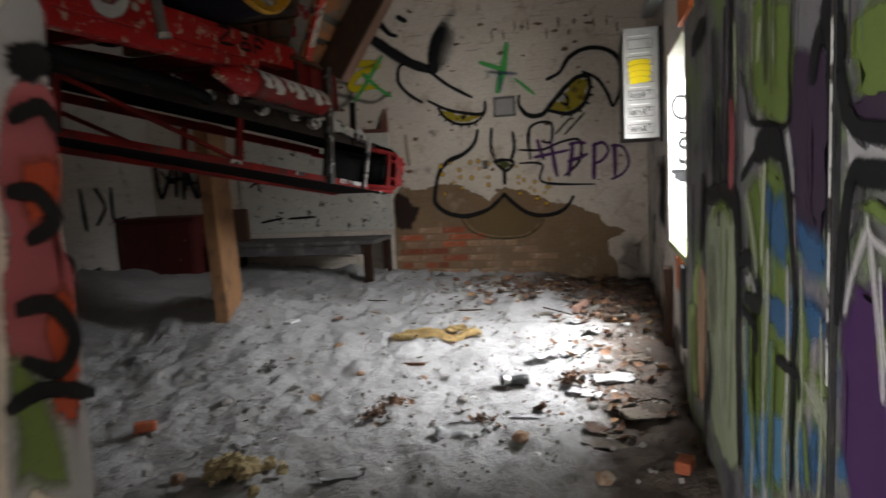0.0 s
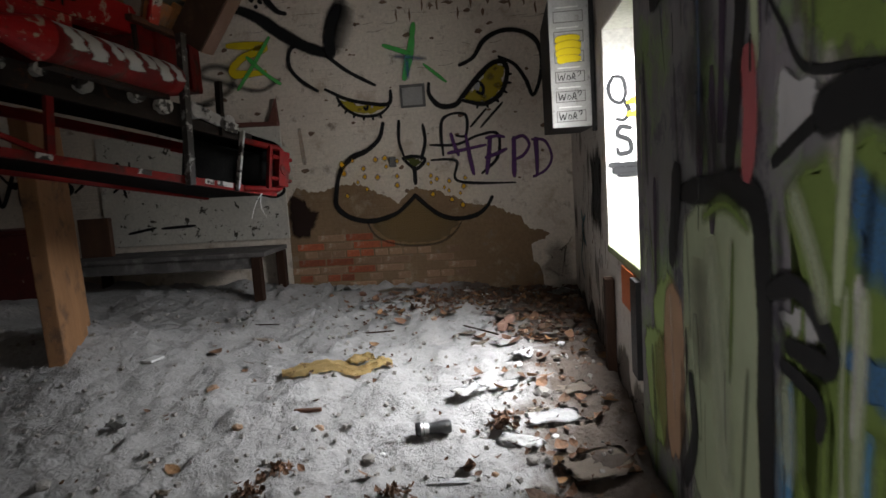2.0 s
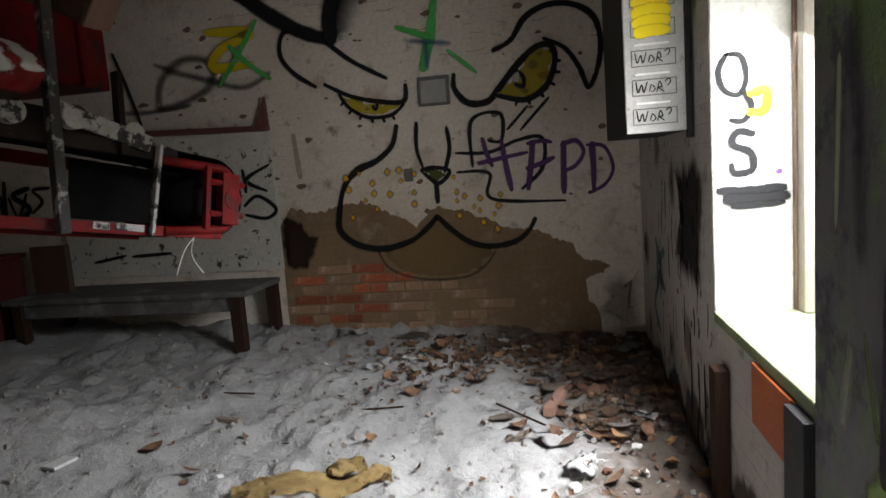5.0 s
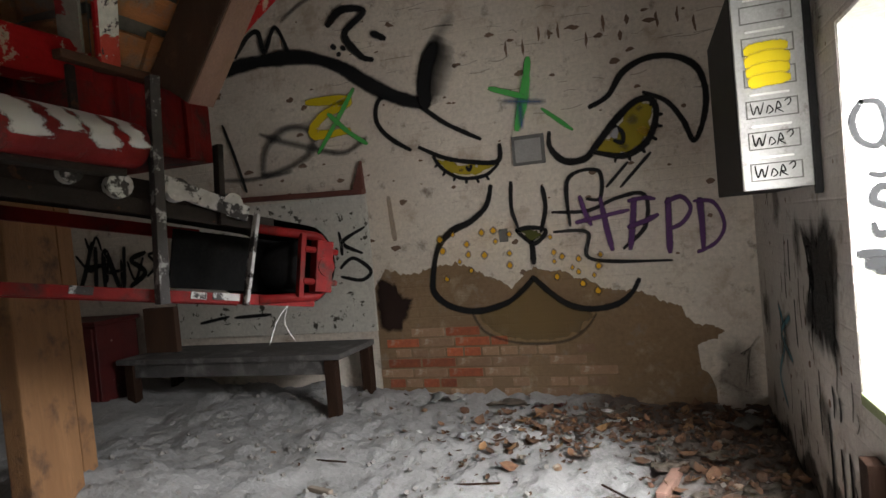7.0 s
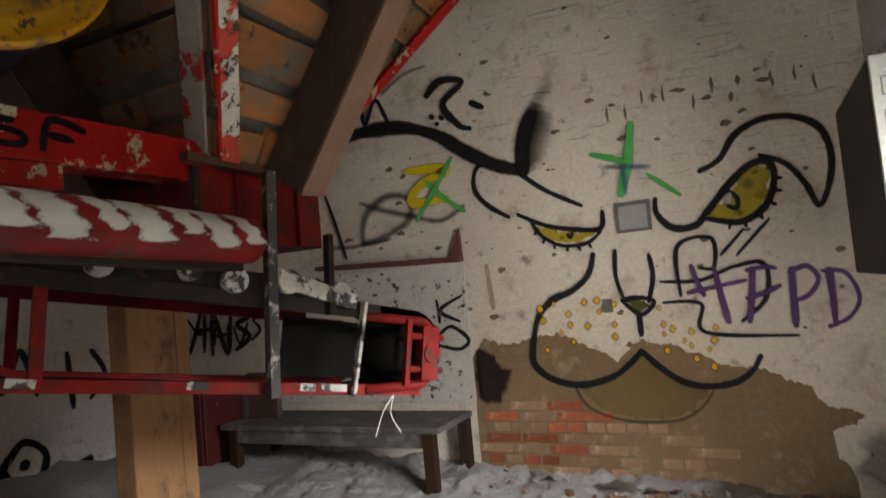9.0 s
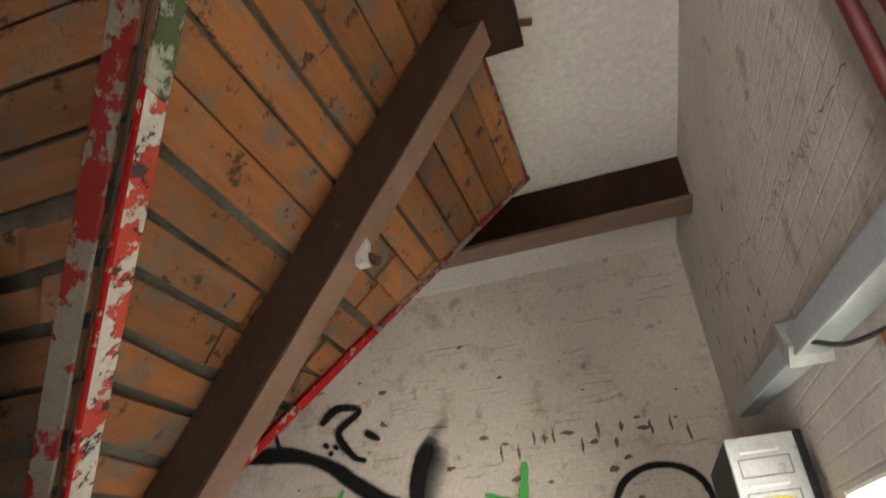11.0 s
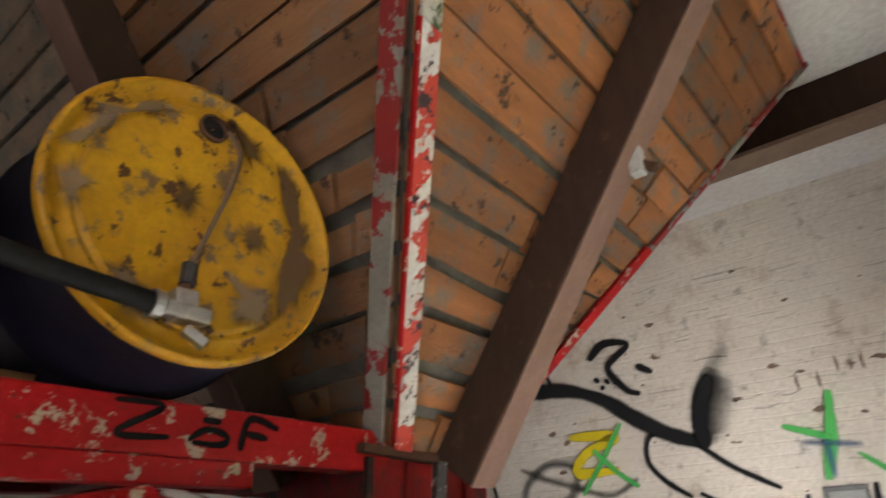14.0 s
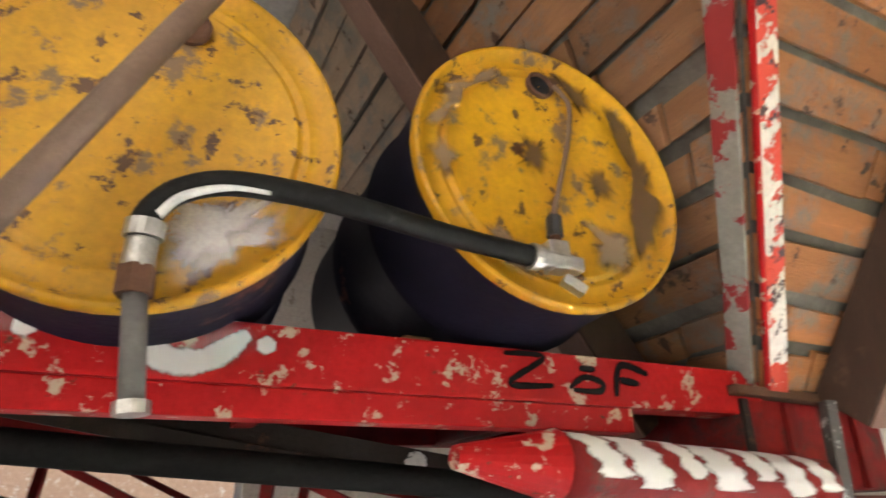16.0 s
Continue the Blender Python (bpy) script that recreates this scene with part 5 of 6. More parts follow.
    ins = [bm.verts.new(p - n * 0.004) for p in q]
    outs = [bm.verts.new(p - n * 0.03) for p in q]
    bm.faces.new(ins)
    bm.faces.new(outs[::-1])
    for i in range(4):
        bm.faces.new((ins[i], outs[i], outs[(i + 1) % 4], ins[(i + 1) % 4]))
    bmesh.ops.recalc_face_normals(bm, faces=bm.faces)
    part("backing", bm, M["joint"], hopper, "grey dusty backing seen in the joints")
    for r in range(rows):
        v0, v1 = (r + rng.uniform(0.0, 0.06)) / rows, (r + (rng.uniform(0.74, 0.98) if r < rows * 0.45 else rng.uniform(0.90, 0.985))) / rows
        cuts = [0.0]
        while cuts[-1] < 1.0:
            step = rng.uniform(0.3, 0.6) if r < rows * 0.4 else rng.uniform(0.4, 1.1)
            cuts.append(cuts[-1] + step)
        cuts[-1] = 1.0
        if mat == "plank_x":
            cuts = sorted({c for c in cuts if abs(c - 0.52) > 0.08} | {0.52})
        for c0, c1 in zip(cuts, cuts[1:]):
            if c1 - c0 < 0.03:
                continue
            d = rng.uniform(-0.05, 0.05) / rows
            g = 0.004
            up = n * thick * rng.uniform(0.75, 1.1)
            corners = []
            for c, v in ((c0 + g, v0 + d), (c1 - g, v0 + rng.uniform(-0.06, 0.06) / rows + d), (c1 - g, v1 + rng.uniform(-0.12, 0.05) / rows + d), (c0 + g, v1 + rng.uniform(-0.12, 0.05) / rows + d)):
                corners.append(a(v).lerp(b(v), c))
            bm = bmesh.new()
            low = [bm.verts.new(p) for p in corners]
            mid = sum(corners, V((0, 0, 0))) / 4
            top = [bm.verts.new(p + (mid - p).normalized() * 0.004 + up) for p in corners]
            bm.faces.new(top)
            for i in range(4):
                bm.faces.new((low[i], low[(i + 1) % 4], top[(i + 1) % 4], top[i]))
            bmesh.ops.recalc_face_normals(bm, faces=bm.faces)
            # planks left of the stiffener take the copy with daylight in its colour
            part("plank", bm, M["plank_lit" if mat == "plank_x" and c1 < 0.6 else mat], hopper)
    return n


rngh = random.Random(3)
nB = hopper_face(lambda u: hop("x", "y", u), lambda u: hop("x", "y2", u), 15, rngh, "plank")
nA = hopper_face(lambda u: hop("x2", "y", u), lambda u: hop("x", "y", u), 15, rngh, "plank_x")
for a, b in ((lambda u: hop("x", "y2", u), lambda u: hop("x2", "y2", u)), (lambda u: hop("x2", "y2", u), lambda u: hop("x2", "y", u))):
    bm = bmesh.new()
    q = [a(0.0), b(0.0), b(1.0), a(1.0)]
    n = (b(0.0) - a(0.0)).cross(a(1.0) - a(0.0)).normalized()
    ins, outs = [bm.verts.new(p) for p in q], [bm.verts.new(p - n * 0.03) for p in q]
    bm.faces.new(ins), bm.faces.new(outs[::-1])
    for i in range(4):
        bm.faces.new((ins[i], outs[i], outs[(i + 1) % 4], ins[(i + 1) % 4]))
    bmesh.ops.recalc_face_normals(bm, faces=bm.faces)
    part("side", bm, M["plank"], hopper)


def strip_on(corner, along, n, u0, u1, w, lift, thick=0.012):
    """A steel flange from height u0 to u1 that lies on a face beside a corner line."""
    bm = bmesh.new()
    low, top = [], []
    steps = 14
    for i in range(steps + 1):
        u = u0 + (u1 - u0) * i / steps
        p = corner(u)
        e = along * (w + (0.006 * noise.noise((u * 30, w, 0))))
        low.append([bm.verts.new(p + n * lift), bm.verts.new(p + e + n * lift)])
        top.append([bm.verts.new(p + n * (lift + thick)), bm.verts.new(p + e + n * (lift + thick))])
    for i in range(steps):
        bm.faces.new((top[i][0], top[i][1], top[i + 1][1], top[i + 1][0]))
        bm.faces.new((low[i][0], low[i + 1][0], low[i + 1][1], low[i][1]))
        for k in (0, 1):
            bm.faces.new((low[i][k], top[i][k], top[i + 1][k], low[i + 1][k]))
    for i in (0, -1):
        bm.faces.new((low[i][0], low[i][1], top[i][1], top[i][0]))
    bmesh.ops.recalc_face_normals(bm, faces=bm.faces)
    return bm


near = lambda u: hop("x", "y", u)
far = lambda u: hop("x", "y2", u)
ey, ex = V((0, 1, 0)), V((-1, 0, 0))
part("corner_flange", strip_on(near, ey, nB, 0.0, 0.50, 0.07, 0.026), M["flaked"], hopper, "corner flange with red and white flaking paint")
part("corner_flange", strip_on(near, ey, nB, 0.501, 1.0, 0.07, 0.026), M["flaked_green"], hopper, "corner flange with green and white flaking paint")
part("corner_flange", strip_on(near, ex, nA, 0.0, 1.0, 0.075, 0.026), M["grey_flake"], hopper, "grey corner flange")
part("corner_edge", rod([near(0.0) + nB * 0.03, near(0.5) + nB * 0.03], 0.009, 8), M["red"], hopper, "red corner edge")
part("far_flange", strip_on(far, -ey, nB, 0.0, 0.46, 0.055, 0.026), M["red"], hopper, "bright red far flange")
part("far_flange", strip_on(far, -ey, nB, 0.461, 1.0, 0.03, 0.026), M["grey_flake"], hopper)

def stiffener(a, b, n, w, side):
    """A timber on a hopper face from a to b, dark on its flanks, paler on its outer face."""
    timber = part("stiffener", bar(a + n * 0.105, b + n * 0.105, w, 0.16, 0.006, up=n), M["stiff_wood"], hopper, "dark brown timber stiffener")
    part("worn_face", bar(a + n * 0.189 + side * 0.003, b + n * 0.189 + side * 0.003, w * 0.97, 0.006, 0.002, up=n), M["pink_wood"], timber, "paler timber face")
    return timber


a, b = V((-1.99, -2.255, 1.64)), V((-0.79, -2.36, 3.26))
stiffener(a, b, nB, 0.115, ey)
PLATE = a.lerp(b, 0.53) + nB * 0.20 + V((0, 0.03, 0))
a, b = hop("x2", "y", 0.0).lerp(hop("x", "y", 0.0), 0.55), hop("x2", "y", 1.0).lerp(hop("x", "y", 1.0), 0.50)
stiffener(a, b, nA, 0.12, ex)
p = V((-0.80, -2.40, 3.30)) + nB * 0.16
part("end_block", box(p - V((0.11, 0.09, 0.13)), p + V((0.09, 0.16, 0.07)), 0.008), M["timber"], hopper)
part("bolt", rod([p + V((0.08, 0.11, -0.06)), p + V((0.135, 0.12, -0.065))], 0.014, 8), M["rust"], hopper)
p = PLATE
part("bolt_plate", box(p - V((0.02, 0.03, 0.045)), p + V((0.02, 0.01, 0.045)), 0.004), M["paper"], hopper, "white-splashed bolt plate")
part("bolt", rod([p, p + nB * 0.06], 0.016, 8), M["rust"], hopper)
part("rim", bar((-0.76, -3.66, 3.275), (-0.76, -1.15, 3.275), 0.02, 0.03), M["grey_flake"], hopper)

# outlet box under the hopper
outlet = thing("hopper_outlet", (-2.3, -2.3, 1.38), "red painted steel outlet box under the hopper", "outlet")
part("shell", box((-2.72, -2.60, 1.385), (-1.985, -2.02, 1.605), 0.006), M["outlet_red"], outlet)
part("top_flange", box((-2.75, -2.63, 1.607), (-1.955, -1.99, 1.632), 0.004), M["rust"], outlet, "rusty top flange")
part("rib", box((-1.984, -2.44, 1.39), (-1.968, -2.40, 1.60), 0.003), M["red_dark"], outlet)
part("rib", box((-1.984, -2.16, 1.39), (-1.968, -2.13, 1.60), 0.003), M["red_dark"], outlet)
# thin dark strip added at the shell's edge in place of a shadow
part("shadow_plate", box((-1.984, -2.60, 1.39), (-1.972, -2.575, 1.60), 0.002), M["steel"], outlet)

# ---- red machine frame ----
frame_ob = thing("machine_frame", (-2.0, -3.4, 1.5), "chipped red steel frame carrying the drums", "frame")
part("front_beam", bar((-2.03, -5.12, 1.556), (-2.03, -2.50, 1.620), 0.09, 0.115, 0.008), M["red"], frame_ob, "red channel beam with chipped paint")
part("lower_angle", bar((-2.022, -5.12, 1.470), (-2.022, -2.95, 1.524), 0.06, 0.056, 0.004), M["red"], frame_ob)
part("rear_beam", bar((-2.85, -5.12, 1.52), (-2.85, -2.50, 1.62), 0.08, 0.11, 0.006), M["red_dark"], frame_ob)
for y in (-4.55, -3.75, -3.05):
    part("cross_bar", bar((-2.80, y, 1.585 + 0.024 * (y + 2.5)), (-2.08, y, 1.585 + 0.024 * (y + 2.5)), 0.05, 0.06), M["red_dark"], frame_ob)
for x in (-2.85, -2.06):
    part("post", bar((x - 0.15, -4.9, ground_z(x, -4.9) - 0.1), (x, -4.9, 1.46), 0.07, 0.07, 0.004, up=(0, 1, 0)), M["red_dark"], frame_ob)
LIFT[0] = -1.984


def on_beam(u, v):
    return (LIFT[0], u, v + 0.0242 * (u + 2.5))


for pts in ([(-3.30, 1.665), (-3.20, 1.662), (-3.29, 1.60), (-3.18, 1.60)], [(-3.10, 1.645), (-3.06, 1.645)], [(-3.13, 1.60), (-3.09, 1.625), (-3.04, 1.615), (-3.05, 1.595), (-3.12, 1.595)],
            [(-3.00, 1.59), (-2.98, 1.66), (-2.90, 1.645)], [(-2.985, 1.625), (-2.93, 1.62)]):
    part("tag", stroke(pts, 0.0125, on_beam, RNG), P["black"], frame_ob)
part("overspray", field([(-4.35, 1.68), (-3.95, 1.685), (-3.80, 1.65), (-3.88, 1.60), (-4.10, 1.63), (-4.35, 1.61)], on_beam, RNG, 0.006, 0.05), P["mist_thin"], frame_ob)
for pts, w in (([(-4.01, 1.655), (-3.98, 1.60), (-3.91, 1.60), (-3.85, 1.645)], 0.042), ([(-3.815, 1.635), (-3.80, 1.635)], 0.030), ([(-4.19, 1.635), (-4.175, 1.635)], 0.032)):
    LIFT[0] += 0.0004
    part("white_mark", stroke(pts, w, on_beam, RNG), P["white"], frame_ob)

# ---- striped tube (auger) ----
auger = thing("auger_tube", (-1.9, -2.9, 1.30), "auger tube sprayed red and white under the frame", "tube")
AX0, AX1 = V((-1.90, -3.47, 1.415)), V((-1.90, -2.48, 1.385))
part("tube", rod(spline([AX0 + (AX1 - AX0) * 0.22, AX1], 10), 0.064, 24), M["red_dark"], auger, smooth=True)
part("cone", rod([AX0, AX0 + (AX1 - AX0) * 0.218], 0.022, 20, None, 0.070), M["red"], auger, "red pointed end")
way = (AX1 - AX0).normalized()
for k in range(7):
    c = AX0 + way * (0.29 + 0.105 * k)
    bm = bmesh.new()
    uv = bm.loops.layers.uv.new("UVMap")
    rows = []
    for i in range(13):
        ang = (-0.35, -0.6, -0.2, -0.5, -0.1, -0.55, -0.3)[k] + (1.75 + 0.12 * (k % 3)) * i / 12
        out = V((math.cos(ang), 0, math.sin(ang)))
        w = (0.040, 0.050, 0.032, 0.054, 0.040, 0.048, 0.036)[k] + 0.011 * math.sin(i * 1.7 + k * 2.1)
        rows.append([bm.verts.new(c + way * (s * w - 0.08 * (i / 12 - 0.5)) + out * 0.0655) for s in (-1, 0, 1)])
    for i in range(12):
        for j in (0, 1):
            f = bm.faces.new((rows[i][j], rows[i][j + 1], rows[i + 1][j + 1], rows[i + 1][j]))
            for loop, (r_, c_) in zip(f.loops, ((i, j), (i, j + 1), (i + 1, j + 1), (i + 1, j))):
                loop[uv].uv = (1.0 if c_ == 1 and 0 < r_ < 12 else 0.25, 0)
    part("white_stripe", bm, P["white"], auger)
# rail under the tube
part("rail", bar((-1.93, -3.2, 1.345), (-1.93, -2.50, 1.312), 0.05, 0.022, 0.003), M["steel"], auger, "dirty steel rail")

# ---- belt conveyor ----
conv = thing("belt_conveyor", (-1.9, -2.4, 0.9), "red belt conveyor rising beside the frame, splashed with white paint", "conveyor")
E0 = V((-1.70, -1.93, 0.995))           # middle of the tail end
CD = V((-0.400, -0.885, 0.170)).normalized()
CS = V((0.911, -0.412, 0)).normalized()  # sideways, towards the window
CU = CS.cross(CD).normalized()
if CU.z < 0:
    CU = -CU


def cv(along, side, up):
    return E0 + CD * along + CS * side + CU * up


LEN = 3.45
H2 = 0.125
for s, name in ((0.0, "near_rail"), (-0.52, "far_rail")):
    part("lower_" + name, bar(cv(-0.02, s, -H2), cv(LEN, s, -H2), 0.03, 0.034, 0.003), M["outlet_red"], conv, "red lower rail")
    part("upper_" + name, bar(cv(0.16, s, H2), cv(LEN, s, H2), 0.03, 0.045, 0.003), M["steel"] if s == 0 else M["red_dark"], conv)
    for k in range(1, 4):
        along = 0.26 + 0.84 * k
        part("upright", bar(cv(along, s, -H2), cv(along + 0.02, s, H2), 0.026, 0.03, 0.003, up=CD), M["outlet_red"], conv)
    for k in range(2):
        a0 = 1.12 + 0.84 * k
        part("brace", bar(cv(a0, s, -H2 + 0.02), cv(a0 + 0.84, s, H2 - 0.02), 0.018, 0.02, 0.002, up=CD), M["red_dark"], conv)
# rounded red end yoke, near and far side
for s in (0.012, -0.52):
    pts = [cv(0.22, s, H2 - 0.018)] + [cv(-0.01 - 0.062 * math.sin(a), s, (H2 - 0.018) * math.cos(a)) for a in [math.pi * k / 10 for k in range(11)]] + [cv(0.2, s, -H2)]
    part("end_yoke", rod(pts, 0.016, 8), M["outlet_red"], conv, "bright red rounded end", smooth=True)
part("tail_drum", rod([cv(0.0, -0.48, 0), cv(0.0, 0.0 - 0.02, 0)], 0.098, 24), M["rubber"], conv, "black rubber drum", smooth=True)
part("bearing_plate", box((-0.02, -0.035, -0.09), (0.02, 0.035, 0.09), 0.004, None, Matrix.Translation(cv(-0.03, 0.03, 0)) @ CD.to_track_quat("Y", "Z").to_matrix().to_4x4()), M["outlet_red"], conv)
part("tension_bar", bar(cv(0.055, 0.03, -0.11), cv(0.055, 0.03, 0.11), 0.022, 0.02, 0.003, up=CD), M["outlet_red"], conv)
for up in (-0.055, 0.055):
    part("tension_screw", rod([cv(0.05, 0.035, up), cv(-0.09, 0.035, up)], 0.011, 8), M["outlet_red"], conv)
part("bearing", rod([cv(-0.035, 0.0, 0), cv(-0.035, 0.055, 0)], 0.034, 14), M["outlet_red"], conv)
# belt: upper and lower run round the drum
bm = bmesh.new()
prof = [(LEN, H2 + 0.01), (0.42, H2 + 0.035)] + [(0.0 - 0.128 * math.sin(a), 0.006 + 0.140 * math.cos(a)) for a in [math.pi * k / 14 for k in range(15)]] + [(LEN, -H2 + 0.03)]
rows = [[bm.verts.new(cv(x, -0.48, z)), bm.verts.new(cv(x, -0.02, z))] for x, z in prof]
for p0, p1 in zip(rows, rows[1:]):
    bm.faces.new((p0[0], p0[1], p1[1], p1[0]))
bmesh.ops.solidify(bm, geom=bm.faces[:], thickness=0.008)
part("belt", bm, M["rubber"], conv, "black rubber belt")
# added black sheet between the belt runs, standing in for the shade there
part("side_guard", bar(cv(0.02, -0.16, 0.0), cv(0.42, -0.16, 0.0), 0.008, 0.19, 0.002), M["rubber"], conv, "black sheet standing in for the shade inside the conveyor, behind the strap")
part("paint_strap", bar(cv(0.255, 0.03, -0.145), cv(0.235, 0.03, 0.15), 0.028, 0.012, 0.003, up=CD), M["white_strip"], conv, "steel strap splashed white")
part("hanger", bar(cv(0.52, 0.035, -0.15), cv(0.60, 0.035, 0.50), 0.038, 0.03, 0.003, up=CD), M["hanger"], conv, "tall dark steel hanger splashed with white")
part("hanger", bar(cv(0.35, 0.02, 0.10), cv(0.38, 0.02, 0.35), 0.035, 0.02, 0.003, up=CD), M["steel"], conv)
part("gusset", bar(cv(0.27, 0.032, 0.145), cv(0.56, 0.032, 0.20), 0.02, 0.05, 0.004), M["white_strip"], conv, "gusset splashed white")
rngc = random.Random(5)
for k in range(9):
    along = 0.32 + 0.165 * k + rngc.uniform(-0.03, 0.03)
    c = cv(along, 0.01, H2 + 0.045 + 0.015 * (k % 2))
    part("roller_bracket", rod([c - CS * 0.02, c + CS * 0.035], rngc.uniform(0.024, 0.036), 14), M["white_strip"], conv, "roller end splashed white")
part("roller_channel", bar(cv(0.30, -0.01, H2 + 0.045), cv(LEN, -0.01, H2 + 0.045), 0.03, 0.07, 0.003), M["steel"], conv)
for a0, a1 in ((0.27, 0.36), (0.38, 0.43), (0.70, 0.76), (1.10, 1.16)):
    part("white_splash", bar(cv(a0, 0.0165, -H2 + 0.004), cv(a1, 0.0165, -H2 + 0.006), 0.003, 0.022, 0.001), M["white_strip"], conv, "splash of white paint")
part("string", rod(spline([cv(0.10, 0.03, -0.14), cv(0.11, 0.035, -0.20), cv(0.06, 0.03, -0.26)]), 0.0015, 5), M["paper"], conv)
part("string", rod(spline([cv(0.10, 0.03, -0.14), cv(0.14, 0.035, -0.19), cv(0.16, 0.03, -0.27)]), 0.0015, 5), M["paper"], conv)

# ---- drums ----


def drum(c, r, length, m, label):
    """A steel drum lying on its side: lid towards +x of its pose."""
    ob = thing("oil_drum", c - V((0, 0, r)), label, "drum", "drums on the frame")
    prof = [(0.0, 0.0005), (0.0, r * 0.765), (0.002, r * 0.775), (-0.007, r * 0.795), (-0.008, r * 0.81), (0.001, r * 0.832), (0.0, r * 0.85), (-0.006, r * 0.93), (0.014, r * 0.97), (0.018, r * 0.995), (0.008, r * 1.012), (-0.012, r * 1.005)]
    lid = part("lid", lathe(prof, 64, m), M["yellow"], ob, "yellow lid with rust stains", smooth=True)
    body = [(-0.012, r * 1.0), (-0.03, r * 0.985), (-length * 0.30, r * 0.985), (-length * 0.32, r * 1.02), (-length * 0.34, r * 0.985), (-length * 0.64, r * 0.985), (-length * 0.66, r * 1.02),
            (-length * 0.68, r * 0.985), (-length, r * 0.985), (-length, 0.02)]
    part("body", lathe(body, 64, m), M["navy"], ob, "dark blue steel body", smooth=True)
    return ob, lid


def at_lid(m, y, z, x=0.0):
    return m @ V((x, y, z))


c2 = V((-1.80, -3.275, 2.008))
m2 = Matrix.Translation(c2) @ Matrix.Rotation(radians(-2), 4, "Z") @ Matrix.Rotation(radians(-4), 4, "Y")
d2, lid2 = drum(c2, 0.326, 0.85, m2, "dark blue steel drum lying on the frame, rusty yellow lid")
BUNG = m2 @ Matrix.Translation((0, -0.008, 0.232))
part("bung_rim", lathe([(0.0, 0.034), (0.012, 0.036), (0.014, 0.030), (0.004, 0.028)], 24, BUNG), M["rust"], lid2, "rusty rim of the open bung hole")
part("bung_hole", lathe([(0.004, 0.029), (0.002, 0.002)], 24, BUNG), M["black_panel"], lid2, "dark open bung hole")
part("capillary", rod(spline([at_lid(m2, 0.025, 0.235, 0.015), at_lid(m2, 0.060, 0.19, 0.015), at_lid(m2, 0.045, 0.09, 0.015), at_lid(m2, 0.005, -0.04, 0.015), at_lid(m2, -0.033, -0.15, 0.018)]), 0.006, 8), M["pipe_brown"], lid2, "thin copper pipe", smooth=True)
part("valve_nut", rod([at_lid(m2, -0.034, -0.14, 0.03), at_lid(m2, -0.036, -0.185, 0.03)], 0.017, 8), M["black_plastic"], lid2)
part("valve_stem", rod([at_lid(m2, -0.036, -0.18, 0.03), at_lid(m2, -0.037, -0.21, 0.03)], 0.012, 8), M["rust"], lid2)
part("tap", bar(at_lid(m2, -0.042, -0.20, 0.03), at_lid(m2, -0.036, -0.262, 0.03), 0.048, 0.04, 0.006, up=(1, 0, 0)), M["bright_metal"], lid2, "bright metal tap")
part("tap_arm", bar(at_lid(m2, -0.085, -0.244, 0.035), at_lid(m2, 0.012, -0.246, 0.035), 0.032, 0.03, 0.005), M["bright_metal"], lid2)
part("tap_lever", bar(at_lid(m2, -0.03, -0.275, 0.03), at_lid(m2, 0.01, -0.302, 0.04), 0.03, 0.02, 0.004), M["bright_metal"], lid2)
LIFT[0] = 0.020


def on_lid2(u, v):
    return tuple(m2 @ V((LIFT[0], u, v)))


for k, (mat, pts) in enumerate((("rust_film", [(0.165, 0.23), (0.23, 0.155), (0.265, 0.03), (0.27, -0.10), (0.20, -0.22), (0.165, -0.106), (0.193, 0.05)]),
                                ("dust_film", [(0.055, -0.12), (0.165, -0.13), (0.185, -0.195), (0.12, -0.245), (0.055, -0.21)]),
                                ("rust_film", [(-0.10, 0.04), (-0.02, 0.055), (-0.03, -0.012), (-0.095, -0.02)]), ("dust_film", [(-0.295, 0.06), (-0.225, 0.18), (-0.13, 0.235), (-0.115, 0.215), (-0.21, 0.155), (-0.27, 0.02)]),
                                ("rust_film", [(0.02, 0.27), (0.06, 0.22), (0.09, 0.14), (0.12, 0.15), (0.10, 0.24)]), ("dust_film", [(-0.30, -0.02), (-0.25, 0.0), (-0.24, -0.07), (-0.28, -0.10)]),
                                ("rust_film", [(0.06, -0.02), (0.12, 0.03), (0.15, -0.03), (0.10, -0.07)]), ("dust_film", [(-0.20, -0.17), (-0.10, -0.20), (-0.06, -0.28), (-0.16, -0.265)]))):
    LIFT[0] = 0.0200 + 0.0006 * k
    part("rust_patch", field(pts, on_lid2, RNG, 0.02, 0.035), P[mat], lid2)
part("wood_chock", box((-2.60, -3.15, 1.60), (-2.12, -3.08, 1.70), 0.006), M["prop_wood"], d2)
part("wood_chock", box((-2.60, -3.48, 1.60), (-2.12, -3.41, 1.70), 0.006), M["prop_wood"], d2)

c1 = V((-1.80, -4.08, 1.900))
m1 = Matrix.Translation(c1) @ Matrix.Rotation(radians(-4), 4, "Z") @ Matrix.Rotation(radians(-2), 4, "Y")
d1, lid1 = drum(c1, 0.325, 0.85, m1, "dark blue steel drum with a stained yellow lid and white splashes")
part("bung_rim", lathe([(0.0, 0.034), (0.012, 0.036), (0.014, 0.030), (0.004, 0.002)], 24, m1 @ Matrix.Translation((0, 0.05, 0.20))), M["rust"], lid1, "rusty bung")
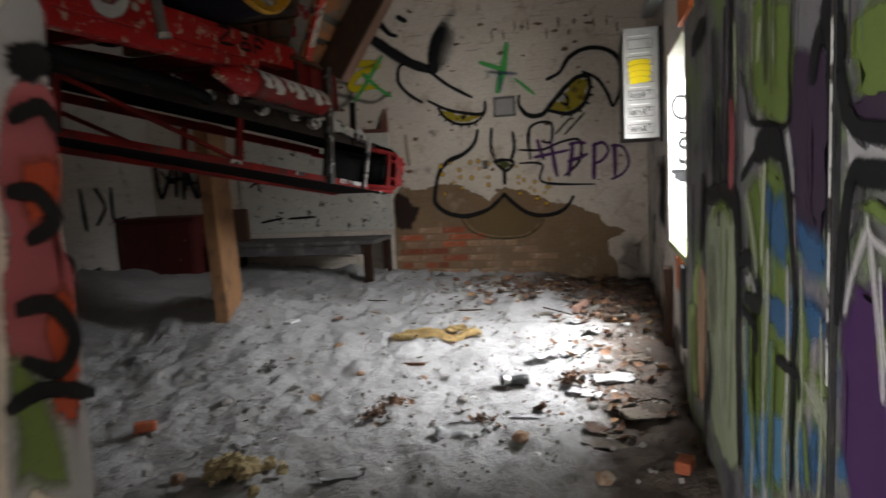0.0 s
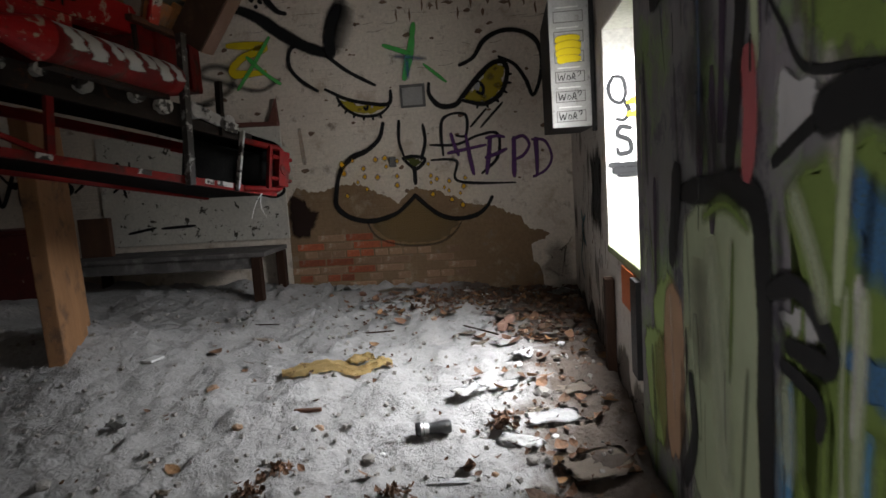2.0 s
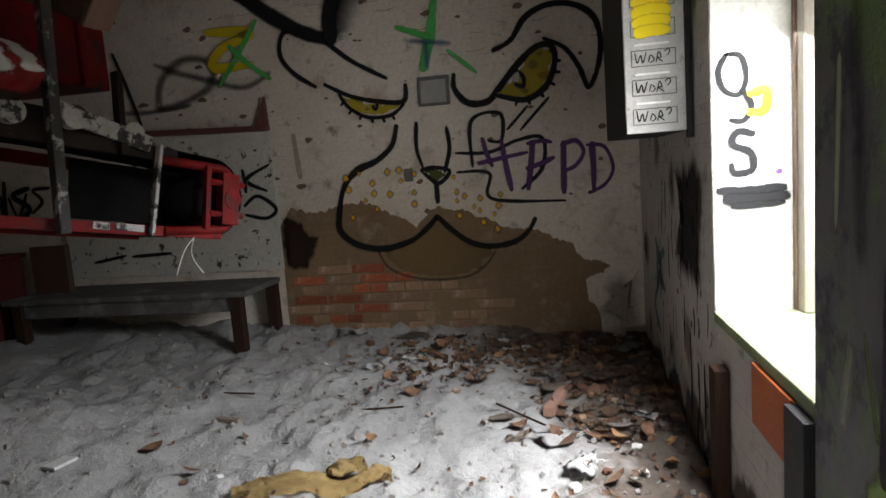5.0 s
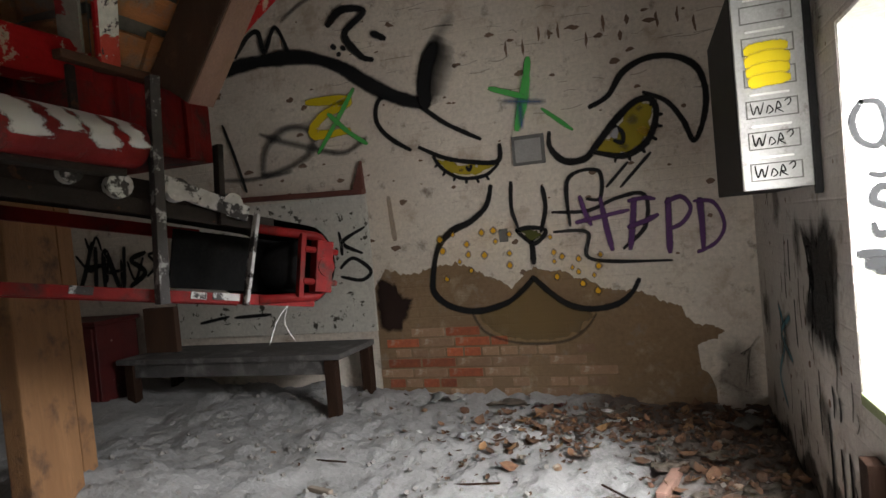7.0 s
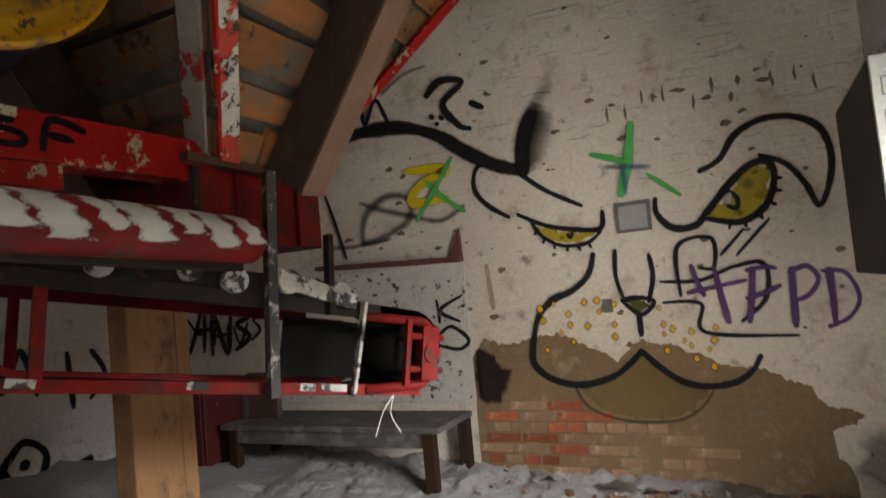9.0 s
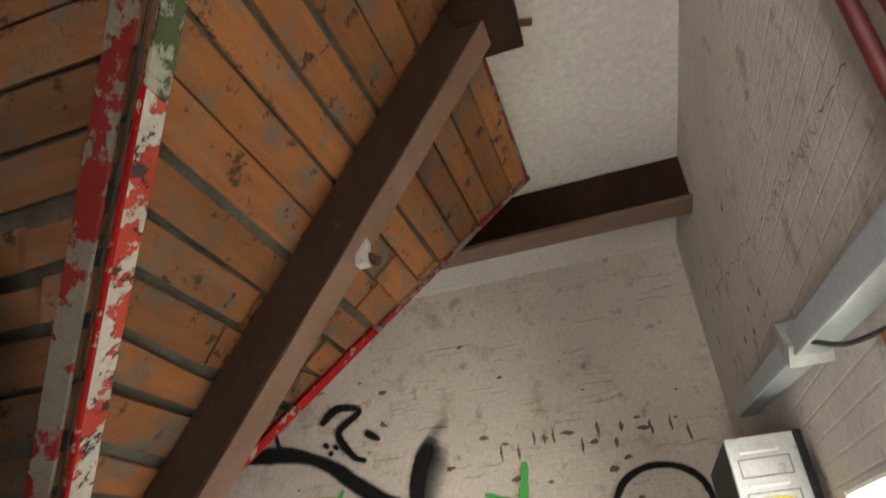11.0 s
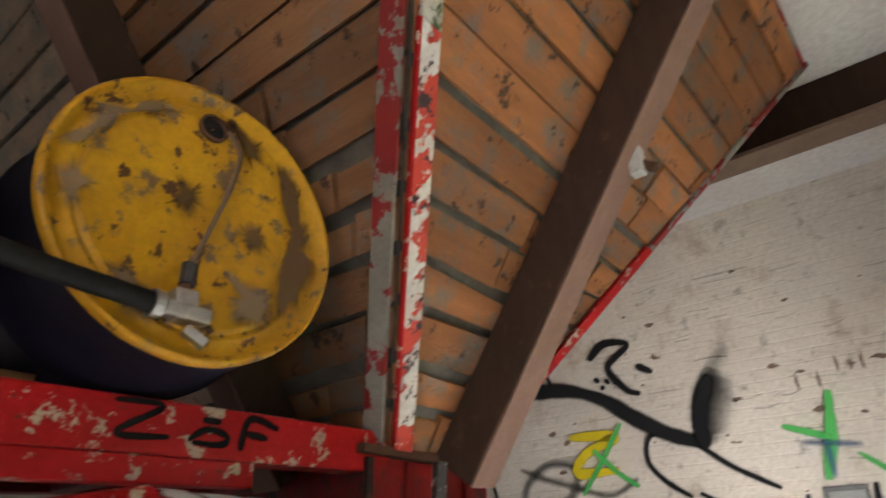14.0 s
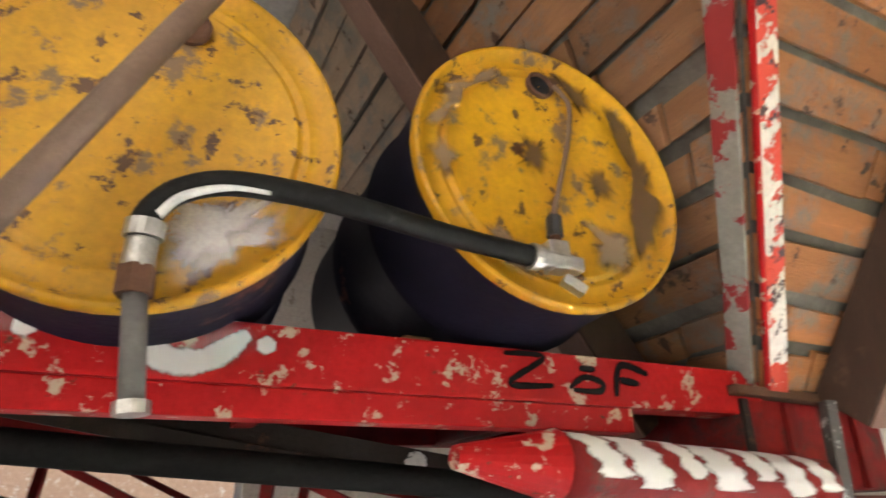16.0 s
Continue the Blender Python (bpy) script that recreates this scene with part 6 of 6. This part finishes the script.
part("elbow", rod(spline([at_lid(m1, 0.045, -0.285, 0.02), at_lid(m1, 0.047, -0.275, 0.05), at_lid(m1, 0.047, -0.235, 0.055)]), 0.022, 12), M["bright_metal"], lid1, "metal elbow splashed white", smooth=True)
part("pipe_nut", rod([at_lid(m1, 0.047, -0.275, 0.05), at_lid(m1, 0.049, -0.315, 0.05)], 0.026, 6), M["rust"], lid1)
part("drain_pipe", rod([at_lid(m1, 0.049, -0.30, 0.05), at_lid(m1, 0.072, -0.465, 0.05)], 0.017, 12), M["grey_box"], lid1, "short grey drain pipe", smooth=True)
part("pipe_end", rod([at_lid(m1, 0.071, -0.455, 0.05), at_lid(m1, 0.073, -0.472, 0.05)], 0.023, 8), M["bright_metal"], lid1)
LIFT[0] = 0.022


def on_lid1(u, v):
    return tuple(m1 @ V((LIFT[0], u, v)))


part("white_splash", field([(0.06, -0.24), (0.10, -0.17), (0.17, -0.19), (0.25, -0.12), (0.25, -0.18), (0.16, -0.26), (0.09, -0.285)], on_lid1, RNG, 0.014, 0.06), P["mist"], lid1)
LIFT[0] = 0.024
part("white_splash", field([(0.04, -0.26), (0.05, -0.12), (0.16, -0.13), (0.24, -0.08), (0.22, -0.20), (0.10, -0.285)], on_lid1, RNG, 0.02, 0.07), P["mist"], lid1)
hose = thing("rubber_hose", at_lid(m1, 0.06, -0.245, 0.055), "black rubber hose linking the taps of the two drums", "hose")
part("hose_run", rod(spline([at_lid(m1, 0.047, -0.235, 0.055), at_lid(m1, 0.047, -0.20, 0.06), at_lid(m1, 0.078, -0.155, 0.06), at_lid(m1, 0.145, -0.124, 0.058), at_lid(m1, 0.25, -0.118, 0.055), at_lid(m1, 0.36, -0.124, 0.05),
                             at_lid(m2, -0.27, -0.235, 0.045), at_lid(m2, -0.08, -0.243, 0.038)], 8), 0.020, 14), M["hose"], hose, smooth=True)
part("white_splash", rod(spline([at_lid(m1, 0.060, -0.20, 0.070), at_lid(m1, 0.088, -0.163, 0.070), at_lid(m1, 0.150, -0.135, 0.068), at_lid(m1, 0.21, -0.131, 0.066)], 6), 0.009, 10, None, 0.005), M["paper"], hose, "splash of white paint", smooth=True)
part("hose_clamp", rod([at_lid(m1, 0.047, -0.232, 0.055), at_lid(m1, 0.047, -0.208, 0.058)], 0.027, 16), M["bright_metal"], hose, "metal hose clamp")
part("hose_clamp", rod([at_lid(m2, -0.105, -0.243, 0.039), at_lid(m2, -0.085, -0.243, 0.038)], 0.026, 16), M["bright_metal"], hose, "metal hose clamp")
solo("loose_pipe", rod([V((-1.646, -4.255, 1.50)), V((-1.737, -3.872, 2.44))], 0.021, 14), M["pipe_brown"], "rusty brown pipe leaning across the drum", "pipe", smooth=True)

# ---- bricks showing where the render has come off ----
rngb = random.Random(21)


def brick_mesh(w, h, d):
    bm = box((-w / 2, -d, -h / 2), (w / 2, 0, h / 2), 0)
    bmesh.ops.bevel(bm, geom=bm.edges[:], offset=0.004, segments=1, affect="EDGES")
    return bm


BRICKS = {}
for key, w in (("long", 0.226), ("short", 0.106)):
    for mat in ("brick", "dull_brick"):
        me = bpy.data.meshes.new("brick_" + key)
        bm = brick_mesh(w, 0.054, 0.010)
        bm.to_mesh(me)
        bm.free()
        me.materials.append(M[mat])
        BRICKS[key, mat] = me
for row in range(8):
    z = 0.035 + row * 0.0667
    x = -2.34 + (0.06 if row % 2 else 0.0)
    short_row = row in (1, 4)
    while x < -0.62:
        key = "short" if short_row or rngb.random() < 0.12 else "long"
        w = 0.226 if key == "long" else 0.106
        cx = x + w / 2
        reach = 1.0 - ((cx + 1.92) / 0.44) ** 2 - ((z - 0.27) / 0.22) ** 2
        if reach + rngb.uniform(-0.45, 0.25) > 0:
            ob = new("brick", BRICKS[key, "brick" if rngb.random() < 0.5 else "dull_brick"])
            ob.parent = wall_back
            ob.location = (cx, -0.0035 + rngb.uniform(0.0, 0.002), z)
        elif z < 0.36 and cx < -0.9 and rngb.random() < 0.55:
            ob = new("brick", BRICKS[key, "dull_brick"])
            ob.parent = wall_back
            ob.location = (cx, 0.0015 + rngb.uniform(0.0, 0.002), z)
        x += w + 0.013

# ---- litter on the sand ----
rngl = random.Random(44)


def sheet(w, l, crumple, seed, nx=9, ny=9):
    """A crumpled sheet with a torn outline, lying flat round its origin."""
    bm = bmesh.new()
    rows = []
    for j in range(ny):
        row = []
        for i in range(nx):
            u, v = i / (nx - 1) - 0.5, j / (ny - 1) - 0.5
            q = V((u * 3 + seed, v * 3 - seed, seed * 1.7))
            edge = 1 + 0.22 * noise.noise(q * 1.6)
            row.append(bm.verts.new((u * w * edge, v * l * edge, crumple * (noise.noise(q * 1.2) + 0.5 * noise.noise(q * 3.1)) + crumple * 0.5)))
        rows.append(row)
    for a, b in zip(rows, rows[1:]):
        for i in range(nx - 1):
            bm.faces.new((a[i], a[i + 1], b[i + 1], b[i]))
    bmesh.ops.solidify(bm, geom=bm.faces[:], thickness=0.0015)
    return bm


def lay(bm, x, y, turn, lift=0.0):
    bmesh.ops.transform(bm, matrix=Matrix.Translation((x, y, rough_z(x, y) + 0.006 + lift)) @ Matrix.Rotation(radians(turn), 4, "Z"), verts=bm.verts)
    return bm


for x, y, w, l, turn, cr, mat, label in (
        (-0.52, -1.50, 0.22, 0.16, 20, 0.014, "paper", "torn white paper lying on the sand"), (-0.64, -2.10, 0.24, 0.15, -15, 0.012, "paper", "torn white paper lying on the sand"),
        (-0.36, -2.42, 0.24, 0.14, 10, 0.012, "paper", "white paper sheet by the wall"), (-0.50, -2.62, 0.20, 0.10, -35, 0.02, "paper", "curled white paper on dark soil"),
        (-0.74, -2.20, 0.16, 0.10, 40, 0.012, "paper", "scrap of white paper on the sand"), (-0.45, -1.72, 0.16, 0.12, 60, 0.016, "paper", "scrap of white paper on the sand"),
        (-0.24, -2.15, 0.18, 0.13, 25, 0.016, "card", "tan cardboard scrap by the wall"), (-0.22, -2.85, 0.26, 0.22, 15, 0.008, "card", "grey-brown cardboard sheet on the floor"),
        (-0.42, -3.15, 0.26, 0.16, -20, 0.008, "card", "dusty cardboard sheet on the floor"), (-1.50, -0.66, 0.26, 0.085, 28, 0.03, "paper", "white curled peel lying on the sand"),
        (-1.03, -3.18, 0.22, 0.13, 10, 0.03, "paper", "crumpled white paper on the sand"), (-2.03, -3.35, 0.15, 0.11, 10, 0.02, "paper", "crumpled white paper on the sand"),
        (-1.42, -3.62, 0.18, 0.09, 25, 0.012, "paper", "flat white paper scrap on the sand"), (-1.85, -0.10, 0.22, 0.12, 10, 0.04, "paper", "crumpled white paper against the wall"),
        (-1.45, -0.12, 0.26, 0.14, -10, 0.012, "card", "tan cardboard piece against the wall"), (-1.20, -0.22, 0.16, 0.06, 5, 0.012, "pipe_red", "dark red scrap in the litter"),
        (-1.08, -0.42, 0.24, 0.14, -10, 0.03, "stone", "grey rag among the leaves"), (-0.75, -2.93, 0.26, 0.05, 5, 0.01, "paper", "narrow pale strip on the floor"),
        (-2.30, -2.57, 0.10, 0.05, -15, 0.02, "bright_metal", "crumpled foil on the sand"), (-0.30, -0.75, 0.2, 0.14, 30, 0.02, "card", "cardboard scrap in the corner litter"),
        (-0.20, -1.15, 0.2, 0.16, 70, 0.02, "card", "cardboard scrap in the corner litter"), (-0.55, -0.95, 0.16, 0.12, 10, 0.02, "card", "cardboard scrap in the corner litter"),
        (-0.16, -0.45, 0.18, 0.14, 50, 0.03, "stone", "grey rag in the corner litter"), (-0.85, -0.25, 0.2, 0.12, -20, 0.02, "card", "cardboard scrap in the corner litter")):
    name = {"paper": "paper_scrap", "card": "cardboard_scrap", "stone": "rag", "bright_metal": "foil_scrap", "pipe_red": "red_scrap"}[mat]
    solo(name, lay(sheet(w, l, cr, rngl.uniform(0, 50)), x, y, turn), M[mat], label, "litter", "litter on the sand", smooth=True)

# cigarette packet lid and crushed can
solo("card_packet", lay(box((-0.035, -0.05, 0), (0.035, 0.05, 0.012), 0.002), -2.47, -1.95, -12), M["paper"], "small white packet lying on the sand", "packet")
can = thing("crushed_can", (-0.87, -2.57, rough_z(-0.87, -2.57)), "crushed dark can with a silver end on the sand", "can")
prof = [(-0.075, 0.002), (-0.075, 0.028), (-0.068, 0.034), (-0.04, 0.032), (-0.02, 0.024), (0.02, 0.029), (0.05, 0.033), (0.07, 0.033), (0.078, 0.027), (0.076, 0.002)]
mc = Matrix.Translation((-0.87, -2.57, rough_z(-0.87, -2.57) + 0.03)) @ Matrix.Rotation(radians(12), 4, "Z") @ Matrix.Diagonal((1, 1, 0.85, 1))
part("can_body", lathe(prof, 24, mc), M["black_plastic"], can, smooth=True)
part("can_band", lathe([(-0.052, 0.0345), (-0.018, 0.0265)], 24, mc), M["bright_metal"], can, "silver torn band", smooth=True)

# soiled cloth: a long twisted roll with a torn tail
cl = [(-1.74, -1.98), (-1.62, -1.94), (-1.48, -1.90), (-1.36, -1.86), (-1.26, -1.80), (-1.19, -1.77)]
bm = bmesh.new()
way = spline([(x, y, rough_z(x, y) + 0.006) for x, y in cl], 12)
rows = []
for i, p in enumerate(way):
    u = i / (len(way) - 1)
    wide = 0.018 + 0.062 * math.sin(min(1.0, 0.12 + u * 1.2) * math.pi * 0.85) + 0.014 * noise.noise((u * 9, 1, 2))
    row = []
    for k in range(19):
        s_ = k / 9 - 1
        fold = 0.030 * (1 - s_ * s_) + 0.020 * noise.noise((u * 5 + s_ * 0.8, s_ * 3.2, 2)) + 0.012 * noise.noise((u * 16, s_ * 6.5 + u * 4, 8))
        row.append(bm.verts.new(p + V((-0.35 * s_ * wide + 0.012 * noise.noise((u * 21, s_ * 2, 5)), s_ * wide * (1 + 0.25 * noise.noise((u * 13, s_, 4))), max(-0.004, fold)))))
    rows.append(row)
for a, b in zip(rows, rows[1:]):
    for k in range(18):
        bm.faces.new((a[k], a[k + 1], b[k + 1], b[k]))
bmesh.ops.solidify(bm, geom=bm.faces[:], thickness=0.004)
cloth = thing("cloth", (-1.45, -1.88, rough_z(-1.45, -1.88)), "soiled yellow cloth roll lying on the sand", "cloth")
part("roll", bm, M["cloth"], cloth, smooth=True)
part("torn_end", lay(sheet(0.14, 0.10, 0.035, 3.3), -1.36, -1.80, 30, 0.02), M["cloth"], cloth, smooth=True)

# sticks, stones and the loose plank
for x, y, l, w, turn, mat, label in ((-1.49, -2.34, 0.13, 0.018, 5, "rust", "short brown stick on the sand"), (-0.56, -1.18, 0.28, 0.05, 75, "pink_wood", "thin wooden slat among the leaves"),
                                     (-2.09, -1.35, 0.14, 0.03, -15, "card", "brown bark piece on the sand"), (-0.72, -1.30, 0.34, 0.008, -48, "timber", "thin dark twig on the sand"),
                                     (-1.40, -1.15, 0.22, 0.008, 10, "timber", "thin dark twig on the sand"), (-2.2, -1.1, 0.26, 0.008, -5, "timber", "thin dark twig on the sand"),
                                     (-2.55, -3.33, 0.10, 0.05, 30, "brick", "broken brick piece on the sand"), (-0.12, -3.45, 0.09, 0.06, 70, "brick", "broken red brick by the wall")):
    name = "stick" if w < 0.02 else ("wood_slat" if mat == "pink_wood" else ("bark_piece" if mat == "card" else "brick_piece"))
    t_ = min(w, 0.05)
    solo(name, lay(box((-l / 2, -w / 2, 0), (l / 2, w / 2, t_), t_ * 0.25), x, y, turn), M[mat], label, "debris", "debris on the sand")


def rubble(r, seed):
    bm = bmesh.new()
    bmesh.ops.create_icosphere(bm, subdivisions=2, radius=r)
    for v in bm.verts:
        v.co *= 1 + 0.35 * noise.noise(v.co * (1.6 / r) + V((seed, 0, 0)))
        v.co.z *= 0.65
    return bm


for i in range(46):
    x, y = (rngl.uniform(-0.75, -0.08), rngl.uniform(-3.4, -0.1)) if i % 2 else (rngl.uniform(-2.6, -0.2), rngl.uniform(-3.8, -0.2))
    solo("stone", lay(rubble(rngl.uniform(0.012, 0.04), i), x, y, rngl.uniform(0, 360)), M[rngl.choice(("stone", "paper", "dull_brick", "rust"))], "small broken stone lying on the floor", "stone", "stones on the floor")
bm = bmesh.new()
for i in range(60):
    a_, d_ = rngl.uniform(0, 6.3), abs(rngl.gauss(0, 0.08))
    r_ = rngl.uniform(0.012, 0.034)
    one = bmesh.ops.create_icosphere(bm, subdivisions=2, radius=r_, matrix=Matrix.Translation((d_ * math.cos(a_) * 1.3, d_ * math.sin(a_), 0.055 * math.exp(-(d_ / 0.09) ** 2))))
    for v in one["verts"]:
        v.co += V((noise.noise(v.co * 60), noise.noise(v.co * 60 + V((9, 0, 0))), noise.noise(v.co * 60 + V((0, 9, 0))))) * r_ * 0.7
solo("foam_lump", lay(bm, -1.82, -3.72, 0, -0.005), M["foam"], "clump of crumbly yellow foam on the sand", "foam")


def leaf_verts(bm, m, s, curl):
    """One dry leaf: a pointed oval folded along its rib and curled up."""
    rib = [bm.verts.new(m @ V((s * (k / 4 - 0.5) * 1.5, 0, curl * s * (abs(k - 2) / 2) ** 2))) for k in range(5)]
    for side in (-1, 1):
        rim = [bm.verts.new(m @ V((s * (k / 4 - 0.5) * 1.4, side * s * wd, curl * s * (0.35 + 0.5 * (abs(k - 2) / 2) ** 2)))) for k, wd in ((1, 0.42), (2, 0.52), (3, 0.34))]
        chain = [rib[0], *rim, rib[4]]
        for k in range(4):
            lo, hi = rib[k], rib[k + 1]
            a, b = chain[k], chain[k + 1]
            loop = [lo, hi, b, a]
            loop = [v for i, v in enumerate(loop) if v not in loop[:i]]
            if len(loop) > 2:
                bm.faces.new(loop if side == 1 else loop[::-1])


def leaf_spot():
    """Leaves gather in the corner under the window wall and thin out over the sand."""
    while True:
        x, y = rngl.uniform(-2.3, -0.03), rngl.uniform(-3.2, -0.03)
        w = math.exp(-((x + 0.28) / 0.32) ** 2) * (0.55 if y > -1.5 else 0.12) + 0.8 * math.exp(-((y + 0.5 - 0.35 * (x + 1.0)) / 0.28) ** 2 - ((x + 0.85) / 0.55) ** 2) + 0.008
        if rngl.random() < w:
            return x, y


for x, y in ((-1.43, -2.86), (-1.47, -3.08), (-0.95, -3.05), (-0.60, -2.52), (-0.56, -2.48)):
    bm = bmesh.new()
    for k in range(26):
        a_, d_ = rngl.uniform(0, 6.3), abs(rngl.gauss(0, 0.038))
        m = Matrix.Translation((d_ * math.cos(a_) * 1.5, d_ * math.sin(a_), rngl.uniform(0.0, 0.03) * math.exp(-(d_ / 0.05) ** 2))) @ Euler((rngl.uniform(-1, 1), rngl.uniform(-1, 1), rngl.uniform(0, 6.3))).to_matrix().to_4x4()
        leaf_verts(bm, m, rngl.uniform(0.012, 0.030), rngl.uniform(0.2, 0.9))
    for k in range(5):
        a_ = rngl.uniform(0, 6.3)
        rod([(-0.05 * math.cos(a_), -0.05 * math.sin(a_), 0.008), (0.0, 0.0, rngl.uniform(0.015, 0.035)), (0.06 * math.cos(a_ + 0.4), 0.06 * math.sin(a_ + 0.4), 0.006)], 0.0022, 5, bm)
    solo("soil_clump", lay(bm, x, y, rngl.uniform(0, 360)), M["leaf"], "dark clump of dry leaves and roots", "soil", "debris on the sand")

for i in range(230):
    x, y = leaf_spot()
    bm = bmesh.new()
    m = Matrix.Translation((x, y, rough_z(x, y) + 0.008 + rngl.uniform(0, 0.015))) @ Euler((rngl.uniform(-0.5, 0.5), rngl.uniform(-0.5, 0.5), rngl.uniform(0, 6.3))).to_matrix().to_4x4()
    leaf_verts(bm, m, rngl.uniform(0.028, 0.070), rngl.uniform(0.08, 0.5))
    solo("dry_leaf", bm, M["leaf_pale" if i % 5 == 0 else "leaf"], "curled dry brown leaf on the floor", "leaf", "dry leaves")
for i in range(46):
    x, y = leaf_spot()
    mat = rngl.choice(("paper", "card", "card", "stone"))
    name, label = {"paper": ("paper_scrap", "small torn white paper scrap among the leaves"), "card": ("cardboard_scrap", "small brown cardboard scrap among the leaves"), "stone": ("rag", "small grey rag scrap among the leaves")}[mat]
    solo(name, lay(sheet(rngl.uniform(0.04, 0.11), rngl.uniform(0.03, 0.07), 0.014, rngl.uniform(0, 50), 5, 5), x, y, rngl.uniform(0, 360), 0.008), M[mat], label, "litter", "litter on the sand")
bm = bmesh.new()
for i in range(1300):
    x, y = leaf_spot()
    m = Matrix.Translation((x, y, rough_z(x, y) + 0.004 + rngl.uniform(0, 0.008))) @ Euler((rngl.uniform(-0.7, 0.7), rngl.uniform(-0.7, 0.7), rngl.uniform(0, 6.3))).to_matrix().to_4x4()
    leaf_verts(bm, m, rngl.uniform(0.012, 0.03), rngl.uniform(0.1, 0.8))
solo("leaf_litter", bm, M["leaf"], "broken leaf crumbs scattered over the floor", "litter", kind="stuff")
bm = bmesh.new()
for i in range(900):
    x, y = rngl.uniform(-3.2, -0.1), rngl.uniform(-4.2, -0.1)
    r = rngl.uniform(0.003, 0.010)
    bmesh.ops.create_cube(bm, size=r * 2, matrix=Matrix.Translation((x, y, rough_z(x, y) + r * 0.6)) @ Euler((rngl.uniform(0, 3), rngl.uniform(0, 3), 0)).to_matrix().to_4x4())
solo("grit", bm, M["stone"], "small grit and crumbs over the sand", "grit", kind="stuff")

solo("rubber_pipe", rod(spline([(-2.12, -5.0, 1.47), (-2.12, -4.2, 1.425), (-2.13, -3.9, 1.41), (-2.12, -3.4, 1.385), (-2.2, -3.1, 1.37)]), 0.03, 12), M["rubber"],
     "thick black rubber pipe slung under the frame", "pipe", smooth=True)
# thorns along the eyelids, pupil and eye glints
LIFT[0] = -0.0245
for u, v, du, dv in ((-0.50, 1.70, 0.035, 0.02), (-0.478, 1.64, 0.04, 0.0), (-0.485, 1.58, 0.04, -0.008), (-0.51, 1.52, 0.03, -0.02), (-0.57, 1.465, 0.02, -0.03), (-0.64, 1.435, 0.005, -0.035), (-0.71, 1.43, -0.01, -0.03),
                     (-1.80, 1.52, -0.03, -0.02), (-1.76, 1.47, -0.02, -0.03), (-1.70, 1.43, -0.012, -0.03), (-1.63, 1.405, 0.0, -0.03), (-1.56, 1.40, 0.008, -0.03), (-1.50, 1.41, 0.015, -0.028)):
    part("thorn", stroke([(u, v), (u + du * 0.6, v + dv * 0.6), (u + du, v + dv)], 0.016, on_back, RNG), P["ink"], wall_back)
    LIFT[0] -= 0.0001
part("pupil", stroke([(-0.71, 1.61), (-0.665, 1.565), (-0.67, 1.51), (-0.715, 1.525)], 0.02, on_back, RNG), P["ink"], wall_back)
part("pupil", stroke([(-1.62, 1.475), (-1.605, 1.455), (-1.59, 1.48)], 0.02, on_back, RNG), P["ink"], wall_back)
LIFT[0] -= 0.0004
for k, (u, v, r) in enumerate(((-0.60, 1.63, 0.05), (-0.55, 1.56, 0.04), (-0.66, 1.48, 0.04), (-1.66, 1.46, 0.025), (-0.56, 1.69, 0.03))):
    part("eye_stain", field([(u + r, v), (u, v + r * 0.8), (u - r, v), (u, v - r * 0.7)], on_back, RNG, 0.008, r * 0.6, 4), P["amber_thin" if k % 2 else "grime_thin"], wall_back)
    LIFT[0] -= 0.0002
for pts in ([(-0.735, 1.56), (-0.70, 1.60), (-0.685, 1.57), (-0.70, 1.53)], [(-1.57, 1.475), (-1.555, 1.485), (-1.545, 1.475), (-1.555, 1.462)]):
    part("eye_glint", field(pts, on_back, RNG, 0.003, 0.01, 4), P["offwhite"], wall_back)
